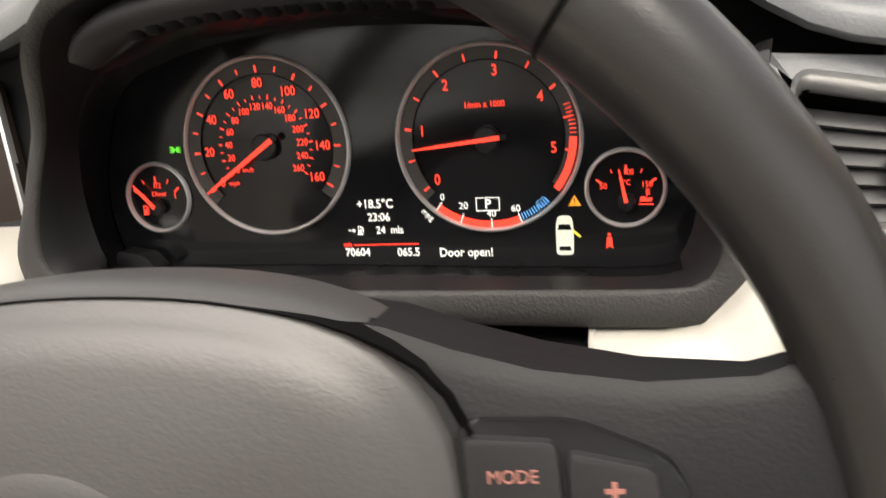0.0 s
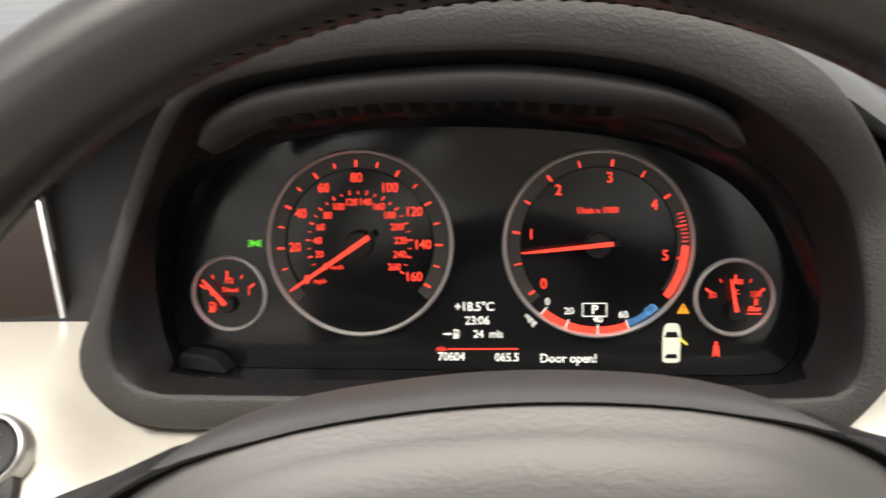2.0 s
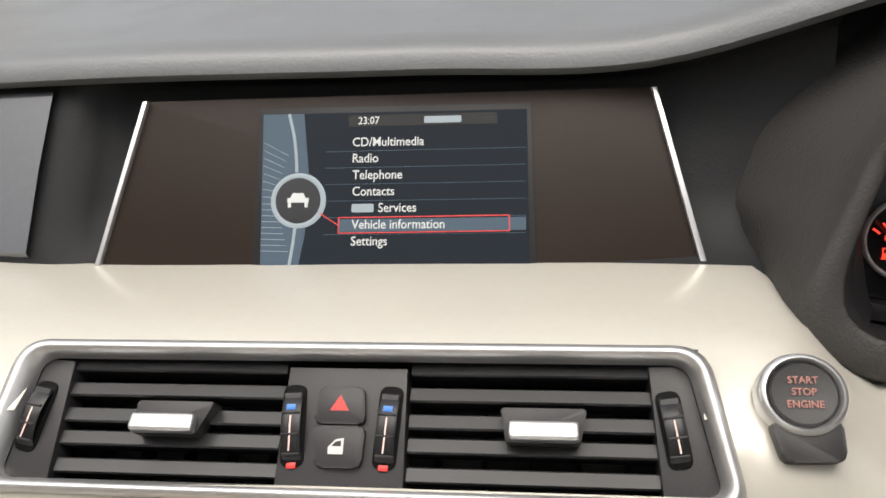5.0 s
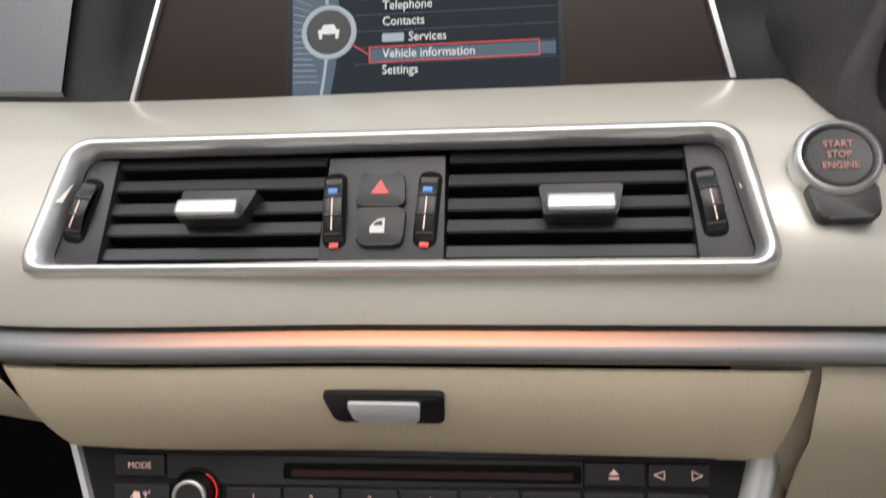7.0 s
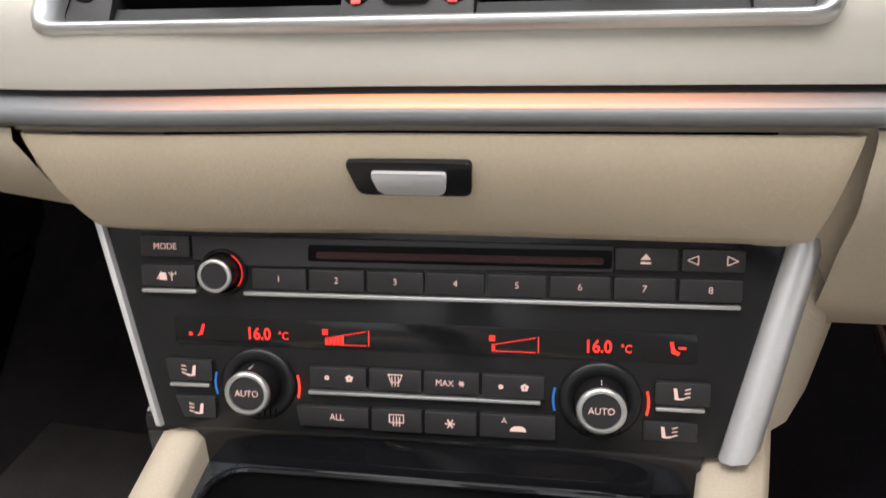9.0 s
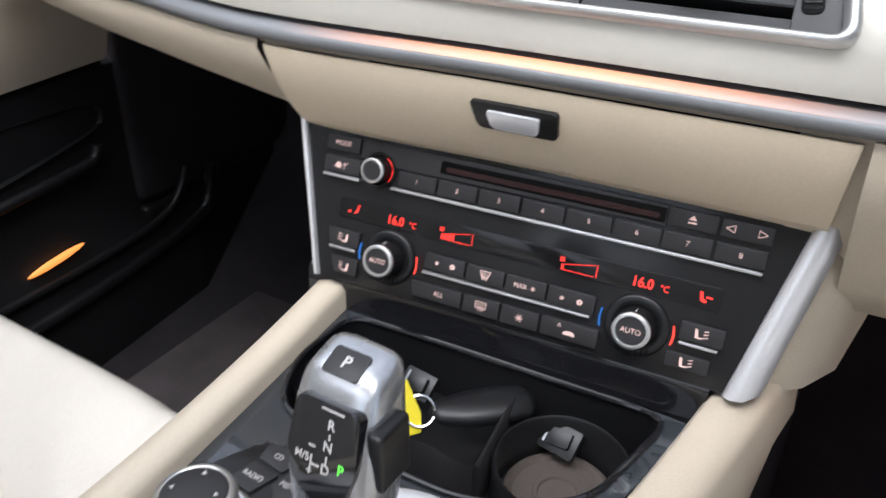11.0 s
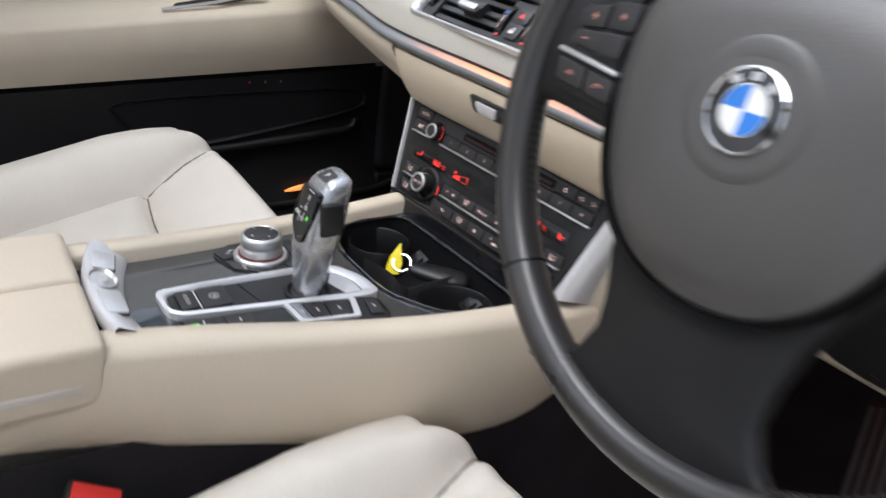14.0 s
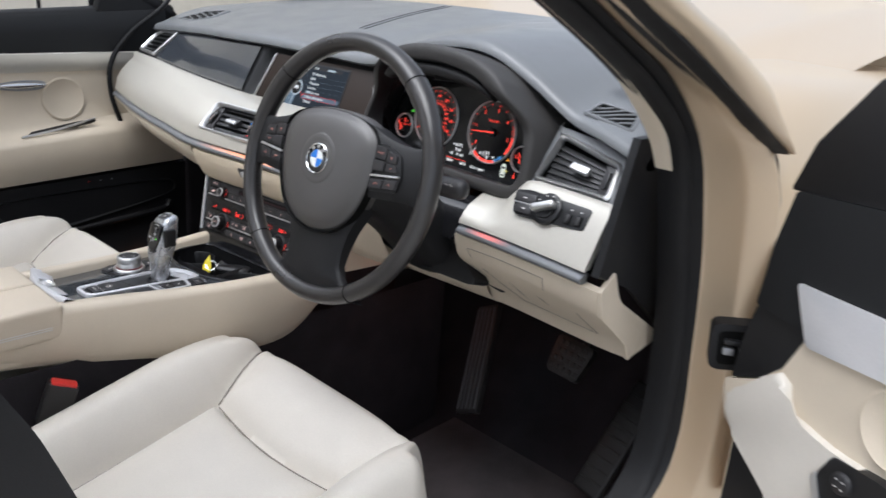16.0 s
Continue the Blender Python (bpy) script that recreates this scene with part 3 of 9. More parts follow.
# cream side panel between drawer and steering column
bm = bm_new()
loft(bm, [[(x, TRIM(x)[0] + 0.014, 1.0022), (x, TRIM(x)[0] + 0.001, 1.0008), (x, TRIM(x)[0] - 0.0005, 0.996), (x, TRIM(x)[0] + 0.006, 0.965), (x, TRIM(x)[0] + 0.022, 0.940), (x, TRIM(x)[0] + 0.040, 0.905), (x, TRIM(x)[0] + 0.060, 0.880), (x, TRIM(x)[0] + 0.15, 0.87)]
          for x in xs_between(-0.2885, -0.13, 14)], False)
part("column_side_panel", bm, CREAM, dash, "cream panel beside the steering column", angle=60)
bm = bm_new()
loft(bm, [[(x, TRIM(x)[0] + 0.016, 1.0050), (x, TRIM(x)[0] + 0.0055, 1.0040), (x, TRIM(x)[0] + 0.0055, 0.9985)] for x in xs_between(-0.650, -0.286, 24)], False)
part("joint_backing", bm, CREAM, dash, "cream edge above the drawer", angle=60)
for xa, xb, low in ((-0.322, -0.284, 0.880), (-0.652, -0.625, 0.955)):
    bm = bm_new()
    loft(bm, [[(x, TRIM(x)[0] + 0.016, 1.0000), (x, TRIM(x)[0] + 0.011, 0.997), (x, TRIM(x)[0] + 0.014, max(low, 0.975)), (x, TRIM(x)[0] + 0.019, max(low, 0.962)), (x, TRIM(x)[0] + 0.040 - 0.012 * (low > 0.9), max(low, 0.925)), (x, TRIM(x)[0] + 0.062, low)]
              for x in xs_between(xa, xb, 6)], False)
    part("joint_backing", bm, CREAM, dash, "cream panel edge beside the drawer", angle=60)

# knee panel below the driver's trim
KNEE = smooth_table([(0.035, 0.478, 0.868), (0.10, 0.480, 0.866), (0.20, 0.472, 0.867), (0.285, 0.458, 0.873), (0.314, 0.455, 0.876)])


def knee_row(x):
    """The knee panel's section: a steep upper band, a fold, the sloping flap, a fold and the lower band."""
    c, (yb, zb) = TRIM(x)[0], KNEE(x)
    return [(x, c + 0.016, 1.0020), (x, c + 0.003, 1.0000), (x, c + 0.005, 0.988), (x, c + 0.011, 0.970), (x, c + 0.017, 0.961), (x, (c + yb) / 2 + 0.002, (0.961 + zb + 0.026) / 2), (x, yb - 0.016, zb + 0.029), (x, yb - 0.009, zb + 0.020), (x, yb - 0.004, zb + 0.004), (x, yb + 0.006, zb), (x, yb + 0.09, zb + 0.012)]


def knee_point(x, v):
    """A point of the knee panel's face, v counting the section's corners."""
    r, i = knee_row(x), int(v)
    return tuple(a + (b - a) * (v - i) for a, b in zip(r[i], r[i + 1]))


bm = bm_new()
loft(bm, [knee_row(x) for x in xs_between(0.038, 0.311, 24)], False, (False, True))
part("knee_panel", bm, CREAM, dash, "cream driver's knee panel", angle=50)
bm = bm_new()
prism(bm, rounded([(0.356, 1.000), (0.384, 1.022), (0.400, 0.985), (0.440, 0.940), (0.472, 0.915), (0.464, 0.884), (0.452, 0.876), (0.436, 0.905), (0.366, 0.962)], 0.003, 3), 0.0, 0.007, 0.002, m=panel((0.3085, 0, 0), (0, 1, 0), (0, 0, 1)))
part("knee_panel_cheek", bm, CREAM, dash, "cream end of the knee panel")
for line in (((0.062, 2.3), (0.115, 2.2), (0.212, 2.2)), ((0.212, 2.2), (0.210, 3.6)), ((0.062, 2.3), (0.068, 3.2)), ((0.078, 4.3), (0.098, 5.2), (0.118, 5.9)), ((0.118, 5.9), (0.19, 5.9), (0.268, 5.9)), ((0.268, 5.9), (0.255, 4.6)), ((0.124, 4.6), (0.138, 5.5)), ((0.178, 4.7), (0.188, 5.1))):
    bm = bm_new()
    pts = [knee_point(a[0] + (b[0] - a[0]) * t, a[1] + (b[1] - a[1]) * t) for a, b in zip(line, line[1:]) for t in (0, 0.25, 0.5, 0.75, 1.0)]
    tube(bm, [p for i, p in enumerate(pts) if i == 0 or p != pts[i - 1]], 0.0006, 5)
    part("panel_joint", bm, SEAM, dash, "thin joint line of the fuse flap")

# the cream flange that runs on under the steering column
bm = bm_new()
loft(bm, [[(x, 0.395 + 0.055 * t, 0.904 + 0.02 * (1 - t)), (x, 0.405 + 0.06 * t, 0.880 + 0.016 * (1 - t)), (x, 0.44 + 0.05 * t, 0.862 + 0.012 * (1 - t)), (x, 0.56, 0.868)]
          for x, t in ((-0.30 + 0.345 * i / 14, i / 14) for i in range(15))], False)
part("column_flange", bm, CREAM, dash, "cream lower flange under the steering column", angle=60)
bm = bm_new()
prism(bm, rounded([(-0.155, -0.002), (-0.100, -0.0130), (-0.0135, -0.0130), (0.062, -0.0105), (0.0745, -0.0030), (0.030, 0.0260), (-0.012, 0.0700), (-0.155, 0.0700)], 0.010, 5), -0.03, 0.004, 0.003, m=panel((0, 0.40, 0.93), (1, -0.03, 0), (0, 0.3, 0.95)))
part("column_recess", bm, SOFT_BLACK, dash, "black recess under the steering column")

# end cap, underside and added near-black boxes that shade the gaps behind everything
bm = bm_new()
prism(bm, [(0.40, 1.19), (0.37, 1.09), (0.350, 1.02), (0.43, 0.99), (0.54, 0.90), (0.66, 0.86), (0.80, 0.84), (0.80, 1.19)], 0.0, 0.012, 0.003, m=panel((0.300, 0, 0), (0, 1, 0), (0, 0, 1)))
part("end_cap", bm, SOFT_BLACK, dash, "black plastic end cap")
bm = bm_new()
rbox(bm, -0.15, 0.56, 0.857, 0.060, 0.035, 0.014, 0.003, 2)
part("footwell_lamp", bm, material("red_orange_footwell_lamp", (0.5, 0.2, 0.1), 0.5, glow=(1.0, 0.26, 0.10), power=6.5), dash, "lit red-orange footwell lamp")
bm = bm_new()
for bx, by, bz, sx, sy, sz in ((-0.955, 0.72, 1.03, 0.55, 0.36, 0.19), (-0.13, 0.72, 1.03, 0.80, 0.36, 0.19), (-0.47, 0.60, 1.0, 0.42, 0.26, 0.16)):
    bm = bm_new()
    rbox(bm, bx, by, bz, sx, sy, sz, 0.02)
    part("inner_body", bm, DEEP, dash, "black filler box that darkens the gaps")

# ---- instrument binnacle ----
bin_thing = thing("instrument_cluster", "instrument cluster with four lit red dials in a black binnacle", "instrument cluster", CLUSTER)


def ring(pts, off, n=180):
    """A closed contour in the cluster's plane, sampled by angle so that rings match."""
    dense = np.array(curve(pts, 600, True))
    ang = np.unwrap(np.arctan2(dense[:, 1] - 0.022, dense[:, 0]))
    if ang[-1] < ang[0]:
        dense, ang = dense[::-1], ang[::-1]
    order = np.argsort(np.mod(ang, 2 * np.pi))
    a, d = np.mod(ang, 2 * np.pi)[order], dense[order]
    w = np.linspace(0, 2 * np.pi, n, endpoint=False)
    return [(float(np.interp(t, a, d[:, 0], period=2 * np.pi)), float(np.interp(t, a, d[:, 1], period=2 * np.pi)), off) for t in w]


FACE_OUT = [(-0.168, 0.016), (-0.150, 0.062), (-0.116, 0.080), (-0.056, 0.0895), (0.024, 0.0885), (0.085, 0.080), (0.127, 0.062), (0.152, 0.037), (0.168, 0.003), (0.171, -0.020), (0.166, -0.036), (0.152, -0.0435), (0.08, -0.0435), (-0.026, -0.0415), (-0.137, -0.0405), (-0.160, -0.036), (-0.168, -0.02)]
LENS_OUT = [(-0.1640, 0.026), (-0.159, 0.052), (-0.147, 0.071), (-0.134, 0.082), (-0.110, 0.0945), (-0.054, 0.1000), (0.023, 0.1000), (0.084, 0.0940), (0.112, 0.0850), (0.128, 0.0755), (0.145, 0.0640), (0.160, 0.0435), (0.169, 0.016), (0.169, -0.012), (0.162, -0.030), (0.150, -0.0405), (0.02, -0.0395), (-0.142, -0.0385), (-0.157, -0.030), (-0.164, 0.0)]
RIM_IN = [(-0.1740, 0.005), (-0.1545, 0.060), (-0.137, 0.095), (-0.120, 0.1085), (-0.088, 0.1160), (-0.037, 0.1215), (0.031, 0.1215), (0.084, 0.1135), (0.122, 0.0995), (0.153, 0.0760), (0.170, 0.050), (0.1785, 0.013), (0.1795, -0.0177), (0.1745, -0.0330), (0.160, -0.0390), (0.078, -0.0398), (0.0, -0.0400), (-0.134, -0.0398), (-0.158, -0.0385), (-0.1705, -0.0325), (-0.1770, -0.0205)]
RIM_OUT = [(-0.1965, -0.020), (-0.1860, 0.005), (-0.1725, 0.040), (-0.1560, 0.080), (-0.1400, 0.106), (-0.118, 0.126), (-0.084, 0.142), (-0.037, 0.150), (0.031, 0.150), (0.088, 0.143), (0.130, 0.130), (0.166, 0.107), (0.187, 0.074), (0.194, 0.036), (0.1965, -0.004), (0.1950, -0.034), (0.1860, -0.0545), (0.1660, -0.0605), (0.08, -0.0600), (0.0, -0.0595), (-0.130, -0.0598), (-0.160, -0.0590), (-0.180, -0.0530), (-0.1925, -0.0410)]


def between(a, b, t, off):
    return [(p[0] * (1 - t) + q[0] * t, p[1] * (1 - t) + q[1] * t, off) for p, q in zip(a, b)]


def overhang(p, k=1.0):
    """The hood leans towards the driver: the higher a point, the further out, narrowing as it comes."""
    u = min(max((p[1] - 0.040) / 0.060, 0.0), 1.0)
    r = 0.042 * u * u * (3 - 2 * u) * k
    f = 1 - r / 0.36
    return (0.01 + (p[0] - 0.01) * f, 0.075 + (p[1] - 0.075) * f, p[2] + r)


def hood(rows_, k=1.0):
    return [overhang(p, k) for p in rows_]


def flare(rows_, out, off):
    """The outer wall, spreading into the fascia on the side of the display."""
    w = [min(max((-p[0] - 0.08) / 0.06, 0.0), 1.0) * min(max((p[1] + 0.03) / 0.04, 0.0), 1.0) for p in rows_]
    right = [min(max((p[0] - 0.05) / 0.06, 0.0), 1.0) * min(max((p[1] - 0.02) / 0.04, 0.0), 1.0) for p in rows_]
    return [(p[0] * 1.012 - out * a + 0.25 * out * b, (p[1] - 0.03) * 1.012 + 0.03 + 0.3 * out * a + 0.1 * out * b, off) for p, a, b in zip(rows_, w, right)]


r_face, r_lens, r_in, r_out = ring(FACE_OUT, 0.0), ring(LENS_OUT, 0.03), ring(RIM_IN, 0.055), ring(RIM_OUT, 0.05)
bm = bm_new()
loft(bm, [flare(hood(r_out), 0.034, -0.03), flare(hood(r_out), 0.018, 0.004), flare(hood(r_out), 0.009, 0.022), flare(hood(r_out), 0.003, 0.037), hood(between(r_out, r_out, 0, 0.047)),
          hood(between(r_out, r_in, 0.08, 0.0535)), hood(between(r_out, r_in, 0.22, 0.0570)), hood(between(r_out, r_in, 0.55, 0.0580), 0.96), hood(between(r_out, r_in, 0.86, 0.0575), 0.92), hood(between(r_out, r_in, 0.97, 0.0565), 0.90), hood(between(r_in, r_in, 0, 0.0545), 0.90)], True)
part("binnacle_surround", bm, HOOD_LEATHER, bin_thing, "black grained leather surround", angle=70)
bm = bm_new()
loft(bm, [hood(between(r_in, r_in, 0, 0.0550), 0.90), hood(between(r_in, r_lens, 0.18, 0.0530), 0.75), hood(between(r_in, r_lens, 0.45, 0.0440), 0.5), hood(between(r_in, r_lens, 0.8, 0.0335), 0.2), between(r_in, r_lens, 0.95, 0.0300), between(r_lens, r_lens, 0, 0.0290)], True)
part("inner_bezel", bm, SOFT_BLACK, bin_thing, "matt black inner bezel", angle=70)
bm = bm_new()
loft(bm, [between(r_lens, r_lens, 0, 0.0290), between(r_lens, r_face, 0.25, 0.0265), between(r_lens, r_face, 0.9, 0.003), between(r_face, r_face, 0, 0.0012)], True)
part("lens_frame", bm, LENS_BLACK, bin_thing, "gloss black lens frame", angle=50)
bm = bm_new()
prism(bm, [p[:2] for p in r_face], -0.012, 0.0)
part("dial_plate", bm, LCD_BLACK, bin_thing, "black dial plate")

# the fat slotted lip under the hood, a crescent with rounded ends
LIP_TOP = curve([(-0.1270, 0.0835), (-0.1235, 0.0930), (-0.1012, 0.1055), (-0.0736, 0.1108), (-0.0203, 0.1148), (0.0262, 0.1148), (0.0813, 0.1065), (0.1131, 0.0948), (0.1240, 0.0855), (0.1256, 0.0780)], 49)
LIP_LOW = curve([(-0.1262, 0.0800), (-0.1200, 0.0775), (-0.0945, 0.0895), (-0.0480, 0.0958), (-0.0100, 0.0962), (0.0253, 0.0955), (0.0809, 0.0908), (0.1056, 0.0846), (0.1200, 0.0758), (0.1250, 0.0762)], 49)
bm = bm_new()
loft(bm, [hood([(a[0], a[1] + 0.004, 0.036), (a[0], a[1] + 0.001, 0.0530), (a[0] * 0.8 + b[0] * 0.2, a[1] * 0.8 + b[1] * 0.2, 0.0570), (a[0] * 0.5 + b[0] * 0.5, a[1] * 0.5 + b[1] * 0.5, 0.0575), (a[0] * 0.2 + b[0] * 0.8, a[1] * 0.2 + b[1] * 0.8, 0.0545), (b[0], b[1], 0.0490), (b[0], b[1] + 0.001, 0.0430), (b[0], b[1] + 0.006, 0.036)], 0.75) for a, b in zip(LIP_TOP, LIP_LOW)], True, (True, True))
lip_part = part("hood_lip", bm, LIP_BLACK, bin_thing, "black slotted hood lip", angle=70)
for i in range(15):
    x, y = LIP_LOW[8 + i * 2]
    bm = bm_new()
    prism(bm, rounded([(-0.0036, -0.0012), (0.0030, -0.0016), (0.0044, 0.0012), (-0.0020, 0.0016)], 0.0008, 2), -0.004, 0.0012)
    part("slot", bm, DEEP, lip_part, m=pose(*overhang((x, y + 0.0030, 0.0524), 0.75), -48, 0, 6 - i * 0.9))
bm = bm_new()
prism(bm, rounded([(-0.160, -0.036), (-0.132, -0.0395), (-0.140, -0.0305), (-0.158, -0.0275)], 0.003), 0.004, 0.018, 0.0015)
part("sensor_block", bm, SATIN_BLACK, bin_thing, "small black block in the corner of the lens")


# dials
def dial(name, label, cx, cy, r, ticks, numerals, needle, hub, band=None):
    """A chrome-ringed dial, with lit ticks and numerals and a needle; ticks: (angle, r0, r1, width)."""
    d = new(name)
    d.parent, d.matrix_basis = bin_thing, pose(cx, cy, 0)
    tagged(d, label)
    bm = bm_new()
    lathe(bm, [(r - 0.0022, 0.0004), (r - 0.0020, 0.0022), (r - 0.0011, 0.0034), (r - 0.0002, 0.0030), (r + 0.0003, 0.0004)], 72, cap=False)
    part("dial_ring", bm, RING, d, "satin chrome ring", angle=70)
    if band:
        bm = bm_new()
        arc_band(bm, hub[0], hub[1], band[0], band[1], band[2], band[3], 0.0005, 0.0003, 64)
        part("dial_band", bm, DIAL_BAND, d)
        bm = bm_new()
        arc_band(bm, hub[0], hub[1], band[0] - 0.0006, band[0], band[2], band[3], 0.0006, 0.0003, 64)
        part("band_edge", bm, DEEP, d)
    bm = bm_new()
    for a, r0, r1, w in ticks:
        ca, sa = math.cos(radians(a)), math.sin(radians(a))
        bar(bm, hub[0] + r0 * ca, hub[1] + r0 * sa, hub[0] + r1 * ca, hub[1] + r1 * sa, w, 0.0010)
    part("tick_scale", bm, RED_GLOW, d, "lit red scale marks")
    for body, a, rr, size in numerals:
        writing("numeral", body, size * 0.87, hub[0] + rr * math.cos(radians(a)), hub[1] + rr * math.sin(radians(a)), 0.0012, RED_GLOW, d, bold=0.010, squeeze=0.86)
    ang, tail, tip, width, hr = needle
    bm = bm_new()
    lathe(bm, [(hr, 0.0008), (hr, 0.0040), (hr * 0.86, 0.0050), (0.0004, 0.0052)], 28, pose(hub[0], hub[1], 0))
    part("needle_hub", bm, SATIN_BLACK, d)
    bm = bm_new()
    prism(bm, [(-tail, -width * 0.75), (tip * 0.7, -width * 0.5), (tip, -width * 0.22), (tip, width * 0.22), (tip * 0.7, width * 0.5), (-tail, width * 0.75)], 0.0054, 0.0062, 0.0002, 1,
          m=pose(hub[0], hub[1], 0, 0, 0, ang))
    part("needle", bm, RED_GLOW, d, "glowing red needle")
    if tail > 0.004:
        bm = bm_new()
        prism(bm, [(-tail - 0.0035, -width), (-tail, -width), (-tail, width), (-tail - 0.0035, width)], 0.0054, 0.0064, 0.0002, 1, m=pose(hub[0], hub[1], 0, 0, 0, ang))
        part("needle_tail", bm, SATIN_BLACK, d)
    return d


def speed_angle(mph):
    return 213.5 - 245.6 * mph / 160


marks = [(speed_angle(v), 0.0415 if v % 20 == 0 else 0.0422, 0.0452, 0.0011 if v % 20 == 0 else 0.0008) for v in range(0, 161, 10)]
marks += [(speed_angle(k / 1.609), 0.0268, 0.0286 if k % 20 else 0.0292, 0.0005 if k % 20 else 0.0008) for k in range(0, 261, 10)]
figures = [(str(v), speed_angle(v), 0.0355 if v < 100 else 0.0345, 0.0084) for v in range(0, 161, 20)]
figures += [(str(k), speed_angle(k / 1.609), 0.0228, 0.0062) for k in range(0, 261, 20)]
speedo = dial("speedometer", "round speedometer in miles and kilometres an hour", -0.0622, 0.0283, 0.0510, marks, figures, (213.5, 0.0075, 0.0455, 0.0019, 0.0076), (0, 0), (0.0408, 0.0484, -40, 222))
writing("unit", "mph", 0.0040, -0.0222, -0.0203, 0.0012, RED_GLOW, speedo)
writing("unit", "km/h", 0.0036, -0.0125, -0.0128, 0.0012, RED_GLOW, speedo)


def rev_angle(k):
    return 216.3 - 45.3 * k


marks = [(rev_angle(k / 2), 0.0415, 0.0452, 0.0011 if k % 2 == 0 else 0.0008) for k in range(0, 11)]
marks += [(rev_angle(4.32 + 0.06 * i), 0.0435, 0.0468, 0.00045) for i in range(8)]
figures = [(str(k), rev_angle(k), 0.0355, 0.0092) for k in range(0, 6)]
tacho = dial("rev_counter", "round rev counter with a lit economy gauge below", 0.0655, 0.0268, 0.0502, marks, figures, (185.5, 0.0075, 0.0405, 0.0016, 0.0072), (0, 0), (0.0412, 0.0478, -36, 222))
bm = bm_new()
arc_band(bm, 0, 0, 0.0432, 0.0470, rev_angle(5.62), rev_angle(4.80), 0.0012, n=20)
part("red_zone", bm, RED_GLOW, tacho, "lit red zone")
bm = bm_new()
arc_band(bm, 0, 0, 0.0442, 0.0478, 231, 290, 0.0010, n=30)
part("economy_band", bm, RED_GLOW, tacho, "lit red economy band")
bm = bm_new()
for a in (231, 249, 270, 290):
    ca, sa = math.cos(radians(a)), math.sin(radians(a))
    bar(bm, 0.0428 * ca, 0.0428 * sa, 0.0482 * ca, 0.0482 * sa, 0.0006, 0.0014)
for x0, y0, x1, y1 in ((-0.008, -0.0385, 0.0046, -0.0385), (-0.008, -0.0315, 0.0046, -0.0315), (-0.008, -0.0385, -0.008, -0.0315), (0.0046, -0.0385, 0.0046, -0.0315)):
    bar(bm, x0, y0, x1, y1, 0.0005, 0.0012)
part("gauge_scale", bm, WHITE_GLOW, tacho, "white gauge marks and gear frame")
for body, a, rr in (("0", 229, 0.0405), ("20", 247, 0.0388), ("40", 270, 0.0402), ("60", 289.5, 0.0400)):
    writing("numeral", body, 0.0052, rr * math.cos(radians(a)), rr * math.sin(radians(a)), 0.0014, WHITE_GLOW, tacho, bold=0.01)
writing("gear_letter", "P", 0.0068, -0.0017, -0.0350, 0.0014, WHITE_GLOW, tacho, bold=0.02)
writing("unit", "1/min x 1000", 0.0046, -0.0005, 0.0180, 0.0014, RED_GLOW, tacho, bold=0.012, squeeze=0.9)
writing("unit", "mpg", 0.0046, -0.0355, -0.0400, 0.0014, WHITE_GLOW, tacho, turn=-43)
bm = bm_new()
for i in range(11):
    a = 292 + i * 2.0
    ca, sa = math.cos(radians(a)), math.sin(radians(a))
    bar(bm, 0.0435 * ca, 0.0435 * sa, 0.0470 * ca, 0.0470 * sa, 0.0007, 0.0012)
for x0, y0, x1, y1 in ((-0.0026, -0.0016, 0.0026, -0.0016), (-0.0026, 0.0016, 0.0026, 0.0016), (-0.0026, -0.0016, -0.0026, 0.0016), (0.0026, -0.0016, 0.0026, 0.0016), (-0.0015, 0.0016, -0.0015, 0.0024), (0.0015, 0.0016, 0.0015, 0.0024)):
    m2 = pose(0.0275, -0.0348, 0, 0, 0, 35)
    p, q = m2 @ Vector((x0, y0, 0)), m2 @ Vector((x1, y1, 0))
    bar(bm, p.x, p.y, q.x, q.y, 0.0004, 0.0012)
part("charge_scale", bm, BLUE_GLOW, tacho, "blue charge marks and battery sign")

fuel = dial("fuel_gauge", "small diesel gauge showing almost empty", -0.1356, 0.0012, 0.0212,
            [(145, 0.0148, 0.0190, 0.0011), (118, 0.0160, 0.0186, 0.0006), (90, 0.0140, 0.0186, 0.0011), (62, 0.0160, 0.0186, 0.0006), (37, 0.0148, 0.0190, 0.0011)],
            [], (131, -0.0004, 0.0190, 0.0016, 0.0046), (-0.0008, -0.0058))
for body, x, y, size in (("1/2", 0, 0.0072, 0.0052), ("Diesel", 0.0006, 0.0022, 0.0044), ("0", -0.0098, 0.0004, 0.0052), ("1", 0.0112, 0.0008, 0.0056)):
    writing("numeral", body, size * 0.85, x, y, 0.0012, RED_GLOW, fuel, bold=0.006)


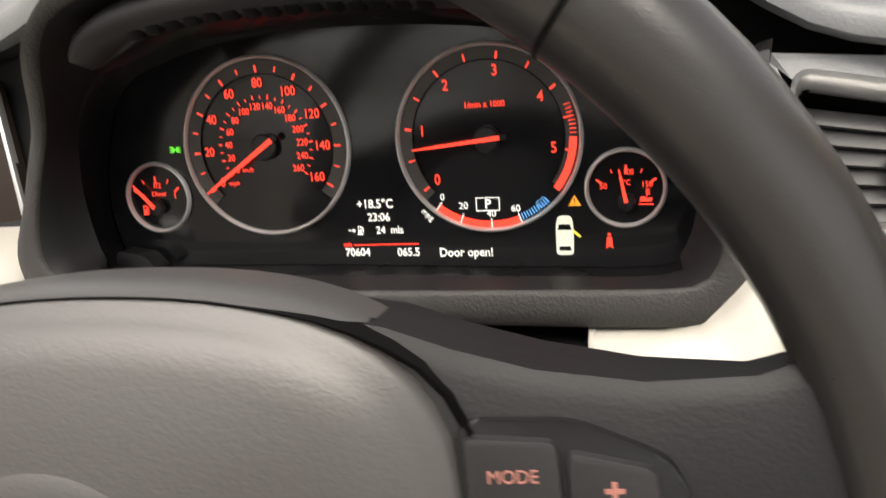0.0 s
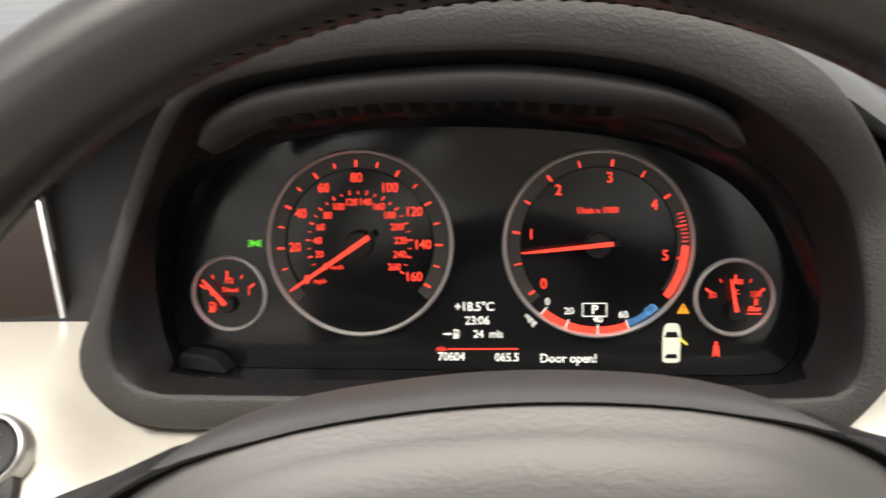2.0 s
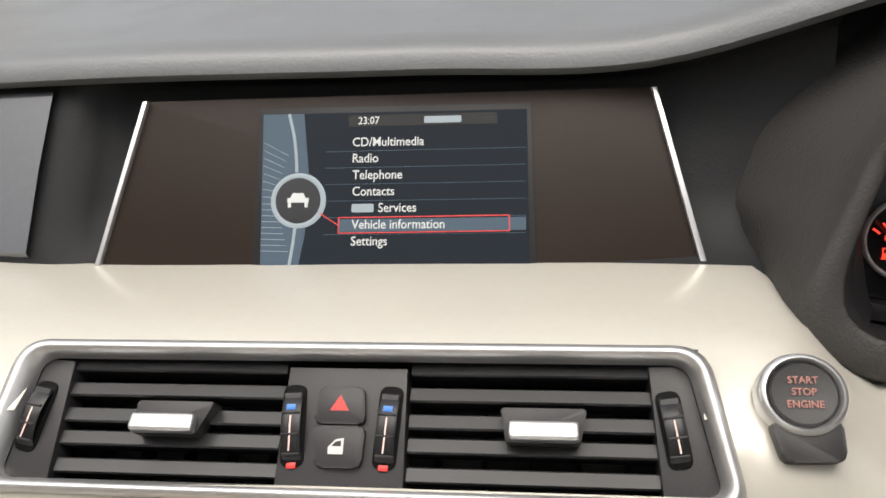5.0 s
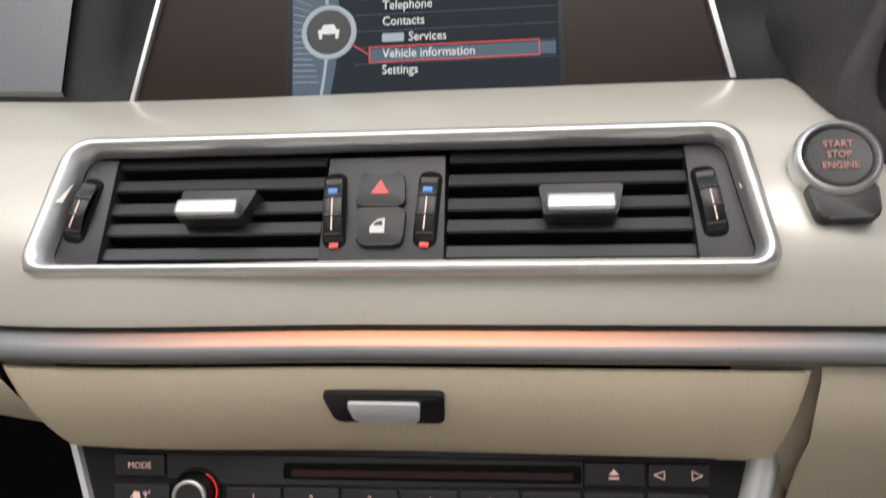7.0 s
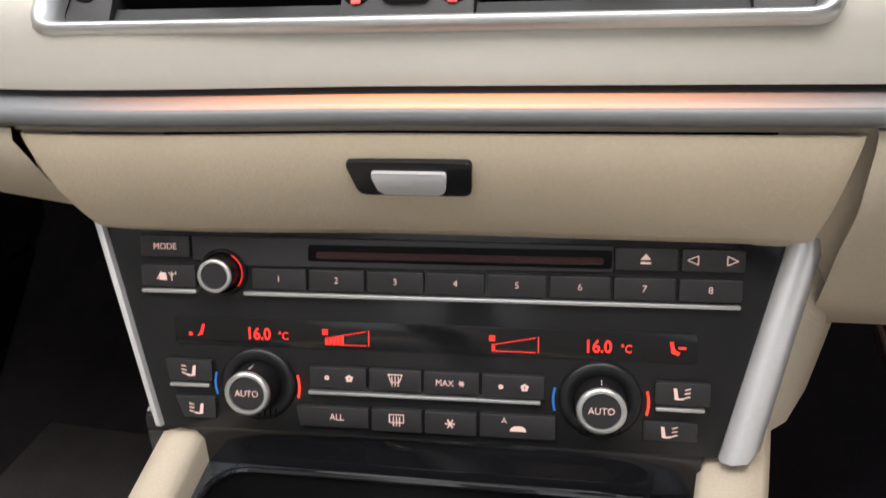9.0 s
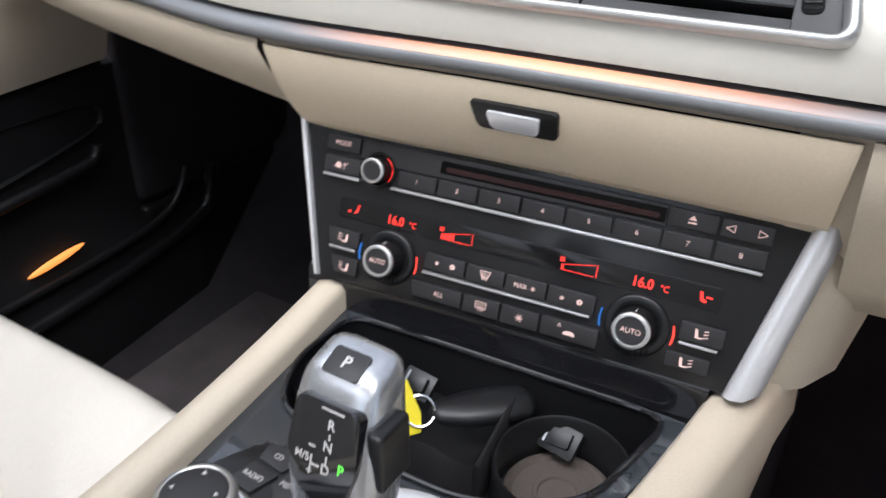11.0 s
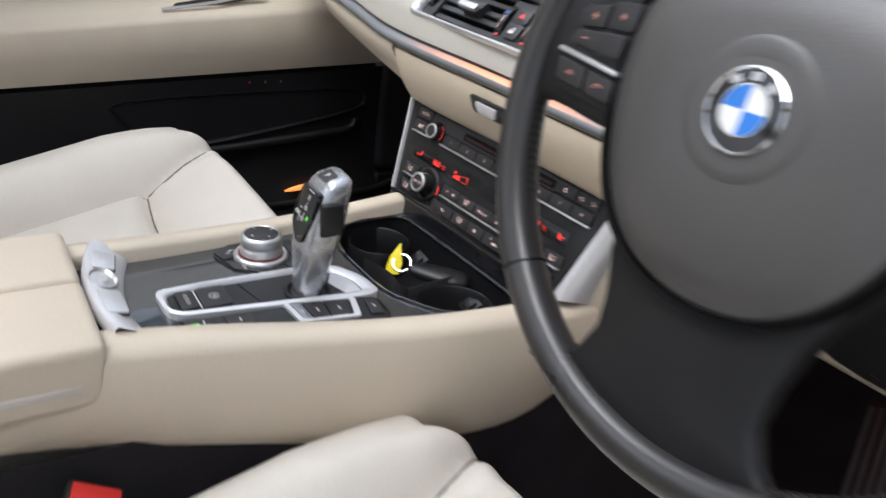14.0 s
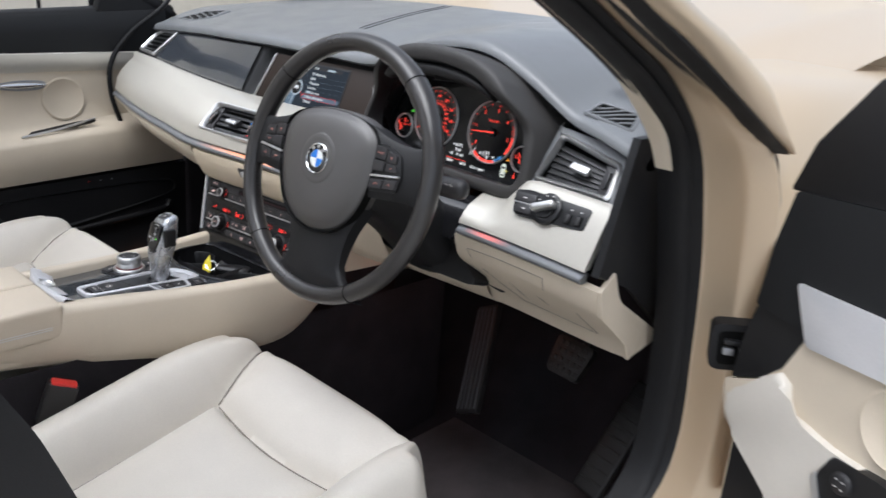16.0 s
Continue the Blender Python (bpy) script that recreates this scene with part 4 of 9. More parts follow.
def pump(bm, x, y, s, z):
    prism(bm, rect(x - 0.5 * s, y - 0.6 * s, x + 0.2 * s, y - 0.42 * s), z, z + 0.0002)
    prism(bm, rect(x - 0.4 * s, y - 0.42 * s, x + 0.1 * s, y + 0.05 * s), z, z + 0.0002)
    for a in (rect(x - 0.4 * s, y + 0.05 * s, x - 0.28 * s, y + 0.6 * s), rect(x - 0.02 * s, y + 0.05 * s, x + 0.1 * s, y + 0.6 * s), rect(x - 0.28 * s, y + 0.48 * s, x - 0.02 * s, y + 0.6 * s)):
        prism(bm, a, z, z + 0.0002)
    bar(bm, x + 0.3 * s, y + 0.35 * s, x + 0.3 * s, y - 0.4 * s, 0.1 * s, z)
    bar(bm, x + 0.12 * s, y + 0.5 * s, x + 0.32 * s, y + 0.35 * s, 0.1 * s, z)


bm = bm_new()
pump(bm, -0.0095, -0.0074, 0.0048, 0.0012)
part("fuel_sign", bm, RED_GLOW, fuel)
temp = dial("oil_temperature_gauge", "small oil temperature gauge near one hundred degrees", 0.1362, -0.0018, 0.0208,
            [(142, 0.0155, 0.0192, 0.0011), (115, 0.0165, 0.0186, 0.0006), (90, 0.0145, 0.0190, 0.0011), (64, 0.0165, 0.0186, 0.0006), (38, 0.0150, 0.0190, 0.0011)],
            [], (101, -0.0002, 0.0178, 0.0014, 0.0046), (0.0004, -0.0070))
for body, x, y, size in (("50", -0.0112, 0.0012, 0.0052), ("100", 0.0016, 0.0082, 0.0048), ("150", 0.0108, 0.0016, 0.0052), ("°C", 0.0008, 0.0028, 0.0044)):
    writing("numeral", body, size * 0.85, x, y, 0.0012, RED_GLOW, temp, bold=0.006, squeeze=0.9)
bm = bm_new()
prism(bm, [(0.0070, -0.0072), (0.0128, -0.0072), (0.0136, -0.0052), (0.0110, -0.0056), (0.0096, -0.0046), (0.0076, -0.0046)], 0.0012, 0.0014)
bar(bm, 0.0106, -0.0044, 0.0106, -0.0006, 0.0007, 0.0012)
for i in range(3):
    bar(bm, 0.0106, -0.0010 - 0.0012 * i, 0.0122, -0.0010 - 0.0012 * i, 0.0005, 0.0012)
bar(bm, 0.0066, -0.0086, 0.0140, -0.0086, 0.0006, 0.0012)
part("oil_sign", bm, RED_GLOW, temp)

# texts of the lower display
for body, x, y, size, mat in (("+18.5°C", -0.0004, -0.0066, 0.0074, WHITE_GLOW), ("23:06", 0.0012, -0.0142, 0.0070, WHITE_GLOW), ("24  mls", 0.0070, -0.0216, 0.0064, WHITE_GLOW),
                              ("70604", -0.0132, -0.0342, 0.0070, WHITE_GLOW), ("065.5", 0.0170, -0.0345, 0.0070, WHITE_GLOW), ("Door open!", 0.0500, -0.0350, 0.0074, WHITE_GLOW), ("mls", -0.0188, -0.0296, 0.0044, RED_GLOW)):
    writing("display_text", body, size * 0.93, x, y, 0.0008, mat, bin_thing, bold=0.012, squeeze=0.92)
bm = bm_new()
bar(bm, -0.0150, -0.0298, 0.0232, -0.0296, 0.0007, 0.0008)
part("display_line", bm, RED_GLOW, bin_thing)
bm = bm_new()
pump(bm, -0.0100, -0.0214, 0.0042, 0.0008)
bar(bm, -0.0175, -0.0214, -0.0140, -0.0214, 0.0007, 0.0008)
prism(bm, [(-0.0146, -0.0226), (-0.0128, -0.0214), (-0.0146, -0.0202)], 0.0008, 0.0010)
part("fuel_sign", bm, WHITE_GLOW, bin_thing)
bm = bm_new()
for s in (-1, 1):
    for k in (-1, 0, 1):
        bar(bm, -0.1199 + s * 0.0020, 0.0291 + k * 0.0012, -0.1199 + s * 0.0036, 0.0291 + k * 0.0016, 0.0005, 0.0008)
    bar(bm, -0.1199 + s * 0.0016, 0.0275, -0.1199 + s * 0.0016, 0.0307, 0.0005, 0.0008)
    bar(bm, -0.1199 + s * 0.0016, 0.0307, -0.1199 + s * 0.0003, 0.0291, 0.0005, 0.0008)
    bar(bm, -0.1199 + s * 0.0016, 0.0275, -0.1199 + s * 0.0003, 0.0291, 0.0005, 0.0008)
part("side_light_sign", bm, GREEN_GLOW, bin_thing, "lit green side light sign")
bm = bm_new()
prism(bm, [(0.1068, -0.0104), (0.1134, -0.0104), (0.1101, -0.0046)], 0.0008, 0.0010)
part("warning_triangle", bm, AMBER_GLOW, bin_thing, "lit amber warning triangle")
bm = bm_new()
bar(bm, 0.1101, -0.0062, 0.1101, -0.0084, 0.0006, 0.0011)
bar(bm, 0.1101, -0.0090, 0.1101, -0.0096, 0.0006, 0.0011)
part("warning_mark", bm, DEEP, bin_thing)
bm = bm_new()
prism(bm, rounded([(0.0996, -0.0370), (0.1088, -0.0370), (0.1090, -0.0210), (0.1080, -0.0155), (0.1008, -0.0155), (0.0996, -0.0210)], 0.0024), 0.0008, 0.0010)
part("car_shape", bm, PALE_GLOW, bin_thing, "pale car shape seen from above")
bm = bm_new()
prism(bm, [(0.1006, -0.0232), (0.1080, -0.0232), (0.1070, -0.0202), (0.1016, -0.0202)], 0.0011, 0.0012)
prism(bm, [(0.1010, -0.0345), (0.1076, -0.0345), (0.1070, -0.0322), (0.1016, -0.0322)], 0.0011, 0.0012)
part("car_glass", bm, LCD_BLACK, bin_thing)
bm = bm_new()
prism(bm, [(0.1088, -0.0230), (0.1130, -0.0268), (0.1122, -0.0276), (0.1086, -0.0248)], 0.0008, 0.0010)
part("open_door_mark", bm, YELLOW_GLOW, bin_thing, "yellow open door mark")
bm = bm_new()
lathe(bm, [(0.0009, 0.0008), (0.0009, 0.0010)], 12, pose(0.1275, -0.0262, 0))
prism(bm, [(0.1258, -0.0326), (0.1292, -0.0326), (0.1288, -0.0275), (0.1262, -0.0275)], 0.0008, 0.0010)
bar(bm, 0.1256, -0.0336, 0.1268, -0.0326, 0.0006, 0.0008)
bar(bm, 0.1294, -0.0336, 0.1282, -0.0326, 0.0006, 0.0008)
part("belt_sign", bm, RED_GLOW, bin_thing, "lit red seat belt sign")

# ---- display ----
disp = thing("infotainment_display", "wide colour display between dark brown blank panels with silver edges", "display", DISPLAY)
bm = bm_new()
prism(bm, rounded([(-0.1665, -0.0500), (0.1705, -0.0480), (0.1455, 0.0515), (-0.1425, 0.0510)], 0.002), -0.010, -0.0010, 0.0006)
part("blank_panel", bm, BROWN, disp, "dark brown satin blank panel")
for pts in ([(-0.1665, -0.0500), (-0.1635, -0.0500), (-0.1395, 0.0505), (-0.1425, 0.0505)], [(0.1668, -0.0480), (0.1702, -0.0480), (0.1460, 0.0510), (0.1432, 0.0510)]):
    bm = bm_new()
    prism(bm, pts, -0.004, 0.0022, 0.0007)
    part("side_trim", bm, SILVER, disp, "satin silver edge trim")
bm = bm_new()
prism(bm, rounded([(-0.0735, -0.0490), (0.0820, -0.0480), (0.0795, 0.0445), (-0.0735, 0.0450)], 0.001), -0.004, 0.0000, 0.0004)
part("screen_surround", bm, SOFT_BLACK, disp)
bm = bm_new()
prism(bm, [(-0.0690, -0.0470), (0.0785, -0.0458), (0.0770, 0.0408), (-0.0705, 0.0412)], -0.002, 0.0006)
part("screen", bm, SCREEN_DARK, disp, "lit dark blue menu screen")
bm = bm_new()
prism(bm, [(-0.0690, -0.0470), (-0.0480, -0.0470), (-0.0445, -0.028), (-0.0425, 0.0), (-0.0470, 0.041), (-0.0705, 0.0411)], 0.0006, 0.0008)
part("menu_side_band", bm, SCREEN_BAND, disp)
for i in range(6):
    y = 0.0195 - 0.0093 * i
    bm = bm_new()
    bar(bm, -0.034, y - 0.0005, 0.0765, y, 0.0002, 0.0006)
    part("menu_line", bm, SCREEN_BAND, disp)
bm = bm_new()
prism(bm, [(-0.0255, -0.0262), (0.0765, -0.0255), (0.0765, -0.0185), (-0.0255, -0.0190)], 0.0006, 0.0007)
part("selection_band", bm, SCREEN_BAND, disp)
bm = bm_new()
prism(bm, rect(-0.0214, 0.0330, 0.0610, 0.0394), 0.0006, 0.0008)
part("header_bar", bm, SOFT_BLACK, disp)
bm = bm_new()
tube(bm, [(x, y, 0.0009) for x, y in curve([(-0.0555, 0.0408), (-0.0520, 0.027), (-0.0500, 0.010), (-0.0500, 0.0075)], 10)] , 0.0009, 5)
tube(bm, [(x, y, 0.0009) for x, y in curve([(-0.0500, -0.0240), (-0.0510, -0.034), (-0.0530, -0.0470)], 8)], 0.0009, 5)
for i in range(9):
    y = -0.0100 - 0.0033 * i
    bar(bm, -0.0690, y, -0.0610 + 0.0009 * i, y - 0.0004, 0.0003, 0.0008)
for i in range(8):
    y = -0.0060 + 0.0034 * i
    bar(bm, -0.0692, y + 0.001 * i, -0.0622 + 0.001 * i, y - 0.0006, 0.00025, 0.0008)
part("menu_arc", bm, SCREEN_ARC, disp)
bm = bm_new()
lathe(bm, [(0.0125, 0.0006), (0.0135, 0.0012), (0.0150, 0.0012), (0.0158, 0.0006)], 40, pose(-0.0488, -0.0084, 0), cap=False)
part("menu_ring", bm, SCREEN_ARC, disp)
bm = bm_new()
lathe(bm, [(0.0128, 0.0006), (0.0128, 0.0009)], 36, pose(-0.0488, -0.0084, 0))
part("menu_disc", bm, LCD_BLACK, disp)
bm = bm_new()
for pts in ([(-0.0548, -0.0095), (-0.0428, -0.0095), (-0.0428, -0.0070), (-0.0548, -0.0070)], [(-0.0532, -0.0070), (-0.0444, -0.0070), (-0.0458, -0.0042), (-0.0518, -0.0042)], rect(-0.0544, -0.0122, -0.0526, -0.0095), rect(-0.0450, -0.0122, -0.0432, -0.0095)):
    prism(bm, pts, 0.0009, 0.0011)
part("car_sign", bm, SCREEN_TEXT, disp)
for body, x, y in (("CD/Multimedia", -0.0190, 0.0239), ("Radio", -0.0190, 0.0148), ("Telephone", -0.0185, 0.0054), ("Contacts", -0.0185, -0.0038), ("Vehicle information", -0.0182, -0.0222), ("Settings", -0.0185, -0.0314)):
    writing("menu_text", body, 0.0072, x, y, 0.0009, SCREEN_TEXT, disp, "LEFT", bold=0.006, squeeze=0.90)
writing("menu_text", "Services", 0.0072, -0.0038, -0.0130, 0.0009, SCREEN_TEXT, disp, "LEFT", bold=0.006, squeeze=0.90)
bm = bm_new()
prism(bm, rounded(rect(-0.0185, -0.0153, -0.0062, -0.0106), 0.001), 0.0008, 0.0010)
part("maker_bar", bm, SCREEN_ARC, disp, "plain pale bar in the menu line")
writing("header_text", "23:07", 0.0060, -0.0160, 0.0361, 0.0009, SCREEN_TEXT, disp, "LEFT", squeeze=0.9)
bm = bm_new()
prism(bm, rounded(rect(0.0210, 0.0342, 0.0415, 0.0380), 0.0008), 0.0008, 0.0010)
part("station_bar", bm, SCREEN_ARC, disp, "plain pale bar in the header")
bm = bm_new()
for a in ((-0.0255, -0.0268, 0.0678, -0.0260), (-0.0255, -0.0182, 0.0676, -0.0176), (-0.0255, -0.0268, -0.0255, -0.0182), (0.0678, -0.0260, 0.0676, -0.0176), (-0.0255, -0.0225, -0.0372, -0.0150)):
    bar(bm, *a, 0.0006, 0.0010)
part("selection_frame", bm, material("red_selection_line", (0.3, 0.02, 0.02), 0.5, glow=(0.55, 0.04, 0.035), power=0.8), disp, "thin red selection frame")

# ---- centre vents ----
vents = thing("centre_air_vents", "pair of black slatted air vents in one satin silver frame", "air vent", VENTS)
FR_OUT = rounded([(-0.1700, -0.0375), (0.1625, -0.0370), (0.1500, 0.0325), (-0.1570, 0.0325)], 0.014, 8)
FR_MID = rounded([(-0.1660, -0.0350), (0.1590, -0.0345), (0.1470, 0.0300), (-0.1540, 0.0300)], 0.012, 8)
FR_IN = rounded([(-0.1575, -0.0305), (0.1535, -0.0300), (0.1425, 0.0255), (-0.1480, 0.0250)], 0.008, 8)
bm = bm_new()
loft(bm, [[(x, y, z) for x, y in pts] for pts, z in ((FR_OUT, -0.003), (FR_OUT, 0.0008), (FR_MID, 0.0035), ([(a[0] * 0.6 + b[0] * 0.4, a[1] * 0.6 + b[1] * 0.4) for a, b in zip(FR_MID, FR_IN)], 0.0030), (FR_IN, -0.0045), (FR_IN, -0.012))], True)
part("vent_frame", bm, SILVER, vents, "satin silver frame", angle=70)
# the well's shade behind the slats is put into its near-black colour
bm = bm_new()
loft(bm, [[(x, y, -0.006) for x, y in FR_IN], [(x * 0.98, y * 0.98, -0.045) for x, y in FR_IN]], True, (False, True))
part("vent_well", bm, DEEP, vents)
for pts in ([(-0.1575, -0.0305), (-0.1350, -0.0320), (-0.1335, 0.0240), (-0.1480, 0.0250)], [(0.1535, -0.0300), (0.1300, -0.0320), (0.1265, 0.0250), (0.1425, 0.0255)], [(-0.0320, -0.0305), (0.0240, -0.0305), (0.0230, 0.0225), (-0.0305, 0.0225)]):
    bm = bm_new()
    prism(bm, pts, -0.020, -0.0062, 0.0012)
    part("vent_plate", bm, BUTTON, vents, "dark grey plate")
for side, x0, x1, x0t, x1t in ((-1, -0.1350, -0.0318, -0.1335, -0.0308), (1, 0.0238, 0.1300, 0.0232, 0.1265)):
    for y, tilt in ((0.0225, 16), (0.0105, 16), (-0.0015, 15), (-0.0120, 14), (-0.0245, 12)):
        bm = bm_new()
        loft(bm, [[(x, q, w) for q, w in ((-0.0036, 0.0030), (-0.0030, 0.0040), (0.0028, 0.0040), (0.0036, 0.0032), (0.0014, -0.0120), (0.0004, -0.0125))] for x in (x0 + 0.0006, (x0 + x1) / 2, x1 - 0.0006)], True, (True, True))
        part("slat", bm, SLAT, vents, m=pose(0, y, -0.0130, -tilt, 0, 0))
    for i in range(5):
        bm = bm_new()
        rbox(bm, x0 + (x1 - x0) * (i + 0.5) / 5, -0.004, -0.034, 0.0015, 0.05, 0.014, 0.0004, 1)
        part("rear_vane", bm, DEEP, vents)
for x, d in ((-0.0812, 0), (0.0822, 0)):
    bm = bm_new()
    prism(bm, rounded([(-0.0155, -0.0075), (0.0150, -0.0075), (0.0180, 0.0075), (-0.0180, 0.0075)] if x > 0 else [(-0.0155, -0.0075), (0.0130, -0.0075), (0.0200, 0.0075), (-0.0155, 0.0075)], 0.0015), -0.016, -0.0055, 0.001)
    tab = part("vent_tab", bm, BUTTON, vents, m=pose(x, -0.0028, 0.0040))
    bm = bm_new()
    rbox(bm, 0, 0, 0, 0.0290, 0.0082, 0.0060, 0.0018, 3)
    part("tab_grip", bm, SILVER, tab, "satin silver grip", m=pose(0 if x > 0 else -0.001, -0.0030, -0.0030, -12, 0, 0))


def thumbwheel(x, y0, y1, turn, marks):
    w = new("thumbwheel")
    w.parent, w.matrix_basis = vents, pose(x, (y0 + y1) / 2, -0.006, 0, 0, turn)
    h = (y1 - y0) / 2
    bm = bm_new()
    prism(bm, rounded(rect(-0.0052, -h - 0.001, 0.0052, h + 0.001), 0.004, 6), 0, 0.0006, 0.0004)
    part("wheel_slot", bm, DEEP, w)
    bm = bm_new()
    loft(bm, [[(-0.0042 + 0.0084 * j / 6, h * math.sin(radians(a)), -0.004 + 0.009 * math.cos(radians(a)) + (0.0006 if j not in (0, 6) else 0)) for j in range(7)] for a in np.linspace(-70, 70, 15)], False)
    part("wheel_body", bm, SATIN_BLACK, w)
    bm = bm_new()
    for k in range(4):
        a = 48 - 32 * k
        rbox(bm, 0, h * math.sin(radians(a)), -0.0035 + 0.009 * math.cos(radians(a)), 0.0080, 0.0030 if k == 0 else 0.0012, 0.0015, 0.0004, 1)
    part("wheel_rib", bm, BUTTON, w)
    if marks:
        for yy, mat, name in ((h * 0.42, BLUE_PLASTIC, "cold_dot"), (-h - 0.0004, RED_PLASTIC, "warm_dot")):
            bm = bm_new()
            rbox(bm, 0, yy, 0.0050 if yy > 0 else 0.0008, 0.0042, 0.0026, 0.0006, 0.0006, 2)
            part(name, bm, mat, w)
    bm = bm_new()
    bar(bm, 0, h * 0.2, 0, -h * 0.7, 0.0006, 0.0054)
    part("wheel_line", bm, PRINT, w)


thumbwheel(-0.0258, -0.0215, 0.0130, 3, True)
thumbwheel(0.0160, -0.0215, 0.0130, -3, True)
thumbwheel(0.1355, -0.0180, 0.0130, 8, False)
thumbwheel(-0.1462, -0.0180, 0.0130, -10, False)
for y0, y1, name, label in ((-0.0036, 0.0132, "hazard_button", "black button with a red triangle"), (-0.0226, -0.0044, "lock_button", "black door lock button")):
    bm = bm_new()
    top = y1 > 0
    prism(bm, rounded([(-0.0165, y0), (0.0065, y0), (0.0050, y1), (-0.0150, y1)] if top else [(-0.0142, y0), (0.0058, y0), (0.0068, y1), (-0.0168, y1)], 0.0035, 5), -0.0064, -0.0030, 0.0012)
    b = part(name, bm, BUTTON, vents, label)
    bm = bm_new()
    if top:
        prism(bm, [(-0.0094, 0.0022), (-0.0010, 0.0022), (-0.0052, 0.0092)], -0.0030, -0.0027)
        part("triangle_sign", bm, RED_PLASTIC, b)
    else:
        prism(bm, [(-0.0086, -0.0168), (-0.0022, -0.0168), (-0.0022, -0.0098), (-0.0056, -0.0104), (-0.0088, -0.0138)], -0.0030, -0.0027)
        part("door_sign", bm, PRINT_GREY, b)
        bm = bm_new()
        prism(bm, [(-0.0074, -0.0134), (-0.0032, -0.0134), (-0.0032, -0.0110), (-0.0056, -0.0114)], -0.0028, -0.0026)
        part("sign_window", bm, BUTTON, b)

# start button beside the vents
start = thing("start_button", "round black engine start button in a silver ring", "button", VENTS @ pose(0.1848, 0.0112, 0.0) @ Matrix.Diagonal((0.92, 0.92, 1, 1)))
bm = bm_new()
lathe(bm, [(0.0190, -0.003), (0.0192, 0.003), (0.0180, 0.0068), (0.0162, 0.0072), (0.0148, 0.0050), (0.0146, -0.002)], 48, cap=False)
part("button_ring", bm, SILVER, start, "satin silver ring", angle=70)
bm = bm_new()
lathe(bm, [(0.0146, 0.000), (0.0146, 0.0055), (0.0135, 0.0066), (0.0090, 0.0060), (0.0005, 0.0056)], 40)
part("button_cap", bm, BUTTON, start)
for body, y in (("START", 0.0058), ("STOP", 0.0006), ("ENGINE", -0.0050)):
    writing("button_text", body, 0.0046, 0.0, y, 0.0066, DIM_PRINT, start, bold=0.006, squeeze=0.95)
bm = bm_new()
prism(bm, rounded([(-0.0150, -0.0120), (0.0150, -0.0110), (0.0150, -0.0290), (-0.0105, -0.0300)], 0.004, 5), -0.002, 0.0050, 0.0015)
part("key_slot_block", bm, BUTTON, start, "dark grey block below the button")

# ---- radio and climate panel ----
clim = thing("climate_panel", "black radio and climate control panel with red displays", "control panel", CLIMATE)
bm = bm_new()
prism(bm, [(-0.1660, 0.0570), (-0.1400, -0.0575), (0.1420, -0.0590), (0.1690, 0.0565)], -0.030, 0.0, 0.001)
part("panel_face", bm, PANEL_BLACK, clim, "gloss black face")
bm = bm_new()
prism(bm, [(-0.1700, 0.0575), (-0.1660, 0.0570), (-0.1400, -0.0575), (-0.1430, -0.0575)], -0.030, 0.0035, 0.0012)
part("edge_trim", bm, DOOR_SILVER, clim, "thin satin silver edge")
bm = bm_new()
loft(bm, [[(0.1690 + (0.1420 - 0.1690) * t, 0.0570 - 0.1160 * t, -0.010), (0.1692 + (0.1425 - 0.1692) * t, 0.0570 - 0.1160 * t, 0.0040), (0.1730 + (0.1465 - 0.1730) * t, 0.0575 - 0.1165 * t, 0.0075),
           (0.1800 + (0.1540 - 0.1800) * t, 0.0580 - 0.1165 * t, 0.0060), (0.1860 + (0.1620 - 0.1860) * t, 0.0570 - 0.1120 * t, -0.004), (0.1875 + (0.1640 - 0.1875) * t, 0.0560 - 0.1100 * t, -0.030)] for t in np.linspace(0, 1, 9)], False)
part("edge_trim", bm, DOOR_SILVER, clim, "wide satin silver blade", angle=60)
bm = bm_new()
prism(bm, rounded(rect(-0.1300, -0.0105, 0.1300, 0.0045), 0.002), 0.0, 0.0006, 0.0003)
part("display_window", bm, LCD_BLACK, clim)


def key(x0, y0, x1, y1, skew=0.0, height=0.0028, name="button"):
    """A flat push button, with lower corners shifted by skew."""
    bm = bm_new()
    g = 0.0004
    prism(bm, rounded([(x0 + g + skew, y0 + g), (x1 - g, y0 + g), (x1 - g, y1 - g), (x0 + g, y1 - g)], 0.0009, 2), -0.001, height, 0.0007)
    return part(name, bm, BUTTON, clim)


def sign(fn, parent, mat=PRINT):
    bm = bm_new()
    fn(bm)
    return part("sign", bm, mat, parent)


Z = 0.0028
kk = key(-0.1455, 0.0366, -0.1183, 0.0486)
writing("button_text", "MODE", 0.0048, -0.1318, 0.0424, Z + 0.0001, PRINT, kk, squeeze=0.92)
kk = key(-0.1460, 0.0204, -0.1160, 0.0328)
sign(lambda b: [prism(b, [(-0.136, 0.0245), (-0.1315, 0.0245), (-0.1322, 0.0285), (-0.1350, 0.0285)], Z, Z + 0.0002), bar(b, -0.1370, 0.0250, -0.1345, 0.0290, 0.0005, Z), bar(b, -0.1290, 0.0242, -0.1290, 0.0290, 0.0005, Z),
                bar(b, -0.1305, 0.0285, -0.1290, 0.0265, 0.0004, Z), bar(b, -0.1275, 0.0285, -0.1290, 0.0265, 0.0004, Z), bar(b, -0.1268, 0.0292, -0.1268, 0.0275, 0.0004, Z)], kk)
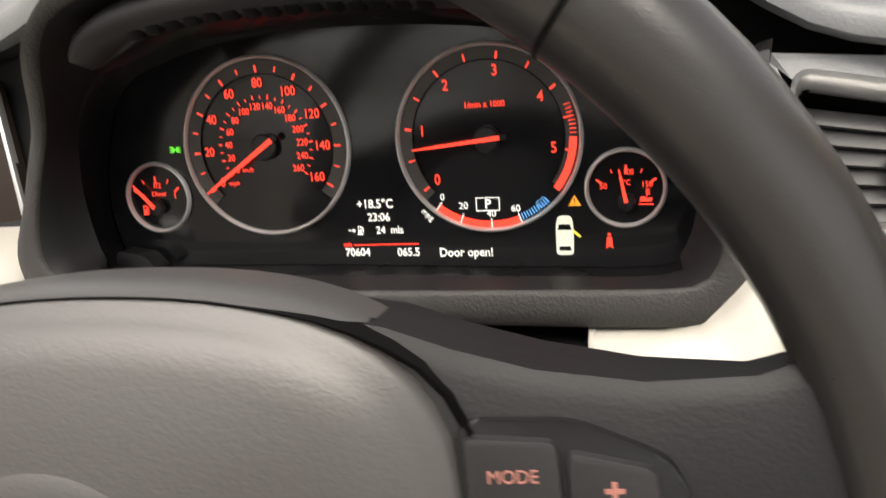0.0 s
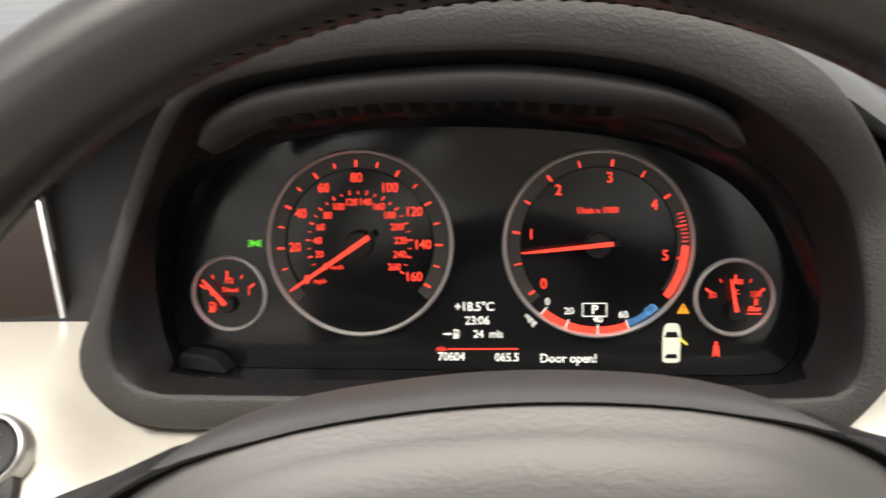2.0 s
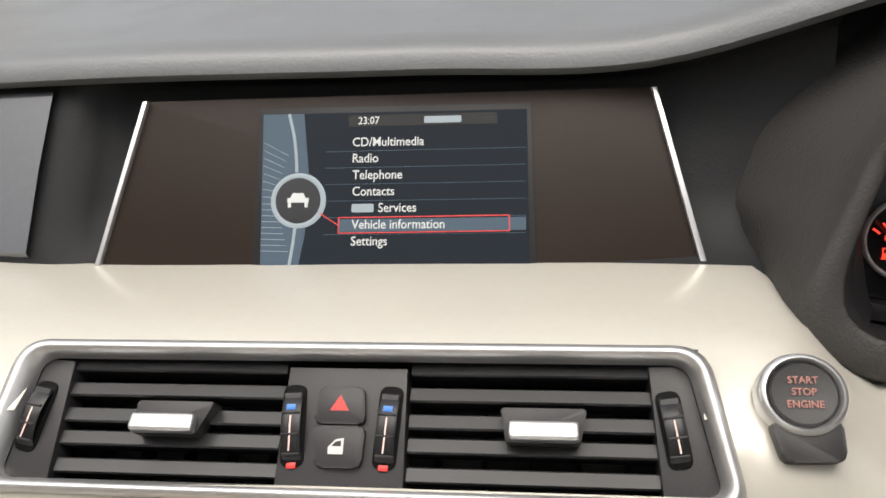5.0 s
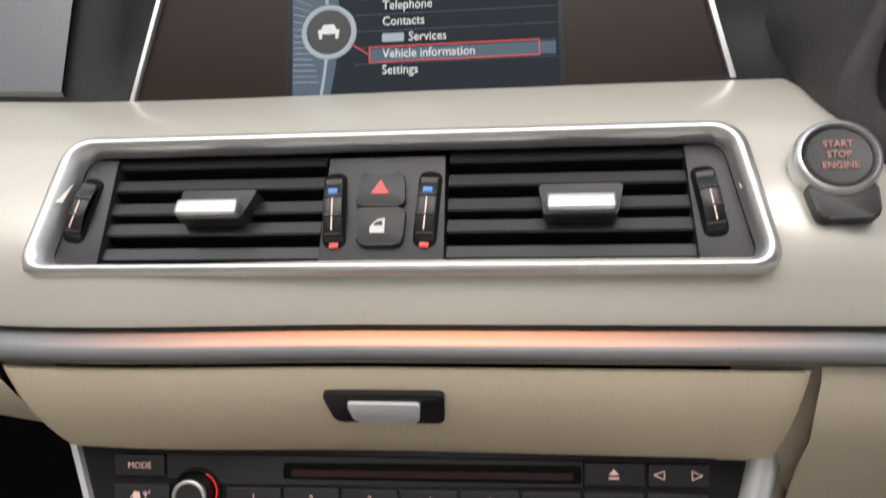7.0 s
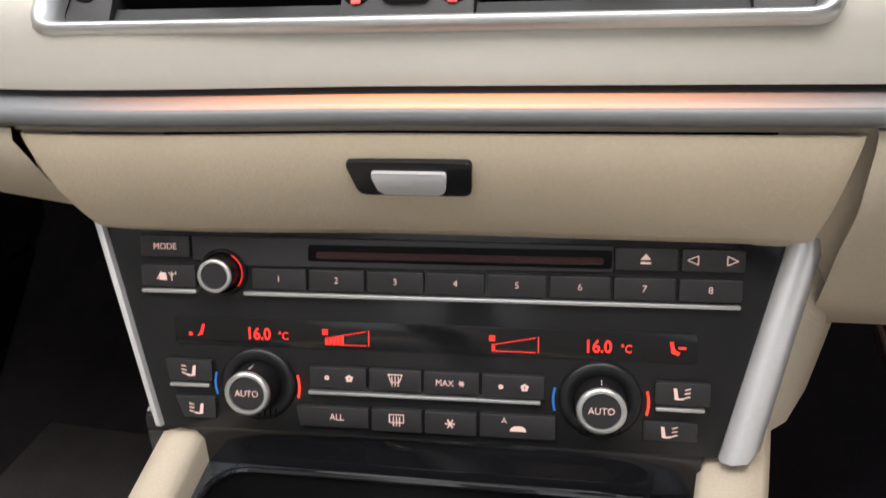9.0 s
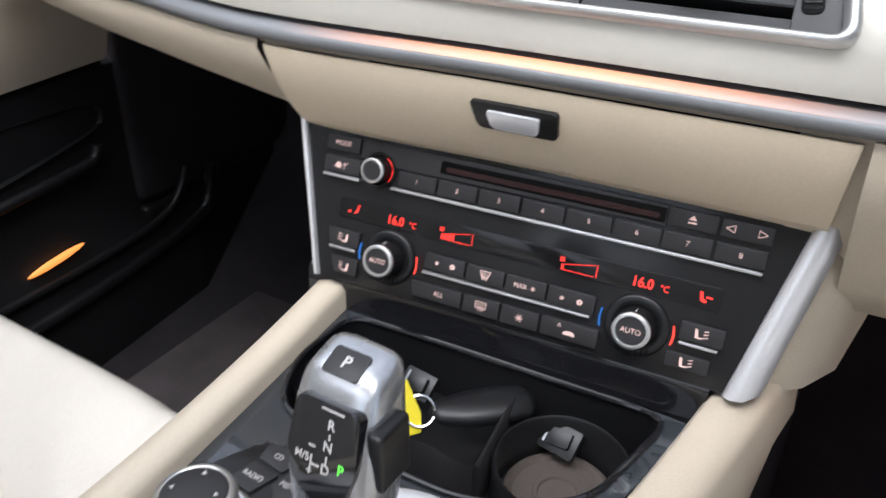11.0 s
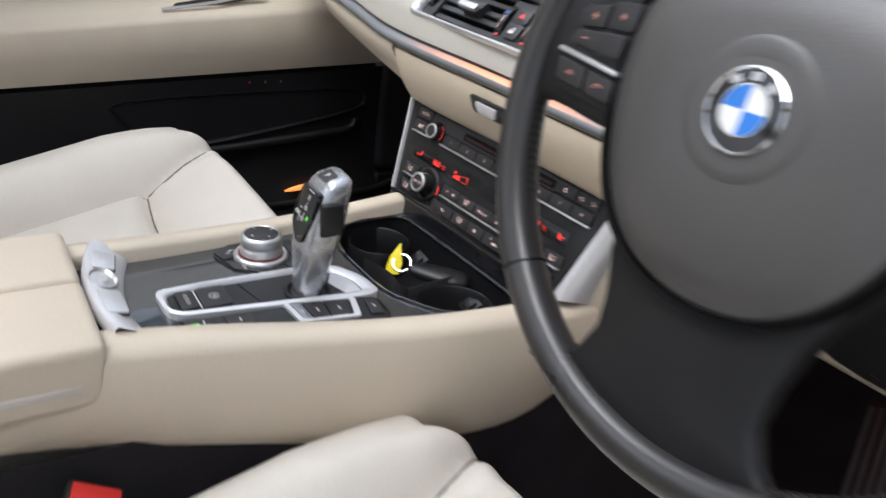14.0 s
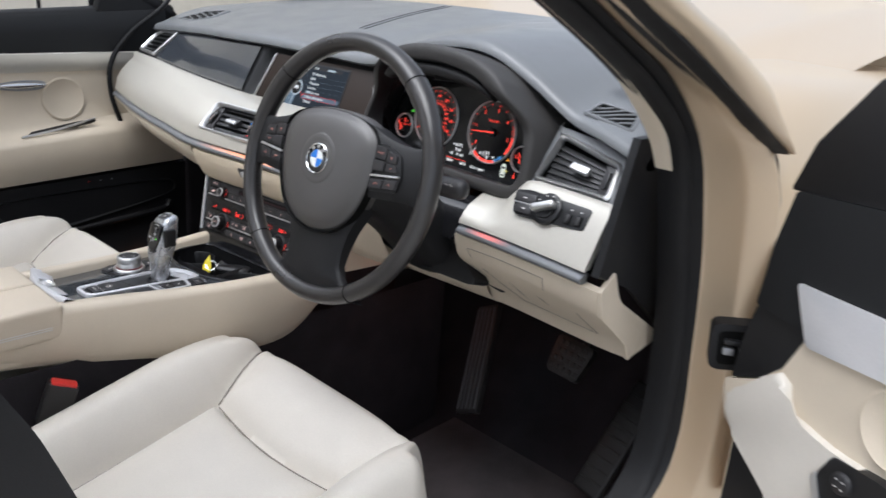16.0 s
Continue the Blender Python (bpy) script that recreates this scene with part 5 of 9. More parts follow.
for i in range(8):
    x0 = -0.0868 + 0.02955 * i
    kk = key(x0, 0.0204, x0 + 0.0288, 0.0322)
    writing("button_text", str(i + 1), 0.0047, x0 + 0.0144, 0.0264, Z + 0.0001, PRINT, kk)
kk = key(0.0908, 0.0350, 0.1198, 0.0468)
sign(lambda b: [prism(b, [(0.1026, 0.0408), (0.1074, 0.0408), (0.1050, 0.0438)], Z, Z + 0.0002), bar(b, 0.1026, 0.0392, 0.1074, 0.0392, 0.0010, Z)], kk)
kk = key(0.1208, 0.0350, 0.1495, 0.0466)
for sx, s in ((0.1262, -1), (0.1434, 1)):
    sign(lambda b: [bar(b, sx - s * 0.0022, 0.0388, sx - s * 0.0022, 0.0432, 0.0005, Z), bar(b, sx - s * 0.0022, 0.0432, sx + s * 0.0026, 0.0410, 0.0005, Z), bar(b, sx - s * 0.0022, 0.0388, sx + s * 0.0026, 0.0410, 0.0005, Z)], kk)
bm = bm_new()
prism(bm, [(-0.1180, 0.0350), (-0.0870, 0.0330), (0.0905, 0.0335), (0.0905, 0.0470), (-0.1180, 0.0486)], -0.002, 0.0016, 0.0006)
part("disc_bezel", bm, BUTTON, clim)
bm = bm_new()
prism(bm, rounded([(-0.0572, 0.0362), (0.0897, 0.0358), (0.0897, 0.0448), (-0.0567, 0.0446)], 0.0012), 0.0012, 0.0022, 0.0004)
slot = part("disc_slot", bm, DEEP, clim, "dark disc slot")
bm = bm_new()
prism(bm, rounded(rect(-0.0530, 0.0376, 0.0860, 0.0412), 0.0015), 0.0020, 0.0025, 0.0002)
part("slot_felt", bm, material("dark_red_felt", (0.03, 0.010, 0.010), 0.9, 0, 0.6, 900, 0.2), slot)
for x0, y0, x1, y1 in ((-0.1458, 0.0186, -0.1160, 0.0184), (-0.0912, 0.0184, 0.1480, 0.0184)):
    bm = bm_new()
    rbox(bm, (x0 + x1) / 2, y0, 0.0012, x1 - x0, 0.0022, 0.0045, 0.0008)
    part("chrome_line", bm, SILVER, clim, "thin chrome line")
for x0, x1, y in ((-0.0590, 0.0578, -0.0338), (-0.1335, -0.1118, -0.0328), (0.1120, 0.1345, -0.0338)):
    bm = bm_new()
    rbox(bm, (x0 + x1) / 2, y, 0.0012, x1 - x0, 0.0020, 0.0045, 0.0008)
    part("chrome_line", bm, SILVER, clim, "thin chrome line")


def knob(x, y, r, depth, collar, text):
    k = new("knob")
    k.parent, k.matrix_basis = clim, pose(x, y, 0)
    bm = bm_new()
    lathe(bm, [(collar, -0.001), (collar, 0.0018), (collar - 0.0015, 0.0030), (r + 0.001, 0.0022), (r, 0.0)], 48, cap=False)
    part("collar", bm, SATIN_BLACK, k, angle=60)
    bm = bm_new()
    lathe(bm, [(r * 1.08, 0.0), (r * 1.06, depth * 0.3), (r, depth * 0.86)], 48, cap=False)
    part("knob_body", bm, SATIN_BLACK, k, angle=60)
    bm = bm_new()
    lathe(bm, [(r, depth * 0.80), (r * 1.0, depth * 0.95), (r * 0.93, depth), (r * 0.78, depth * 0.985), (r * 0.76, depth * 0.93)], 48, cap=False)
    part("chrome_edge", bm, SILVER, k, "satin chrome edge", angle=60)
    bm = bm_new()
    lathe(bm, [(r * 0.765, depth * 0.92), (r * 0.74, depth * 0.955), (0.0003, depth * 0.95)], 40)
    part("knob_face", bm, BUTTON, k)
    if text:
        writing("button_text", text, 0.0048, 0, 0, depth * 0.96 + 0.0002, PRINT, k, squeeze=0.92)
        bm = bm_new()
        rbox(bm, 0, r * 1.03, depth * 0.55, 0.0006, 0.0008, depth * 0.35, 0.0002, 1)
        part("pointer", bm, PRINT_GREY, k)
    return k


vk = knob(-0.1020, 0.0292, 0.0088, 0.0125, 0.0125, "")
bm = bm_new()
arc_band(bm, 0, 0, 0.0104, 0.0112, -40, 60, 0.0029, 0.0003)
part("lit_arc", bm, RED_DIM, vk, "faintly lit red arc")
for kx, blue, red in ((-0.0858, -1, 1), (0.0862, -1, 1)):
    k = knob(kx, -0.0310, 0.0116, 0.0175, 0.0198, "AUTO")
    for s, mat, name in ((-1, BLUE_PLASTIC, "cold_mark"), (1, RED_GLOW, "warm_mark")):
        bm = bm_new()
        arc_band(bm, 0, 0, 0.0218, 0.0230, 180 - 16 if s < 0 else -16, 180 + 16 if s < 0 else 16, 0.0028, 0.0004, 14)
        part(name, bm, mat, k)
    for i in range(7):
        bm = bm_new()
        rbox(bm, -0.0092 + 0.0031 * i, -0.0152, 0.0030, 0.0008, 0.0050, 0.0008, 0.0002, 1)
        part("grille_rib", bm, DEEP, k)
# lower keys
kk = key(-0.1362, -0.0312, -0.1098, -0.0186, 0.0022)


def seat_sign(b, x, y, s=1):
    prism(b, [(x + s * 0.0012, y - 0.0030), (x + s * 0.0032, y - 0.0026), (x + s * 0.0038, y + 0.0032), (x + s * 0.0022, y + 0.0028)], Z, Z + 0.0002)
    bar(b, x + s * 0.0015, y - 0.0025, x - s * 0.0012, y - 0.0022, 0.0010, Z)
    for k2 in (0, 1, 2):
        bar(b, x - s * 0.0040, y + 0.0030 - 0.002 * k2, x - s * 0.0014, y + 0.0022 - 0.002 * k2, 0.0006, Z)


sign(lambda b: seat_sign(b, -0.1226, -0.0250), kk)
kk = key(-0.1322, -0.0520, -0.1092, -0.0392, 0.0045, 0.0020)
sign(lambda b: [seat_sign(b, -0.1195, -0.0462)], kk)
kk = key(0.1110, -0.0322, 0.1372, -0.0196)
sign(lambda b: seat_sign(b, 0.1236, -0.0258, -1), kk)
kk = key(0.1062, -0.0512, 0.1322, -0.0404, 0.0, 0.0020)
sign(lambda b: seat_sign(b, 0.1185, -0.0458, -1), kk)


def fan_sign(b, x, y, s):
    for a in range(0, 360, 72):
        ca, sa = math.cos(radians(a + 18)), math.sin(radians(a + 18))
        lathe(b, [(s * 0.42, Z), (s * 0.42, Z + 0.0002)], 9, pose(x + ca * s * 0.62, y + sa * s * 0.62, 0))


def flake(b, x, y, s):
    for a in (0, 60, 120):
        ca, sa = math.cos(radians(a)) * s, math.sin(radians(a)) * s
        bar(b, x - ca, y - sa, x + ca, y + sa, s * 0.28, Z)


def screen_sign(b, x, y, top):
    q = [(x - 0.0036, y + 0.0030), (x + 0.0036, y + 0.0030), (x + (0.0020 if top else 0.0036), y - 0.0012), (x - (0.0020 if top else 0.0036), y - 0.0012)]
    for p, r in zip(q, q[1:] + q[:1]):
        bar(b, *p, *r, 0.0005, Z)
    for d in (-0.0016, 0, 0.0016):
        bar(b, x + d, y + 0.0020, x + d, y - 0.0032, 0.0005, Z)


kk = key(-0.0585, -0.0313, -0.0284, -0.0194)
sign(lambda b: [fan_sign(b, -0.0490, -0.0254, 0.0013), fan_sign(b, -0.0375, -0.0254, 0.0020)], kk)
kk = key(-0.0277, -0.0316, -0.0004, -0.0194)
sign(lambda b: screen_sign(b, -0.0140, -0.0252, True), kk)
kk = key(0.0002, -0.0320, 0.0282, -0.0194)
writing("button_text", "MAX", 0.0046, 0.0108, -0.0256, Z + 0.0001, PRINT, kk, squeeze=0.92)
sign(lambda b: flake(b, 0.0192, -0.0256, 0.0016), kk)
kk = key(0.0288, -0.0328, 0.0600, -0.0194)
sign(lambda b: [fan_sign(b, 0.0385, -0.0260, 0.0013), fan_sign(b, 0.0500, -0.0260, 0.0020)], kk)
kk = key(-0.0664, -0.0530, -0.0276, -0.0410, 0.002)
writing("button_text", "ALL", 0.0048, -0.0445, -0.0470, Z + 0.0001, PRINT, kk, squeeze=0.92)
kk = key(-0.0269, -0.0537, -0.0004, -0.0407)
sign(lambda b: screen_sign(b, -0.0136, -0.0468, False), kk)
kk = key(0.0003, -0.0537, 0.0268, -0.0407)
sign(lambda b: flake(b, 0.0135, -0.0472, 0.0025), kk)
kk = key(0.0278, -0.0537, 0.0655, -0.0403)
sign(lambda b: [prism(b, [(0.0430, -0.0494), (0.0510, -0.0494), (0.0506, -0.0478), (0.0488, -0.0466), (0.0454, -0.0466), (0.0434, -0.0479)], Z, Z + 0.0002)], kk)
writing("button_text", "A", 0.0042, 0.0402, -0.0440, Z + 0.0001, PRINT, kk)
# red displays
for x in (-0.0850, 0.0845):
    writing("display_text", "16.0", 0.0090, x, -0.0040, 0.0008, RED_LCD, clim, bold=0.022, squeeze=0.85)
    writing("display_text", "°C", 0.0058, x + 0.0132, -0.0046, 0.0008, RED_LCD, clim, bold=0.01, squeeze=0.85)
for x, fill, mir in ((-0.0500, 5, 1), (0.0338, 1, 1)):
    bm = bm_new()
    for i in range(12):
        t = i / 12
        bar(bm, x + 0.0215 * t, -0.0048 + 0.0044 * t, x + 0.0215 * (t + 0.06), -0.0048 + 0.0044 * (t + 0.06), 0.0005, 0.0008)
        bar(bm, x + 0.0215 * t, -0.0080, x + 0.0215 * (t + 0.06), -0.0080, 0.0005, 0.0008)
    bar(bm, x + 0.0225, -0.0080, x + 0.0225, 0.0000, 0.0005, 0.0008)
    for i in range(fill):
        prism(bm, rect(x + 0.0020 * i, -0.0076, x + 0.0020 * i + 0.0016, -0.0052 + 0.0005 * i), 0.0008, 0.0010)
    part("fan_scale", bm, RED_LCD, clim, "red fan speed wedge")
    bm = bm_new()
    for a in range(0, 360, 90):
        lathe(bm, [(0.0008, 0.0008), (0.0008, 0.0010)], 8, pose(x + 0.0001 + 0.0011 * math.cos(radians(a + 45)), -0.0014 + 0.0011 * math.sin(radians(a + 45)), 0))
    part("fan_sign", bm, RED_LCD, clim)
bm = bm_new()
prism(bm, [(-0.1180, -0.0062), (-0.1150, -0.0050), (-0.1135, 0.0005), (-0.1150, 0.0005), (-0.1160, -0.0030)], 0.0008, 0.0010)
prism(bm, rect(-0.1225, -0.0058, -0.1205, -0.0040), 0.0008, 0.0010)
part("seat_sign", bm, RED_LCD, clim)
bm = bm_new()
prism(bm, [(0.1175, 0.0000), (0.1192, 0.0000), (0.1200, -0.0040), (0.1225, -0.0055), (0.1215, -0.0068), (0.1185, -0.0058)], 0.0008, 0.0010)
bar(bm, 0.1215, -0.0030, 0.1250, -0.0030, 0.0012, 0.0008)
part("seat_sign", bm, RED_LCD, clim)

# ---- centre console ----
cons = thing("centre_console", "cream-sided centre console with dark satin top and cup tray", "console", CONSOLE)
# y, outer left x, inner left x, inner right x, outer right x, rail height, lower edge
SIDE = smooth_table([(-0.46, -0.600, -0.566, -0.430, -0.388, 0.825, 0.785), (-0.05, -0.596, -0.565, -0.428, -0.386, 0.830, 0.735), (0.05, -0.596, -0.567, -0.404, -0.366, 0.829, 0.720), (0.15, -0.604, -0.576, -0.376, -0.344, 0.827, 0.706), (0.25, -0.618, -0.590, -0.356, -0.324, 0.826, 0.696),
                     (0.34, -0.632, -0.604, -0.344, -0.310, 0.828, 0.712), (0.42, -0.640, -0.612, -0.335, -0.300, 0.832, 0.78)])
ysr = [-0.46 + 0.88 * i / 44 for i in range(45)]
for s, name in ((0, "side_panel"), (1, "side_panel")):
    bm = bm_new()
    rings = []
    for y in ysr:
        lo, li, ri, ro, zt, zb = SIDE(y)
        o, i, d = (lo, li, -1) if s == 0 else (ro, ri, 1)
        rings.append([(i, y, 0.790), (i, y, zt - 0.006), (i + d * 0.004, y, zt - 0.001), ((i + o) / 2, y, zt), (o - d * 0.004, y, zt - 0.003), (o, y, zt - 0.010), (o + d * 0.003, y, zt - 0.045), (o + d * 0.001, y, zb + 0.02), (o - d * 0.010, y, zb), (o - d * 0.03, y, zb + 0.002)])
    loft(bm, rings, False)
    part(name, bm, CREAM, cons, "cream padded side panel", angle=60)
bm = bm_new()
loft(bm, [[(SIDE(y)[0] + 0.012, y, 0.72), (SIDE(y)[0] + 0.012, y, 0.34)] for y in (-0.46, 0.0, 0.2, 0.42, 0.75)], False)
loft(bm, [[(SIDE(y)[3] - 0.012, y, 0.74), (SIDE(y)[3] - 0.012, y, 0.34)] for y in (-0.46, 0.0, 0.2, 0.42, 0.75)], False)
part("tunnel_side", bm, CARPET, cons, "black carpeted tunnel")
# the dark top surface, from the silver plate to the tray edge
bm = bm_new()
loft(bm, [[(SIDE(y)[1] - 0.001, y, 0.812), (SIDE(y)[1] * 0.5 + SIDE(y)[2] * 0.5, y, 0.815), (SIDE(y)[2] + 0.001, y, 0.812)] for y in (-0.05, 0.02, 0.1, 0.18)], False)
part("top_surface", bm, CONSOLE_TOP, cons, "dark satin top surface", angle=60)
# tray: rim plate with an opening, walls and floor
TRAY = rounded([(-0.570, 0.222), (-0.52, 0.212), (-0.43, 0.216), (-0.374, 0.252), (-0.358, 0.343), (-0.50, 0.334), (-0.594, 0.326), (-0.592, 0.262)], 0.02, 5)
bm = bm_new()
outer = rounded([(-0.5790, 0.175), (-0.52, 0.175), (-0.377, 0.175), (-0.362, 0.25), (-0.3435, 0.345), (-0.50, 0.345), (-0.6050, 0.345), (-0.5900, 0.25)], 0.002, 5)
loft(bm, [[(x, y, 0.812 - 0.03 * max(0, y - 0.19)) for x, y in outer], [(x, y, 0.8115 - 0.03 * max(0, y - 0.19)) for x, y in TRAY]], True)
part("tray_rim", bm, CONSOLE_TOP, cons, "dark grey lacquered tray rim", angle=40)
bm = bm_new()
loft(bm, [[(x, y, 0.8112 - 0.03 * max(0, y - 0.19)) for x, y in TRAY], [(x, y, 0.800) for x, y in TRAY], [(x * 0.985 - 0.0074, y * 0.97 + 0.008, 0.766) for x, y in TRAY]], True, (False, True))
part("cup_tray", bm, SATIN_BLACK, cons, "black recessed cup tray", angle=40)
bm = bm_new()
tube(bm, [(x, y, 0.8125 - 0.03 * max(0, y - 0.19)) for x, y in TRAY], 0.0020, 8, True)
part("tray_edge", bm, GLOSS_BLACK, cons)
bm = bm_new()
lathe(bm, [(0.034, 0.753), (0.034, 0.757), (0.031, 0.758), (0.028, 0.7555), (0.016, 0.7555), (0.015, 0.7570), (0.013, 0.7570), (0.012, 0.7555), (0.0005, 0.7555)], 40, pose(-0.405, 0.286, 0.0145))
part("cup_base", bm, material("brown_rubber_mat", (0.075, 0.060, 0.052), 0.8, 0, 0.3, 600, 0.15), cons, "ribbed rubber cup base")
for x, y, r in ((-0.562, 0.278, 0.036), (-0.404, 0.285, 0.0415)):
    bm = bm_new()
    lathe(bm, [(r, 0.753), (r, 0.7965), (r - 0.0012, 0.7980), (r - 0.0026, 0.7965), (r - 0.0030, 0.753)], 48, pose(x, y, 0), cap=False)
    part("cup_ring", bm, SATIN_BLACK, cons, "black cup ring", angle=60)
for line in ([(-0.4527, 0.317), (-0.4500, 0.295), (-0.4465, 0.272), (-0.4430, 0.2507)], [(-0.4430, 0.2507), (-0.4520, 0.2470), (-0.4650, 0.2487), (-0.4770, 0.2502), (-0.4950, 0.2470), (-0.5200, 0.2400)]):
    bm = bm_new()
    run = curve(line, 14)
    loft(bm, [[(x - 0.0013, y - 0.0009, 0.757), (x - 0.0013, y - 0.0009, 0.8005), (x, y, 0.8020), (x + 0.0013, y + 0.0009, 0.8005), (x + 0.0013, y + 0.0009, 0.757)] for x, y in run], False)
    part("divider", bm, BUTTON, cons, "thin black divider", angle=60)
for x, y, rz in ((-0.418, 0.3125, -8), (-0.526, 0.309, -6)):
    clip_m = pose(x, y + 0.004, 0.7830, 38, 0, rz) @ Matrix.Diagonal((0.72, 0.72, 0.72, 1))
    bm = bm_new()
    prism(bm, rounded(rect(-0.018, -0.013, 0.018, 0.013), 0.002), -0.002, 0.004, 0.001)
    clip = part("cup_clip", bm, SATIN_BLACK, cons, "black sprung cup clip", m=clip_m)
    bm = bm_new()
    prism(bm, rounded([(-0.0105, -0.0085), (0.0120, -0.0060), (0.0110, 0.0080), (-0.0080, 0.0070)], 0.0015), 0.003, 0.0090, 0.0018)
    part("clip_tongue", bm, SATIN_BLACK, clip)
    bm = bm_new()
    bar(bm, -0.0135, -0.008, -0.0135, 0.009, 0.0022, 0.0040, 0.0008)
    part("clip_edge", bm, SILVER_DARK, clip)
# gloss roll between tray and climate panel
bm = bm_new()
loft(bm, [[(x, 0.357 + s, 0.838), (x, 0.349 + s, 0.8360), (x, 0.3455 + s, 0.832), (x, 0.3445 + s, 0.822), (x, 0.343 + s, 0.806), (x, 0.342 + s, 0.796), (x, 0.342 + s, 0.776), (x, 0.37 + s, 0.770)] for x, s in ((-0.636 + 0.295 * i / 12, 0.07 * (-0.16 + 0.295 * i / 12) - 0.004) for i in range(13))], False)
part("tray_roll", bm, GLOSS_BLACK, cons, "gloss black rounded roll", angle=60)
# body that closes the stack behind the panel, and its cream flank
bm = bm_new()
rbox(bm, -0.48, 0.53, 0.64, 0.24, 0.26, 0.40, 0.04, 3)
part("stack_body", bm, CARPET, cons)
bm = bm_new()
loft(bm, [[(x - 0.20 * max(0, 0.945 - z), y + 0.018, z) for y, z in pts] for x, pts in ((-0.312, ((0.384, 0.945), (0.378, 0.90), (0.368, 0.85), (0.365, 0.822))), (-0.300, ((0.376, 0.955), (0.370, 0.90), (0.360, 0.85), (0.357, 0.820))), (-0.286, ((0.384, 0.965), (0.378, 0.90), (0.368, 0.85), (0.366, 0.820))), (-0.270, ((0.40, 0.965), (0.395, 0.90), (0.386, 0.85), (0.382, 0.820))), (-0.256, ((0.43, 0.965), (0.425, 0.90), (0.416, 0.85), (0.412, 0.820))), (-0.245, ((0.52, 0.965), (0.52, 0.90), (0.52, 0.85), (0.52, 0.820))))], False)
part("stack_flank", bm, CREAM, cons, "cream flank of the stack", angle=60)

# silver plate with key slot at the armrest's front
plate = thing("armrest_front_plate", "satin silver plate with key slot and two release buttons", "trim plate", CONSOLE)
PL = smooth_table([(0, -0.584, -0.030, -0.566, 0.001), (0.25, -0.552, -0.0415, -0.533, -0.0085), (0.5, -0.514, -0.0475, -0.494, -0.0155), (0.75, -0.462, -0.0480, -0.448, -0.0160), (1, -0.415, -0.040, -0.408, -0.006)])
bm = bm_new()
loft(bm, [[(*PL(t)[:2], 0.822), (PL(t)[0] * 0.95 + PL(t)[2] * 0.05, PL(t)[1] * 0.95 + PL(t)[3] * 0.05, 0.8325), (PL(t)[0] * 0.85 + PL(t)[2] * 0.15, PL(t)[1] * 0.85 + PL(t)[3] * 0.15, 0.8345), (PL(t)[0] * 0.5 + PL(t)[2] * 0.5, PL(t)[1] * 0.5 + PL(t)[3] * 0.5, 0.8300),
           (PL(t)[0] * 0.15 + PL(t)[2] * 0.85, PL(t)[1] * 0.15 + PL(t)[3] * 0.85, 0.8215), (PL(t)[2], PL(t)[3], 0.8170), (PL(t)[2], PL(t)[3] + 0.001, 0.808)] for t in np.linspace(0, 1, 25)], False)
part("plate", bm, DOOR_SILVER, plate, angle=60)
for cx6, cy6, w, h, sx6 in ((-0.5415, -0.0245, 0.033, 0.020, -0.20), (-0.4640, -0.0312, 0.040, 0.0190, 0.02)):
    BT = panel((cx6, cy6, 0.8292), (1, sx6, 0), (0, 0.96, -0.27))
    bm = bm_new()
    prism(bm, rounded(rect(-w / 2 - 0.0012, -h / 2 - 0.0012, w / 2 + 0.0012, h / 2 + 0.0012), 0.003), -0.001, 0.0010, 0.0003, m=BT)
    part("button_gap", bm, SATIN_BLACK, plate)
    bm = bm_new()
    prism(bm, rounded(rect(-w / 2, -h / 2, w / 2, h / 2), 0.0025), -0.001, 0.0026, 0.0010, m=BT)
    part("release_button", bm, DOOR_SILVER, plate, "satin silver release button")
KS = panel((-0.5065, -0.0305, 0.8305), (1, -0.08, 0), (0, 0.96, -0.27))
bm = bm_new()
lathe(bm, [(0.0150, -0.001), (0.0148, 0.0016), (0.0132, 0.0020), (0.0122, 0.0004), (0.0105, -0.0015), (0.0004, -0.0015)], 36, KS @ Matrix.Diagonal((1.25, 0.9, 1, 1)))
part("key_slot", bm, SILVER, plate, "round key slot")
bm = bm_new()
prism(bm, rounded(rect(-0.006, -0.003, 0.006, 0.003), 0.002), -0.0012, 0.0004, m=KS)
part("slot_mark", bm, PRINT_GREY, plate)

# armrest
arm = thing("armrest", "cream leather centre armrest in two padded halves with stitched edges", "armrest", CONSOLE)
for x0, x1 in ((-0.6000, -0.4975), (-0.4955, -0.3850)):
    bm = bm_new()
    rbox(bm, (x0 + x1) / 2, -0.256, 0.8115, x1 - x0, 0.412, 0.056, 0.009, 4)
    part("pad", bm, CREAM, arm, "cream leather pad", angle=80)
    if x0 > -0.52:
        bm = bm_new()
        tube(bm, [(x1 + 0.0003, -0.07, 0.8060), (x1 + 0.0003, -0.45, 0.8060)], 0.0009, 5)
        tube(bm, [(x1 + 0.0003, -0.07, 0.8025), (x1 + 0.0003, -0.45, 0.8025)], 0.0009, 5)
        part("stitching", bm, PRINT_GREY, arm, "pale double seam")
bm = bm_new()
rbox(bm, -0.492, -0.25, 0.770, 0.190, 0.40, 0.036, 0.006)
part("base", bm, CREAM, arm, "cream base")

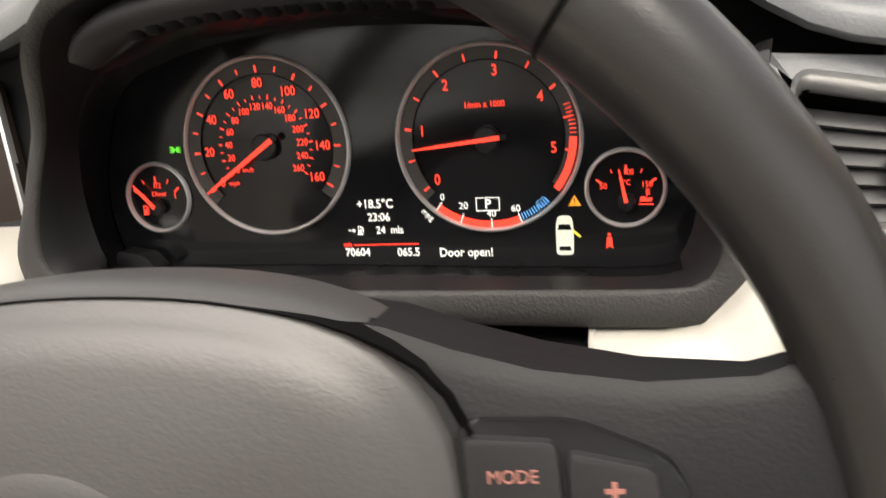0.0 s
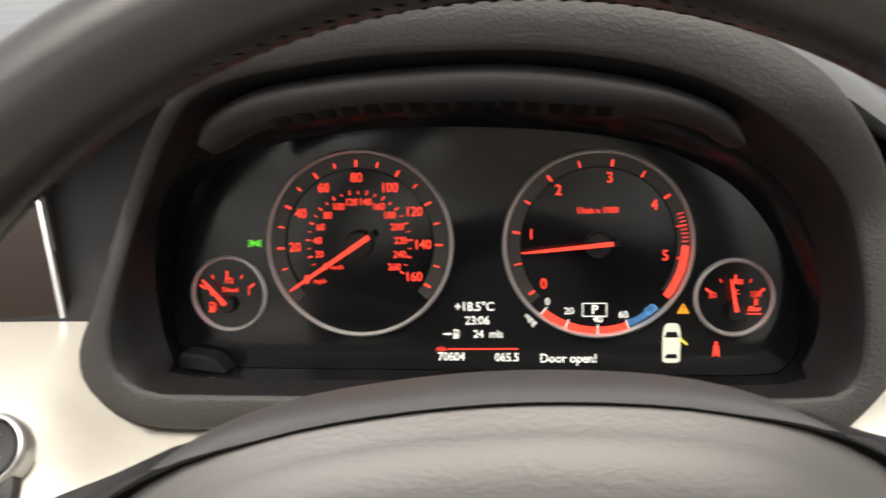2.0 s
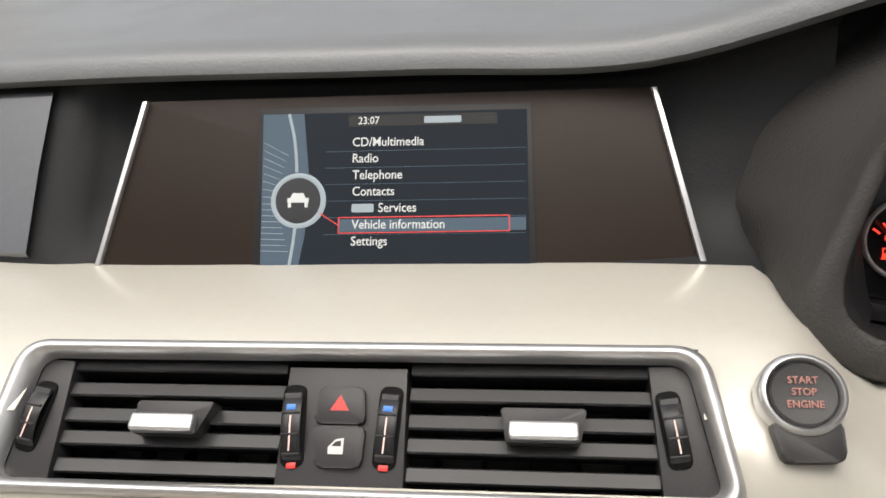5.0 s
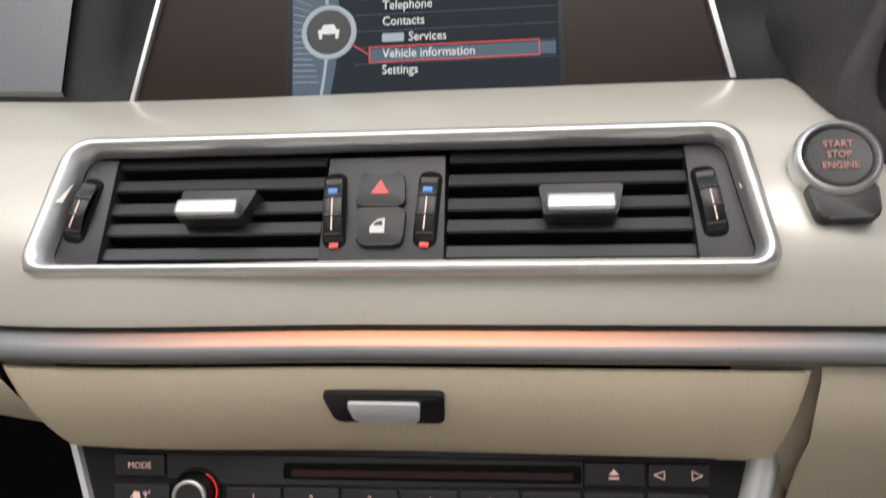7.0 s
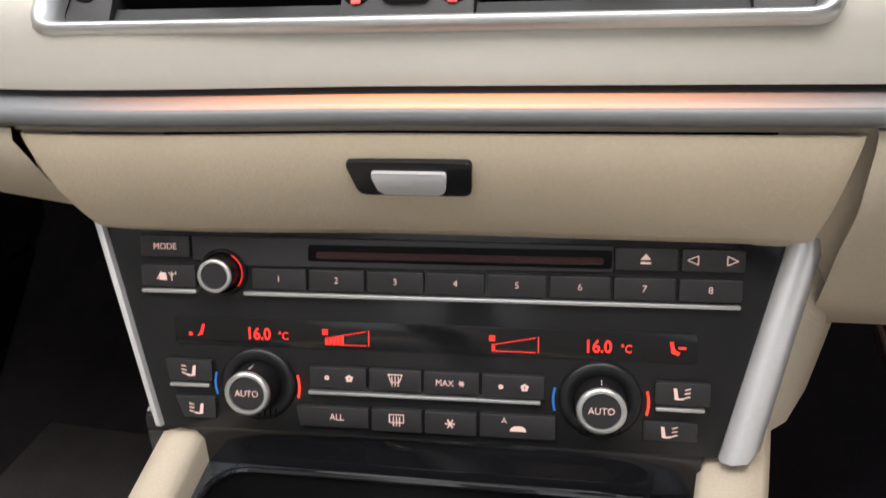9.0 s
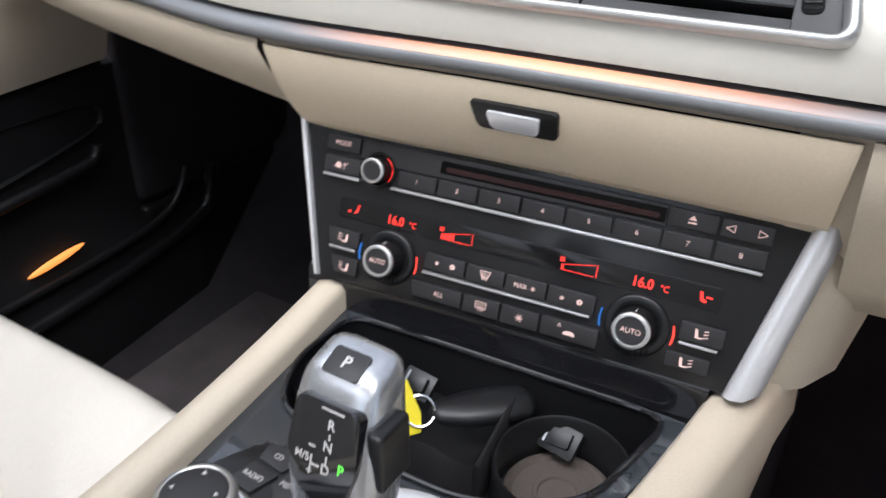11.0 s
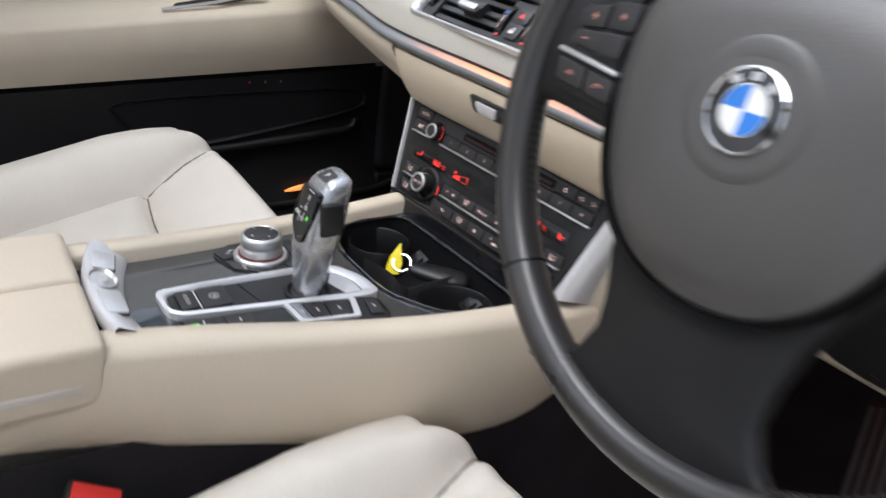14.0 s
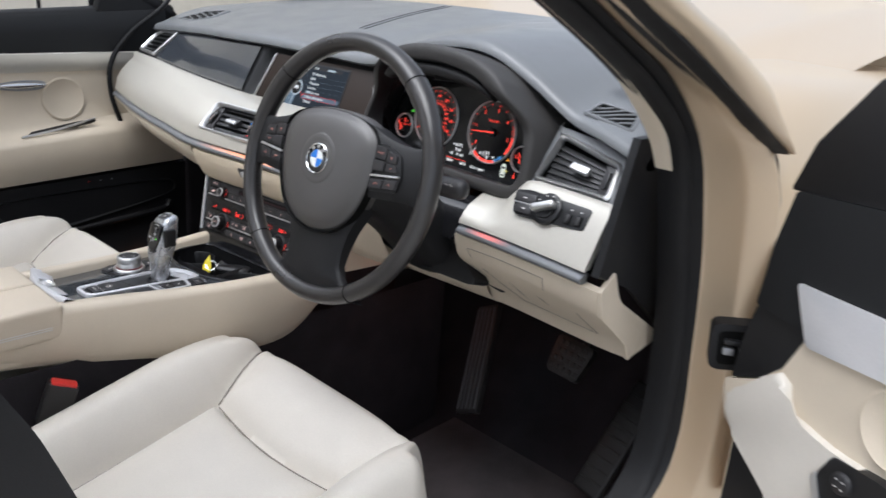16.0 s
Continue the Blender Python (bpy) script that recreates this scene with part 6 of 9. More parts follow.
# shifter surround
surr = thing("shifter_surround", "chrome-edged black shifter surround with brake and chassis buttons", "trim", CONSOLE)
OUTL = [(-0.4905, 0.008), (-0.4930, 0.06), (-0.4925, 0.154), (-0.483, 0.188), (-0.452, 0.204), (-0.421, 0.206), (-0.4180, 0.190), (-0.4400, 0.02), (-0.4520, 0.010)]
o1, o2 = rounded(OUTL, 0.012, 5), rounded([(-0.4830, 0.017), (-0.4850, 0.06), (-0.4846, 0.150), (-0.476, 0.178), (-0.452, 0.191), (-0.4300, 0.192), (-0.4285, 0.185), (-0.4460, 0.024), (-0.4540, 0.0155)], 0.010, 5)
bm = bm_new()
loft(bm, [[(x, y, 0.811) for x, y in o1], [(x, y, 0.8195) for x, y in o1], [((a[0] + b[0]) / 2, (a[1] + b[1]) / 2, 0.8212) for a, b in zip(o1, o2)], [(x, y, 0.8180) for x, y in o2], [(x, y, 0.812) for x, y in o2]], True)
part("chrome_frame", bm, DOOR_SILVER, surr, "bright satin frame", angle=60)
bm = bm_new()
prism(bm, o2, 0.806, 0.8165, 0.0)
part("inner_plate", bm, SATIN_BLACK, surr)
bm = bm_new()
prism(bm, rounded([(-0.476, 0.178), (-0.452, 0.190), (-0.4305, 0.191), (-0.432, 0.175), (-0.455, 0.166)], 0.003), 0.815, 0.8176, 0.0006)
part("silver_insert", bm, DOOR_SILVER, surr, "satin silver insert")
for y0, y1, xa, xb, txt in ((0.024, 0.040, -0.4810, -0.4500, "AUTO H"), (0.043, 0.070, -0.4815, -0.4470, "P")):
    bm = bm_new()
    prism(bm, rounded(rect(xa, y0, xb, y1), 0.002), 0.814, 0.8195, 0.0010)
    b = part("button", bm, BUTTON, surr)
    bm = bm_new()
    cxm, cym = (xa + xb) / 2, (y0 + y1) / 2
    if txt == "P":
        lathe(bm, [(0.0048, 0.8195), (0.0048, 0.8198), (0.0040, 0.8198), (0.0040, 0.8195)], 24, pose(cxm, cym, 0), cap=False)
        writing("button_text", "P", 0.0070, cxm, cym, 0.8197, PRINT_GREY, b, turn=-90)
    else:
        writing("button_text", txt, 0.0052, cxm, cym, 0.8197, PRINT_GREY, b, turn=0, squeeze=0.9)
        bar(bm, xb + 0.001, y1 + 0.0015, xa - 0.001, y1 + 0.0015, 0.0012, 0.8180)
    part("sign", bm, PRINT_GREY, b)
bm = bm_new()
bar(bm, -0.4845, 0.084, -0.4365, 0.096, 0.0008, 0.8166)
part("plate_joint", bm, DEEP, surr)
# chassis button block on the right
blk = thing("chassis_button_block", "black button block with a chrome frame beside the shifter", "buttons", CONSOLE @ pose(0.002, 0, 0.002))
bm = bm_new()
prism(bm, rounded([(-0.4350, 0.008), (-0.4060, 0.018), (-0.3810, 0.160), (-0.3765, 0.196), (-0.4130, 0.199), (-0.4200, 0.180)], 0.006), 0.808, 0.8170, 0.0012)
part("block_plate", bm, SATIN_BLACK, blk)
f1, f2 = rounded([(-0.4320, 0.108), (-0.3930, 0.112), (-0.3850, 0.168), (-0.4190, 0.176)], 0.004, 4), rounded([(-0.4275, 0.113), (-0.3965, 0.117), (-0.3898, 0.163), (-0.4165, 0.170)], 0.003, 4)
bm = bm_new()
loft(bm, [[(x, y, 0.815) for x, y in f1], [(x, y, 0.8196) for x, y in f1], [(x, y, 0.8196) for x, y in f2], [(x, y, 0.815) for x, y in f2]], True)
part("chrome_frame", bm, DOOR_SILVER, blk, "bright satin frame")
for pts, mat in (([(-0.4262, 0.1145), (-0.3968, 0.1180), (-0.3955, 0.1260), (-0.4245, 0.1240)], SILVER_DARK), ([(-0.4243, 0.1250), (-0.3953, 0.1270), (-0.3932, 0.1420), (-0.4212, 0.1440)], BUTTON), ([(-0.4210, 0.1450), (-0.3930, 0.1430), (-0.3902, 0.1620), (-0.4168, 0.1685)], BUTTON),
                 ([(-0.4120, 0.183), (-0.3860, 0.178), (-0.3830, 0.191), (-0.4100, 0.195)], BUTTON), ([(-0.4325, 0.016), (-0.4160, 0.022), (-0.4110, 0.050), (-0.4270, 0.050)], BUTTON), ([(-0.4265, 0.053), (-0.4100, 0.053), (-0.4060, 0.076), (-0.4235, 0.078)], BUTTON)):
    bm = bm_new()
    prism(bm, rounded(pts, 0.0015, 3), 0.812, 0.8192, 0.0008)
    b = part("button", bm, mat, blk)
    cx2, cy2 = sum(p[0] for p in pts) / 4, sum(p[1] for p in pts) / 4
    bm = bm_new()
    bar(bm, cx2 - 0.003, cy2, cx2 + 0.003, cy2, 0.0014, 0.8192)
    part("sign", bm, PRINT_GREY, b)
bm = bm_new()
prism(bm, rect(-0.4210, 0.020, -0.4165, 0.030), 0.8192, 0.8196)
part("lit_mark", bm, GREEN_GLOW, blk, "small lit green mark")

# rotary controller with its ring of keys
idr = thing("rotary_controller", "chrome and black rotary controller with a ring of menu keys", "controller", CONSOLE @ pose(-0.5335, 0.1260, 0.8115))
bm = bm_new()
prism(bm, rounded([(-0.036, -0.024), (-0.022, -0.046), (0.020, -0.036), (0.036, -0.012), (0.040, 0.040), (0.016, 0.066), (-0.016, 0.068), (-0.034, 0.030)], 0.010, 5), -0.006, 0.0030, 0.0014)
part("key_plate", bm, SATIN_BLACK, idr)
for pts, txt, turn in (([(-0.034, -0.022), (-0.0215, -0.043), (-0.002, -0.0385), (-0.007, -0.026), (-0.020, -0.012)], "BACK", -42), ([(0.000, -0.038), (0.019, -0.034), (0.033, -0.014), (0.020, -0.010), (0.006, -0.024)], "OPTION", 0),
                       ([(0.038, -0.002), (0.038, 0.018), (0.024, 0.014), (0.023, 0.004)], "", 0), ([(0.038, 0.020), (0.036, 0.040), (0.020, 0.030), (0.024, 0.016)], "NAV", 0),
                       ([(0.034, 0.042), (0.016, 0.063), (0.010, 0.040), (0.020, 0.032)], "MENU", 0), ([(0.013, 0.0645), (-0.013, 0.066), (-0.010, 0.052), (0.009, 0.050)], "CD", 0), ([(0.009, 0.048), (-0.010, 0.050), (-0.014, 0.032), (0.004, 0.030)], "RADIO", 0)):
    bm = bm_new()
    prism(bm, rounded(pts, 0.0018, 3), 0.001, 0.0048, 0.0009)
    b = part("key", bm, BUTTON, idr)
    if txt:
        n = len(pts)
        writing("key_text", txt, 0.0050, sum(p[0] for p in pts) / n, sum(p[1] for p in pts) / n, 0.0050, PRINT_GREY, b, turn=turn, squeeze=0.9)
bm = bm_new()
lathe(bm, [(0.0275, 0.002), (0.0278, 0.006), (0.0262, 0.0082), (0.0235, 0.0085), (0.0222, 0.0070)], 48, cap=False)
part("base_ring", bm, SILVER, idr, "bright satin base ring", angle=60)
bm = bm_new()
lathe(bm, [(0.0224, 0.006), (0.0222, 0.0095), (0.0205, 0.0100)], 48, cap=False)
part("lit_ring", bm, material("dim_red_ring", (0.10, 0.02, 0.02), 0.3, glow=(0.5, 0.02, 0.02), power=0.08), idr, "dim red ring")
bm = bm_new()
lathe(bm, [(0.0212, 0.0085), (0.0215, 0.0150), (0.0205, 0.0160), (0.0200, 0.0175), (0.0205, 0.0190), (0.0212, 0.0250), (0.0198, 0.0282), (0.0178, 0.0290), (0.0170, 0.0284)], 56, cap=False)
part("knob_body", bm, SILVER, idr, "satin chrome knob", angle=50)
bm = bm_new()
lathe(bm, [(0.0171, 0.0270), (0.0170, 0.0286), (0.0150, 0.0296), (0.0004, 0.0300)], 44)
part("knob_top", bm, BUTTON, idr, "black rubber top")
for a in range(0, 360, 90):
    bm = bm_new()
    prism(bm, [(0.0112, -0.0014), (0.0135, 0.0), (0.0112, 0.0014)], 0.0298, 0.0301, m=pose(0, 0, 0, 0, 0, a + 20))
    part("arrow_sign", bm, PRINT_GREY, idr)

# gear selector
gear = thing("gear_selector", "silver and black electronic gear selector lever", "gear lever", CONSOLE)


def lever_ring(c, w, d, tilt, n=36, p=4.2):
    """A rounded section round c; w across, d fore and aft, tipped about x by tilt degrees."""
    out = []
    for i in range(n):
        a = 2 * math.pi * i / n
        ca, sa = math.cos(a), math.sin(a)
        x = w / 2 * math.copysign(abs(ca) ** (2 / p), ca)
        y = d / 2 * math.copysign(abs(sa) ** (2 / p), sa)
        out.append((c[0] + x, c[1] + y * math.cos(radians(tilt)), c[2] + y * math.sin(radians(tilt))))
    return out


LEVER = [((-0.4480, 0.142, 0.812), 0.027, 0.028, 0), ((-0.4490, 0.1425, 0.822), 0.0265, 0.028, 0), ((-0.4500, 0.1440, 0.838), 0.0310, 0.030, 0), ((-0.4520, 0.1465, 0.852), 0.0390, 0.033, 5), ((-0.4540, 0.1490, 0.864), 0.0450, 0.036, 8),
         ((-0.4552, 0.1530, 0.882), 0.0480, 0.039, 10), ((-0.4560, 0.1570, 0.899), 0.0465, 0.038, 12), ((-0.4568, 0.1610, 0.913), 0.0440, 0.035, 14), ((-0.4572, 0.1640, 0.9215), 0.0410, 0.031, 14), ((-0.4574, 0.1655, 0.9255), 0.0350, 0.023, 12), ((-0.4575, 0.1660, 0.9272), 0.024, 0.014, 12)]
for a, b, name, mat, label in ((0, 4, "lever_stem", LEVER_SILVER, "polished grey stem"), (4, 7, "lever_grip", LEVER_SILVER, "satin silver grip"), (7, 10, "lever_cap", LEVER_SILVER, "satin silver cap")):
    bm = bm_new()
    loft(bm, [lever_ring(*LEVER[i], p=2.3 + 0.45 * min(i, 4)) for i in range(a, b + 1)], True, (a == 0, b == 10))
    part(name, bm, mat, gear, label, angle=60)
# silver side cheeks and the gloss shift display that face the driver
DSP = panel((-0.4556, 0.1385, 0.8970), (1, 0, 0), (0, 0.30, 0.954))
bm = bm_new()
prism(bm, rounded([(-0.0185, -0.0050), (-0.0140, -0.0180), (0.0030, -0.0290), (0.0130, -0.0285), (0.0190, -0.0040), (0.0175, 0.0210), (-0.0158, 0.0210)], 0.005, 5), -0.006, 0.0012, 0.0008, m=DSP)
part("shift_display", bm, GLOSS_BLACK, gear, "gloss black shift display")
for body, x, y, size, mat in (("R", 0.004, 0.0120, 0.0064, PRINT_GREY), ("N", 0.0035, 0.0020, 0.0064, PRINT_GREY), ("D", 0.0035, -0.0085, 0.0064, PRINT_GREY), ("M/S", -0.0095, -0.0060, 0.0052, PRINT_GREY), ("P", 0.0115, -0.0055, 0.0064, GREEN_GLOW), ("+", -0.0050, -0.0120, 0.0054, PRINT_GREY)):
    writing("shift_letter", body, size, x, y, 0.0014, mat, gear, bold=0.015, m=DSP)
bm = bm_new()
for x0, y0, x1, y1 in ((0.0038, 0.0080, 0.0038, 0.0055), (0.0035, -0.0022, 0.0035, -0.0058), (-0.0045, -0.0080, 0.0002, -0.0080), (-0.0045, -0.0040, -0.0045, -0.0110), (-0.0065, 0.0000, -0.0030, 0.0000), (-0.002, 0.0185, 0.010, 0.0185)):
    bar(bm, x0, y0, x1, y1, 0.0009, 0.0013)
part("shift_pattern", bm, PRINT_GREY, gear, m=DSP)
TOPP = panel((-0.4574, 0.1605, 0.9250), (1, 0, 0), (0, 0.93, 0.37))
bm = bm_new()
prism(bm, rounded(rect(-0.0095, -0.0068, 0.0095, 0.0068), 0.0015), -0.003, 0.0014, 0.0005, m=TOPP)
part("park_button", bm, BUTTON, gear, "black park button")
writing("shift_letter", "P", 0.0080, 0, 0, 0.0016, PRINT_GREY, gear, bold=0.02, m=TOPP)
bm = bm_new()
rbox(bm, -0.4325, 0.155, 0.894, 0.008, 0.022, 0.030, 0.0025, 3)
part("unlock_button", bm, SATIN_BLACK, gear, "ribbed black side button")
bm = bm_new()
lathe(bm, [(0.022, 0.8155), (0.0225, 0.8180), (0.0200, 0.8195), (0.0165, 0.8170), (0.0140, 0.813)], 36, pose(-0.448, 0.142, 0), cap=False)
part("boot_ring", bm, RUBBER, gear, "black rubber boot ring", angle=60)

# car key with yellow tag in the tray
fob = thing("car_key", "black car key fob with a steel ring lying in the tray", "key", CONSOLE @ pose(-0.4935, 0.281, 0.788, 4, 2, 46))
bm = bm_new()
loft(bm, [[(x, w * math.cos(a), 0.008 + h * math.sin(a)) for a in np.linspace(0, 2 * math.pi, 14, endpoint=False)] for x, w, h in ((-0.002, 0.004, 0.003), (0.004, 0.010, 0.0055), (0.02, 0.0145, 0.0075), (0.045, 0.016, 0.008), (0.062, 0.014, 0.007), (0.068, 0.008, 0.004))], True, (True, True))
part("fob_body", bm, SATIN_BLACK, fob, angle=70)
bm = bm_new()
tube(bm, [(-0.009 + 0.0098 * math.cos(a), 0.0098 * math.sin(a) * 0.8, 0.012 + 0.0098 * math.sin(a) * 0.6) for a in np.linspace(0, 2 * math.pi, 28, endpoint=False)], 0.0009, 6, True)
part("key_ring", bm, CHROME, fob, "steel split ring")
tag = thing("key_tag", "bright yellow plastic key tag on the key ring", "key tag", CONSOLE @ panel((-0.5055, 0.2680, 0.8000), (0.62, 0.70, 0.35), (-0.25, 0.45, 0.85)))
bm = bm_new()
prism(bm, rounded([(-0.013, -0.012), (0.004, -0.015), (0.009, -0.004), (0.010, 0.019), (-0.004, 0.006)], 0.001, 2), -0.0008, 0.0008, 0.0002)
part("tag_plate", bm, YELLOW, tag)

# ---- steering wheel ----
RIM_PLANE = panel((-0.0655, 0.2132, 1.098), (1, 0.052, 0), (0, math.sin(radians(15)), math.cos(radians(15))))
wheel = thing("steering_wheel", "black leather three-spoke multifunction steering wheel", "steering wheel", RIM_PLANE @ pose(-0.006, 0.0085, 0.002, 0, 0, 1.5) @ Matrix.Diagonal((1.04, 1.04, 1.04, 1)))
RM, RT = 0.1680, 0.0122
RX, RY = 0.0058, -0.0093  # the rim's middle, seen from the hub's
bm = bm_new()
rings = []
for i in range(120):
    a = 2 * math.pi * i / 120
    ca, sa = math.cos(a), math.sin(a)
    grip = 1 + 0.14 * math.exp(-((math.degrees(a) - 45) / 20) ** 2) + 0.14 * math.exp(-((math.degrees(a) - 138) / 20) ** 2)
    row = []
    for j in range(20):
        b = 2 * math.pi * j / 20
        r = RM + RT * grip * math.cos(b)
        row.append((RX + r * ca, RY + r * sa, RT * 1.12 * grip * math.sin(b)))
    rings.append(row)
rows = [[bm.verts.new(p) for p in r] for r in rings]
for i in range(120):
    a, b = rows[i], rows[(i + 1) % 120]
    for j in range(20):
        bm.faces.new((a[j], a[(j + 1) % 20], b[(j + 1) % 20], b[j]))
rim = part("rim", bm, RIM_LEATHER, wheel, "black leather rim", angle=180)
for deg, g in ((49, 1.135), (136.5, 1.14), (224, 1.0), (297, 1.0)):
    bm = bm_new()
    ca, sa = math.cos(radians(deg)), math.sin(radians(deg))
    tube(bm, [(RX + (RM + (RT * g + 0.0002) * math.cos(b)) * ca, RY + (RM + (RT * g + 0.0002) * math.cos(b)) * sa, (RT * 1.12 * g + 0.0002) * math.sin(b)) for b in np.linspace(0, 2 * math.pi, 28, endpoint=False)], 0.0007, 5, True)
    part("rim_seam", bm, DEEP, rim)
bm = bm_new()
for i in range(170):
    a = radians(-150 + 300 * (i / 170) + 60)
    r = RM - RT * 0.985
    for s in (-1, 1):
        ca, sa = math.cos(a), math.sin(a)
        rbox(bm, 0, 0, 0, 0.0006, 0.0020, 0.0006, 0.0, 1, m=pose(RX + r * ca, RY + r * sa, 0.0026 * s, 0, 0, math.degrees(a)) @ pose(0, 0, 0, 30 * s, 0, 0))
part("rim_stitching", bm, DEEP, rim, "black hand stitching inside the rim", smooth=False)
tagged(bpy.data.objects["rim_stitching"], kind="stuff")

HALF = [(0.0, 0.0695), (0.034, 0.0672), (0.057, 0.0618), (0.0725, 0.0535), (0.0815, 0.0440), (0.0868, 0.0330), (0.0882, 0.0170), (0.0872, 0.0000), (0.0835, -0.0220), (0.0745, -0.0480), (0.0580, -0.0715), (0.0330, -0.0880), (0.0, -0.0938)]
hub = curve(HALF + [(-x, y) for x, y in HALF[-2:0:-1]], 72, True)
bm = bm_new()
loft(bm, [[(x * k, y * k, z) for x, y in hub] for k, z in ((0.995, -0.012), (1.0, 0.000), (0.999, 0.0050), (0.991, 0.0095), (0.975, 0.0127), (0.955, 0.0142), (0.925, 0.0153), (0.900, 0.0172), (0.86, 0.0195), (0.78, 0.0225), (0.58, 0.0256), (0.3, 0.0272), (0.06, 0.0275))], True, (True, True))
part("airbag_cover", bm, LEATHER, wheel, "black grained airbag cover", angle=50)
bm = bm_new()
loft(bm, [[(x * k, y * k, z) for x, y, k in ((x, y, 1.0 + k0 - 0.060 * min(max((y - 0.045) / 0.02, 0.0), 1.0)) for x, y in hub)] for k0, z in ((0.034, 0.001), (0.030, 0.0142), (0.004, 0.0110))], True)
part("cover_gap", bm, DEEP, wheel)
bm = bm_new()
lathe(bm, [(0.0345, 0.0258), (0.0315, 0.0276), (0.0240, 0.0270), (0.0200, 0.0266)], 48, cap=False)
part("emblem_dish", bm, LEATHER, wheel, angle=80)
emb = new("emblem")
emb.parent, emb.matrix_basis = wheel, pose(0, 0.000, 0.0272) @ Matrix.Diagonal((0.86, 0.86, 1, 1))
tagged(emb, "round blue and white roundel with a black ring")
for name, prof, mat in (("emblem_edge", [(0.0232, -0.001), (0.0232, 0.0016), (0.0222, 0.0022), (0.0214, 0.0014)], CHROME), ("emblem_ring", [(0.0216, 0.0010), (0.0214, 0.0014), (0.0140, 0.0018), (0.0138, 0.0012)], GLOSS_BLACK), ("emblem_edge", [(0.0142, 0.0012), (0.0140, 0.0021), (0.0133, 0.0021), (0.0131, 0.0012)], CHROME)):
    bm = bm_new()
    lathe(bm, prof, 48, cap=False)
    part(name, bm, mat, emb, angle=50)
for q, mat in enumerate((WHITE_PAINT, BLUE_PLASTIC, WHITE_PAINT, BLUE_PLASTIC)):
    bm = bm_new()
    pts = [(0, 0)] + [(0.0134 * math.cos(radians(90 * q + a)), 0.0134 * math.sin(radians(90 * q + a))) for a in range(0, 91, 10)]
    prism(bm, pts, 0.0008, 0.0018)
    part("emblem_quarter", bm, mat, emb)
for a in (128, 90, 52):
    bm = bm_new()
    rbox(bm, 0, 0.0178, 0.0019, 0.0052, 0.0044, 0.0004, 0.0001, 1, m=pose(0, 0, 0, 0, 0, a - 90))
    part("emblem_bar", bm, SILVER, emb)
writing("cover_text", "AIRBAG", 0.0062, 0.000, -0.0560, 0.0246, LEATHER, wheel, squeeze=0.9)
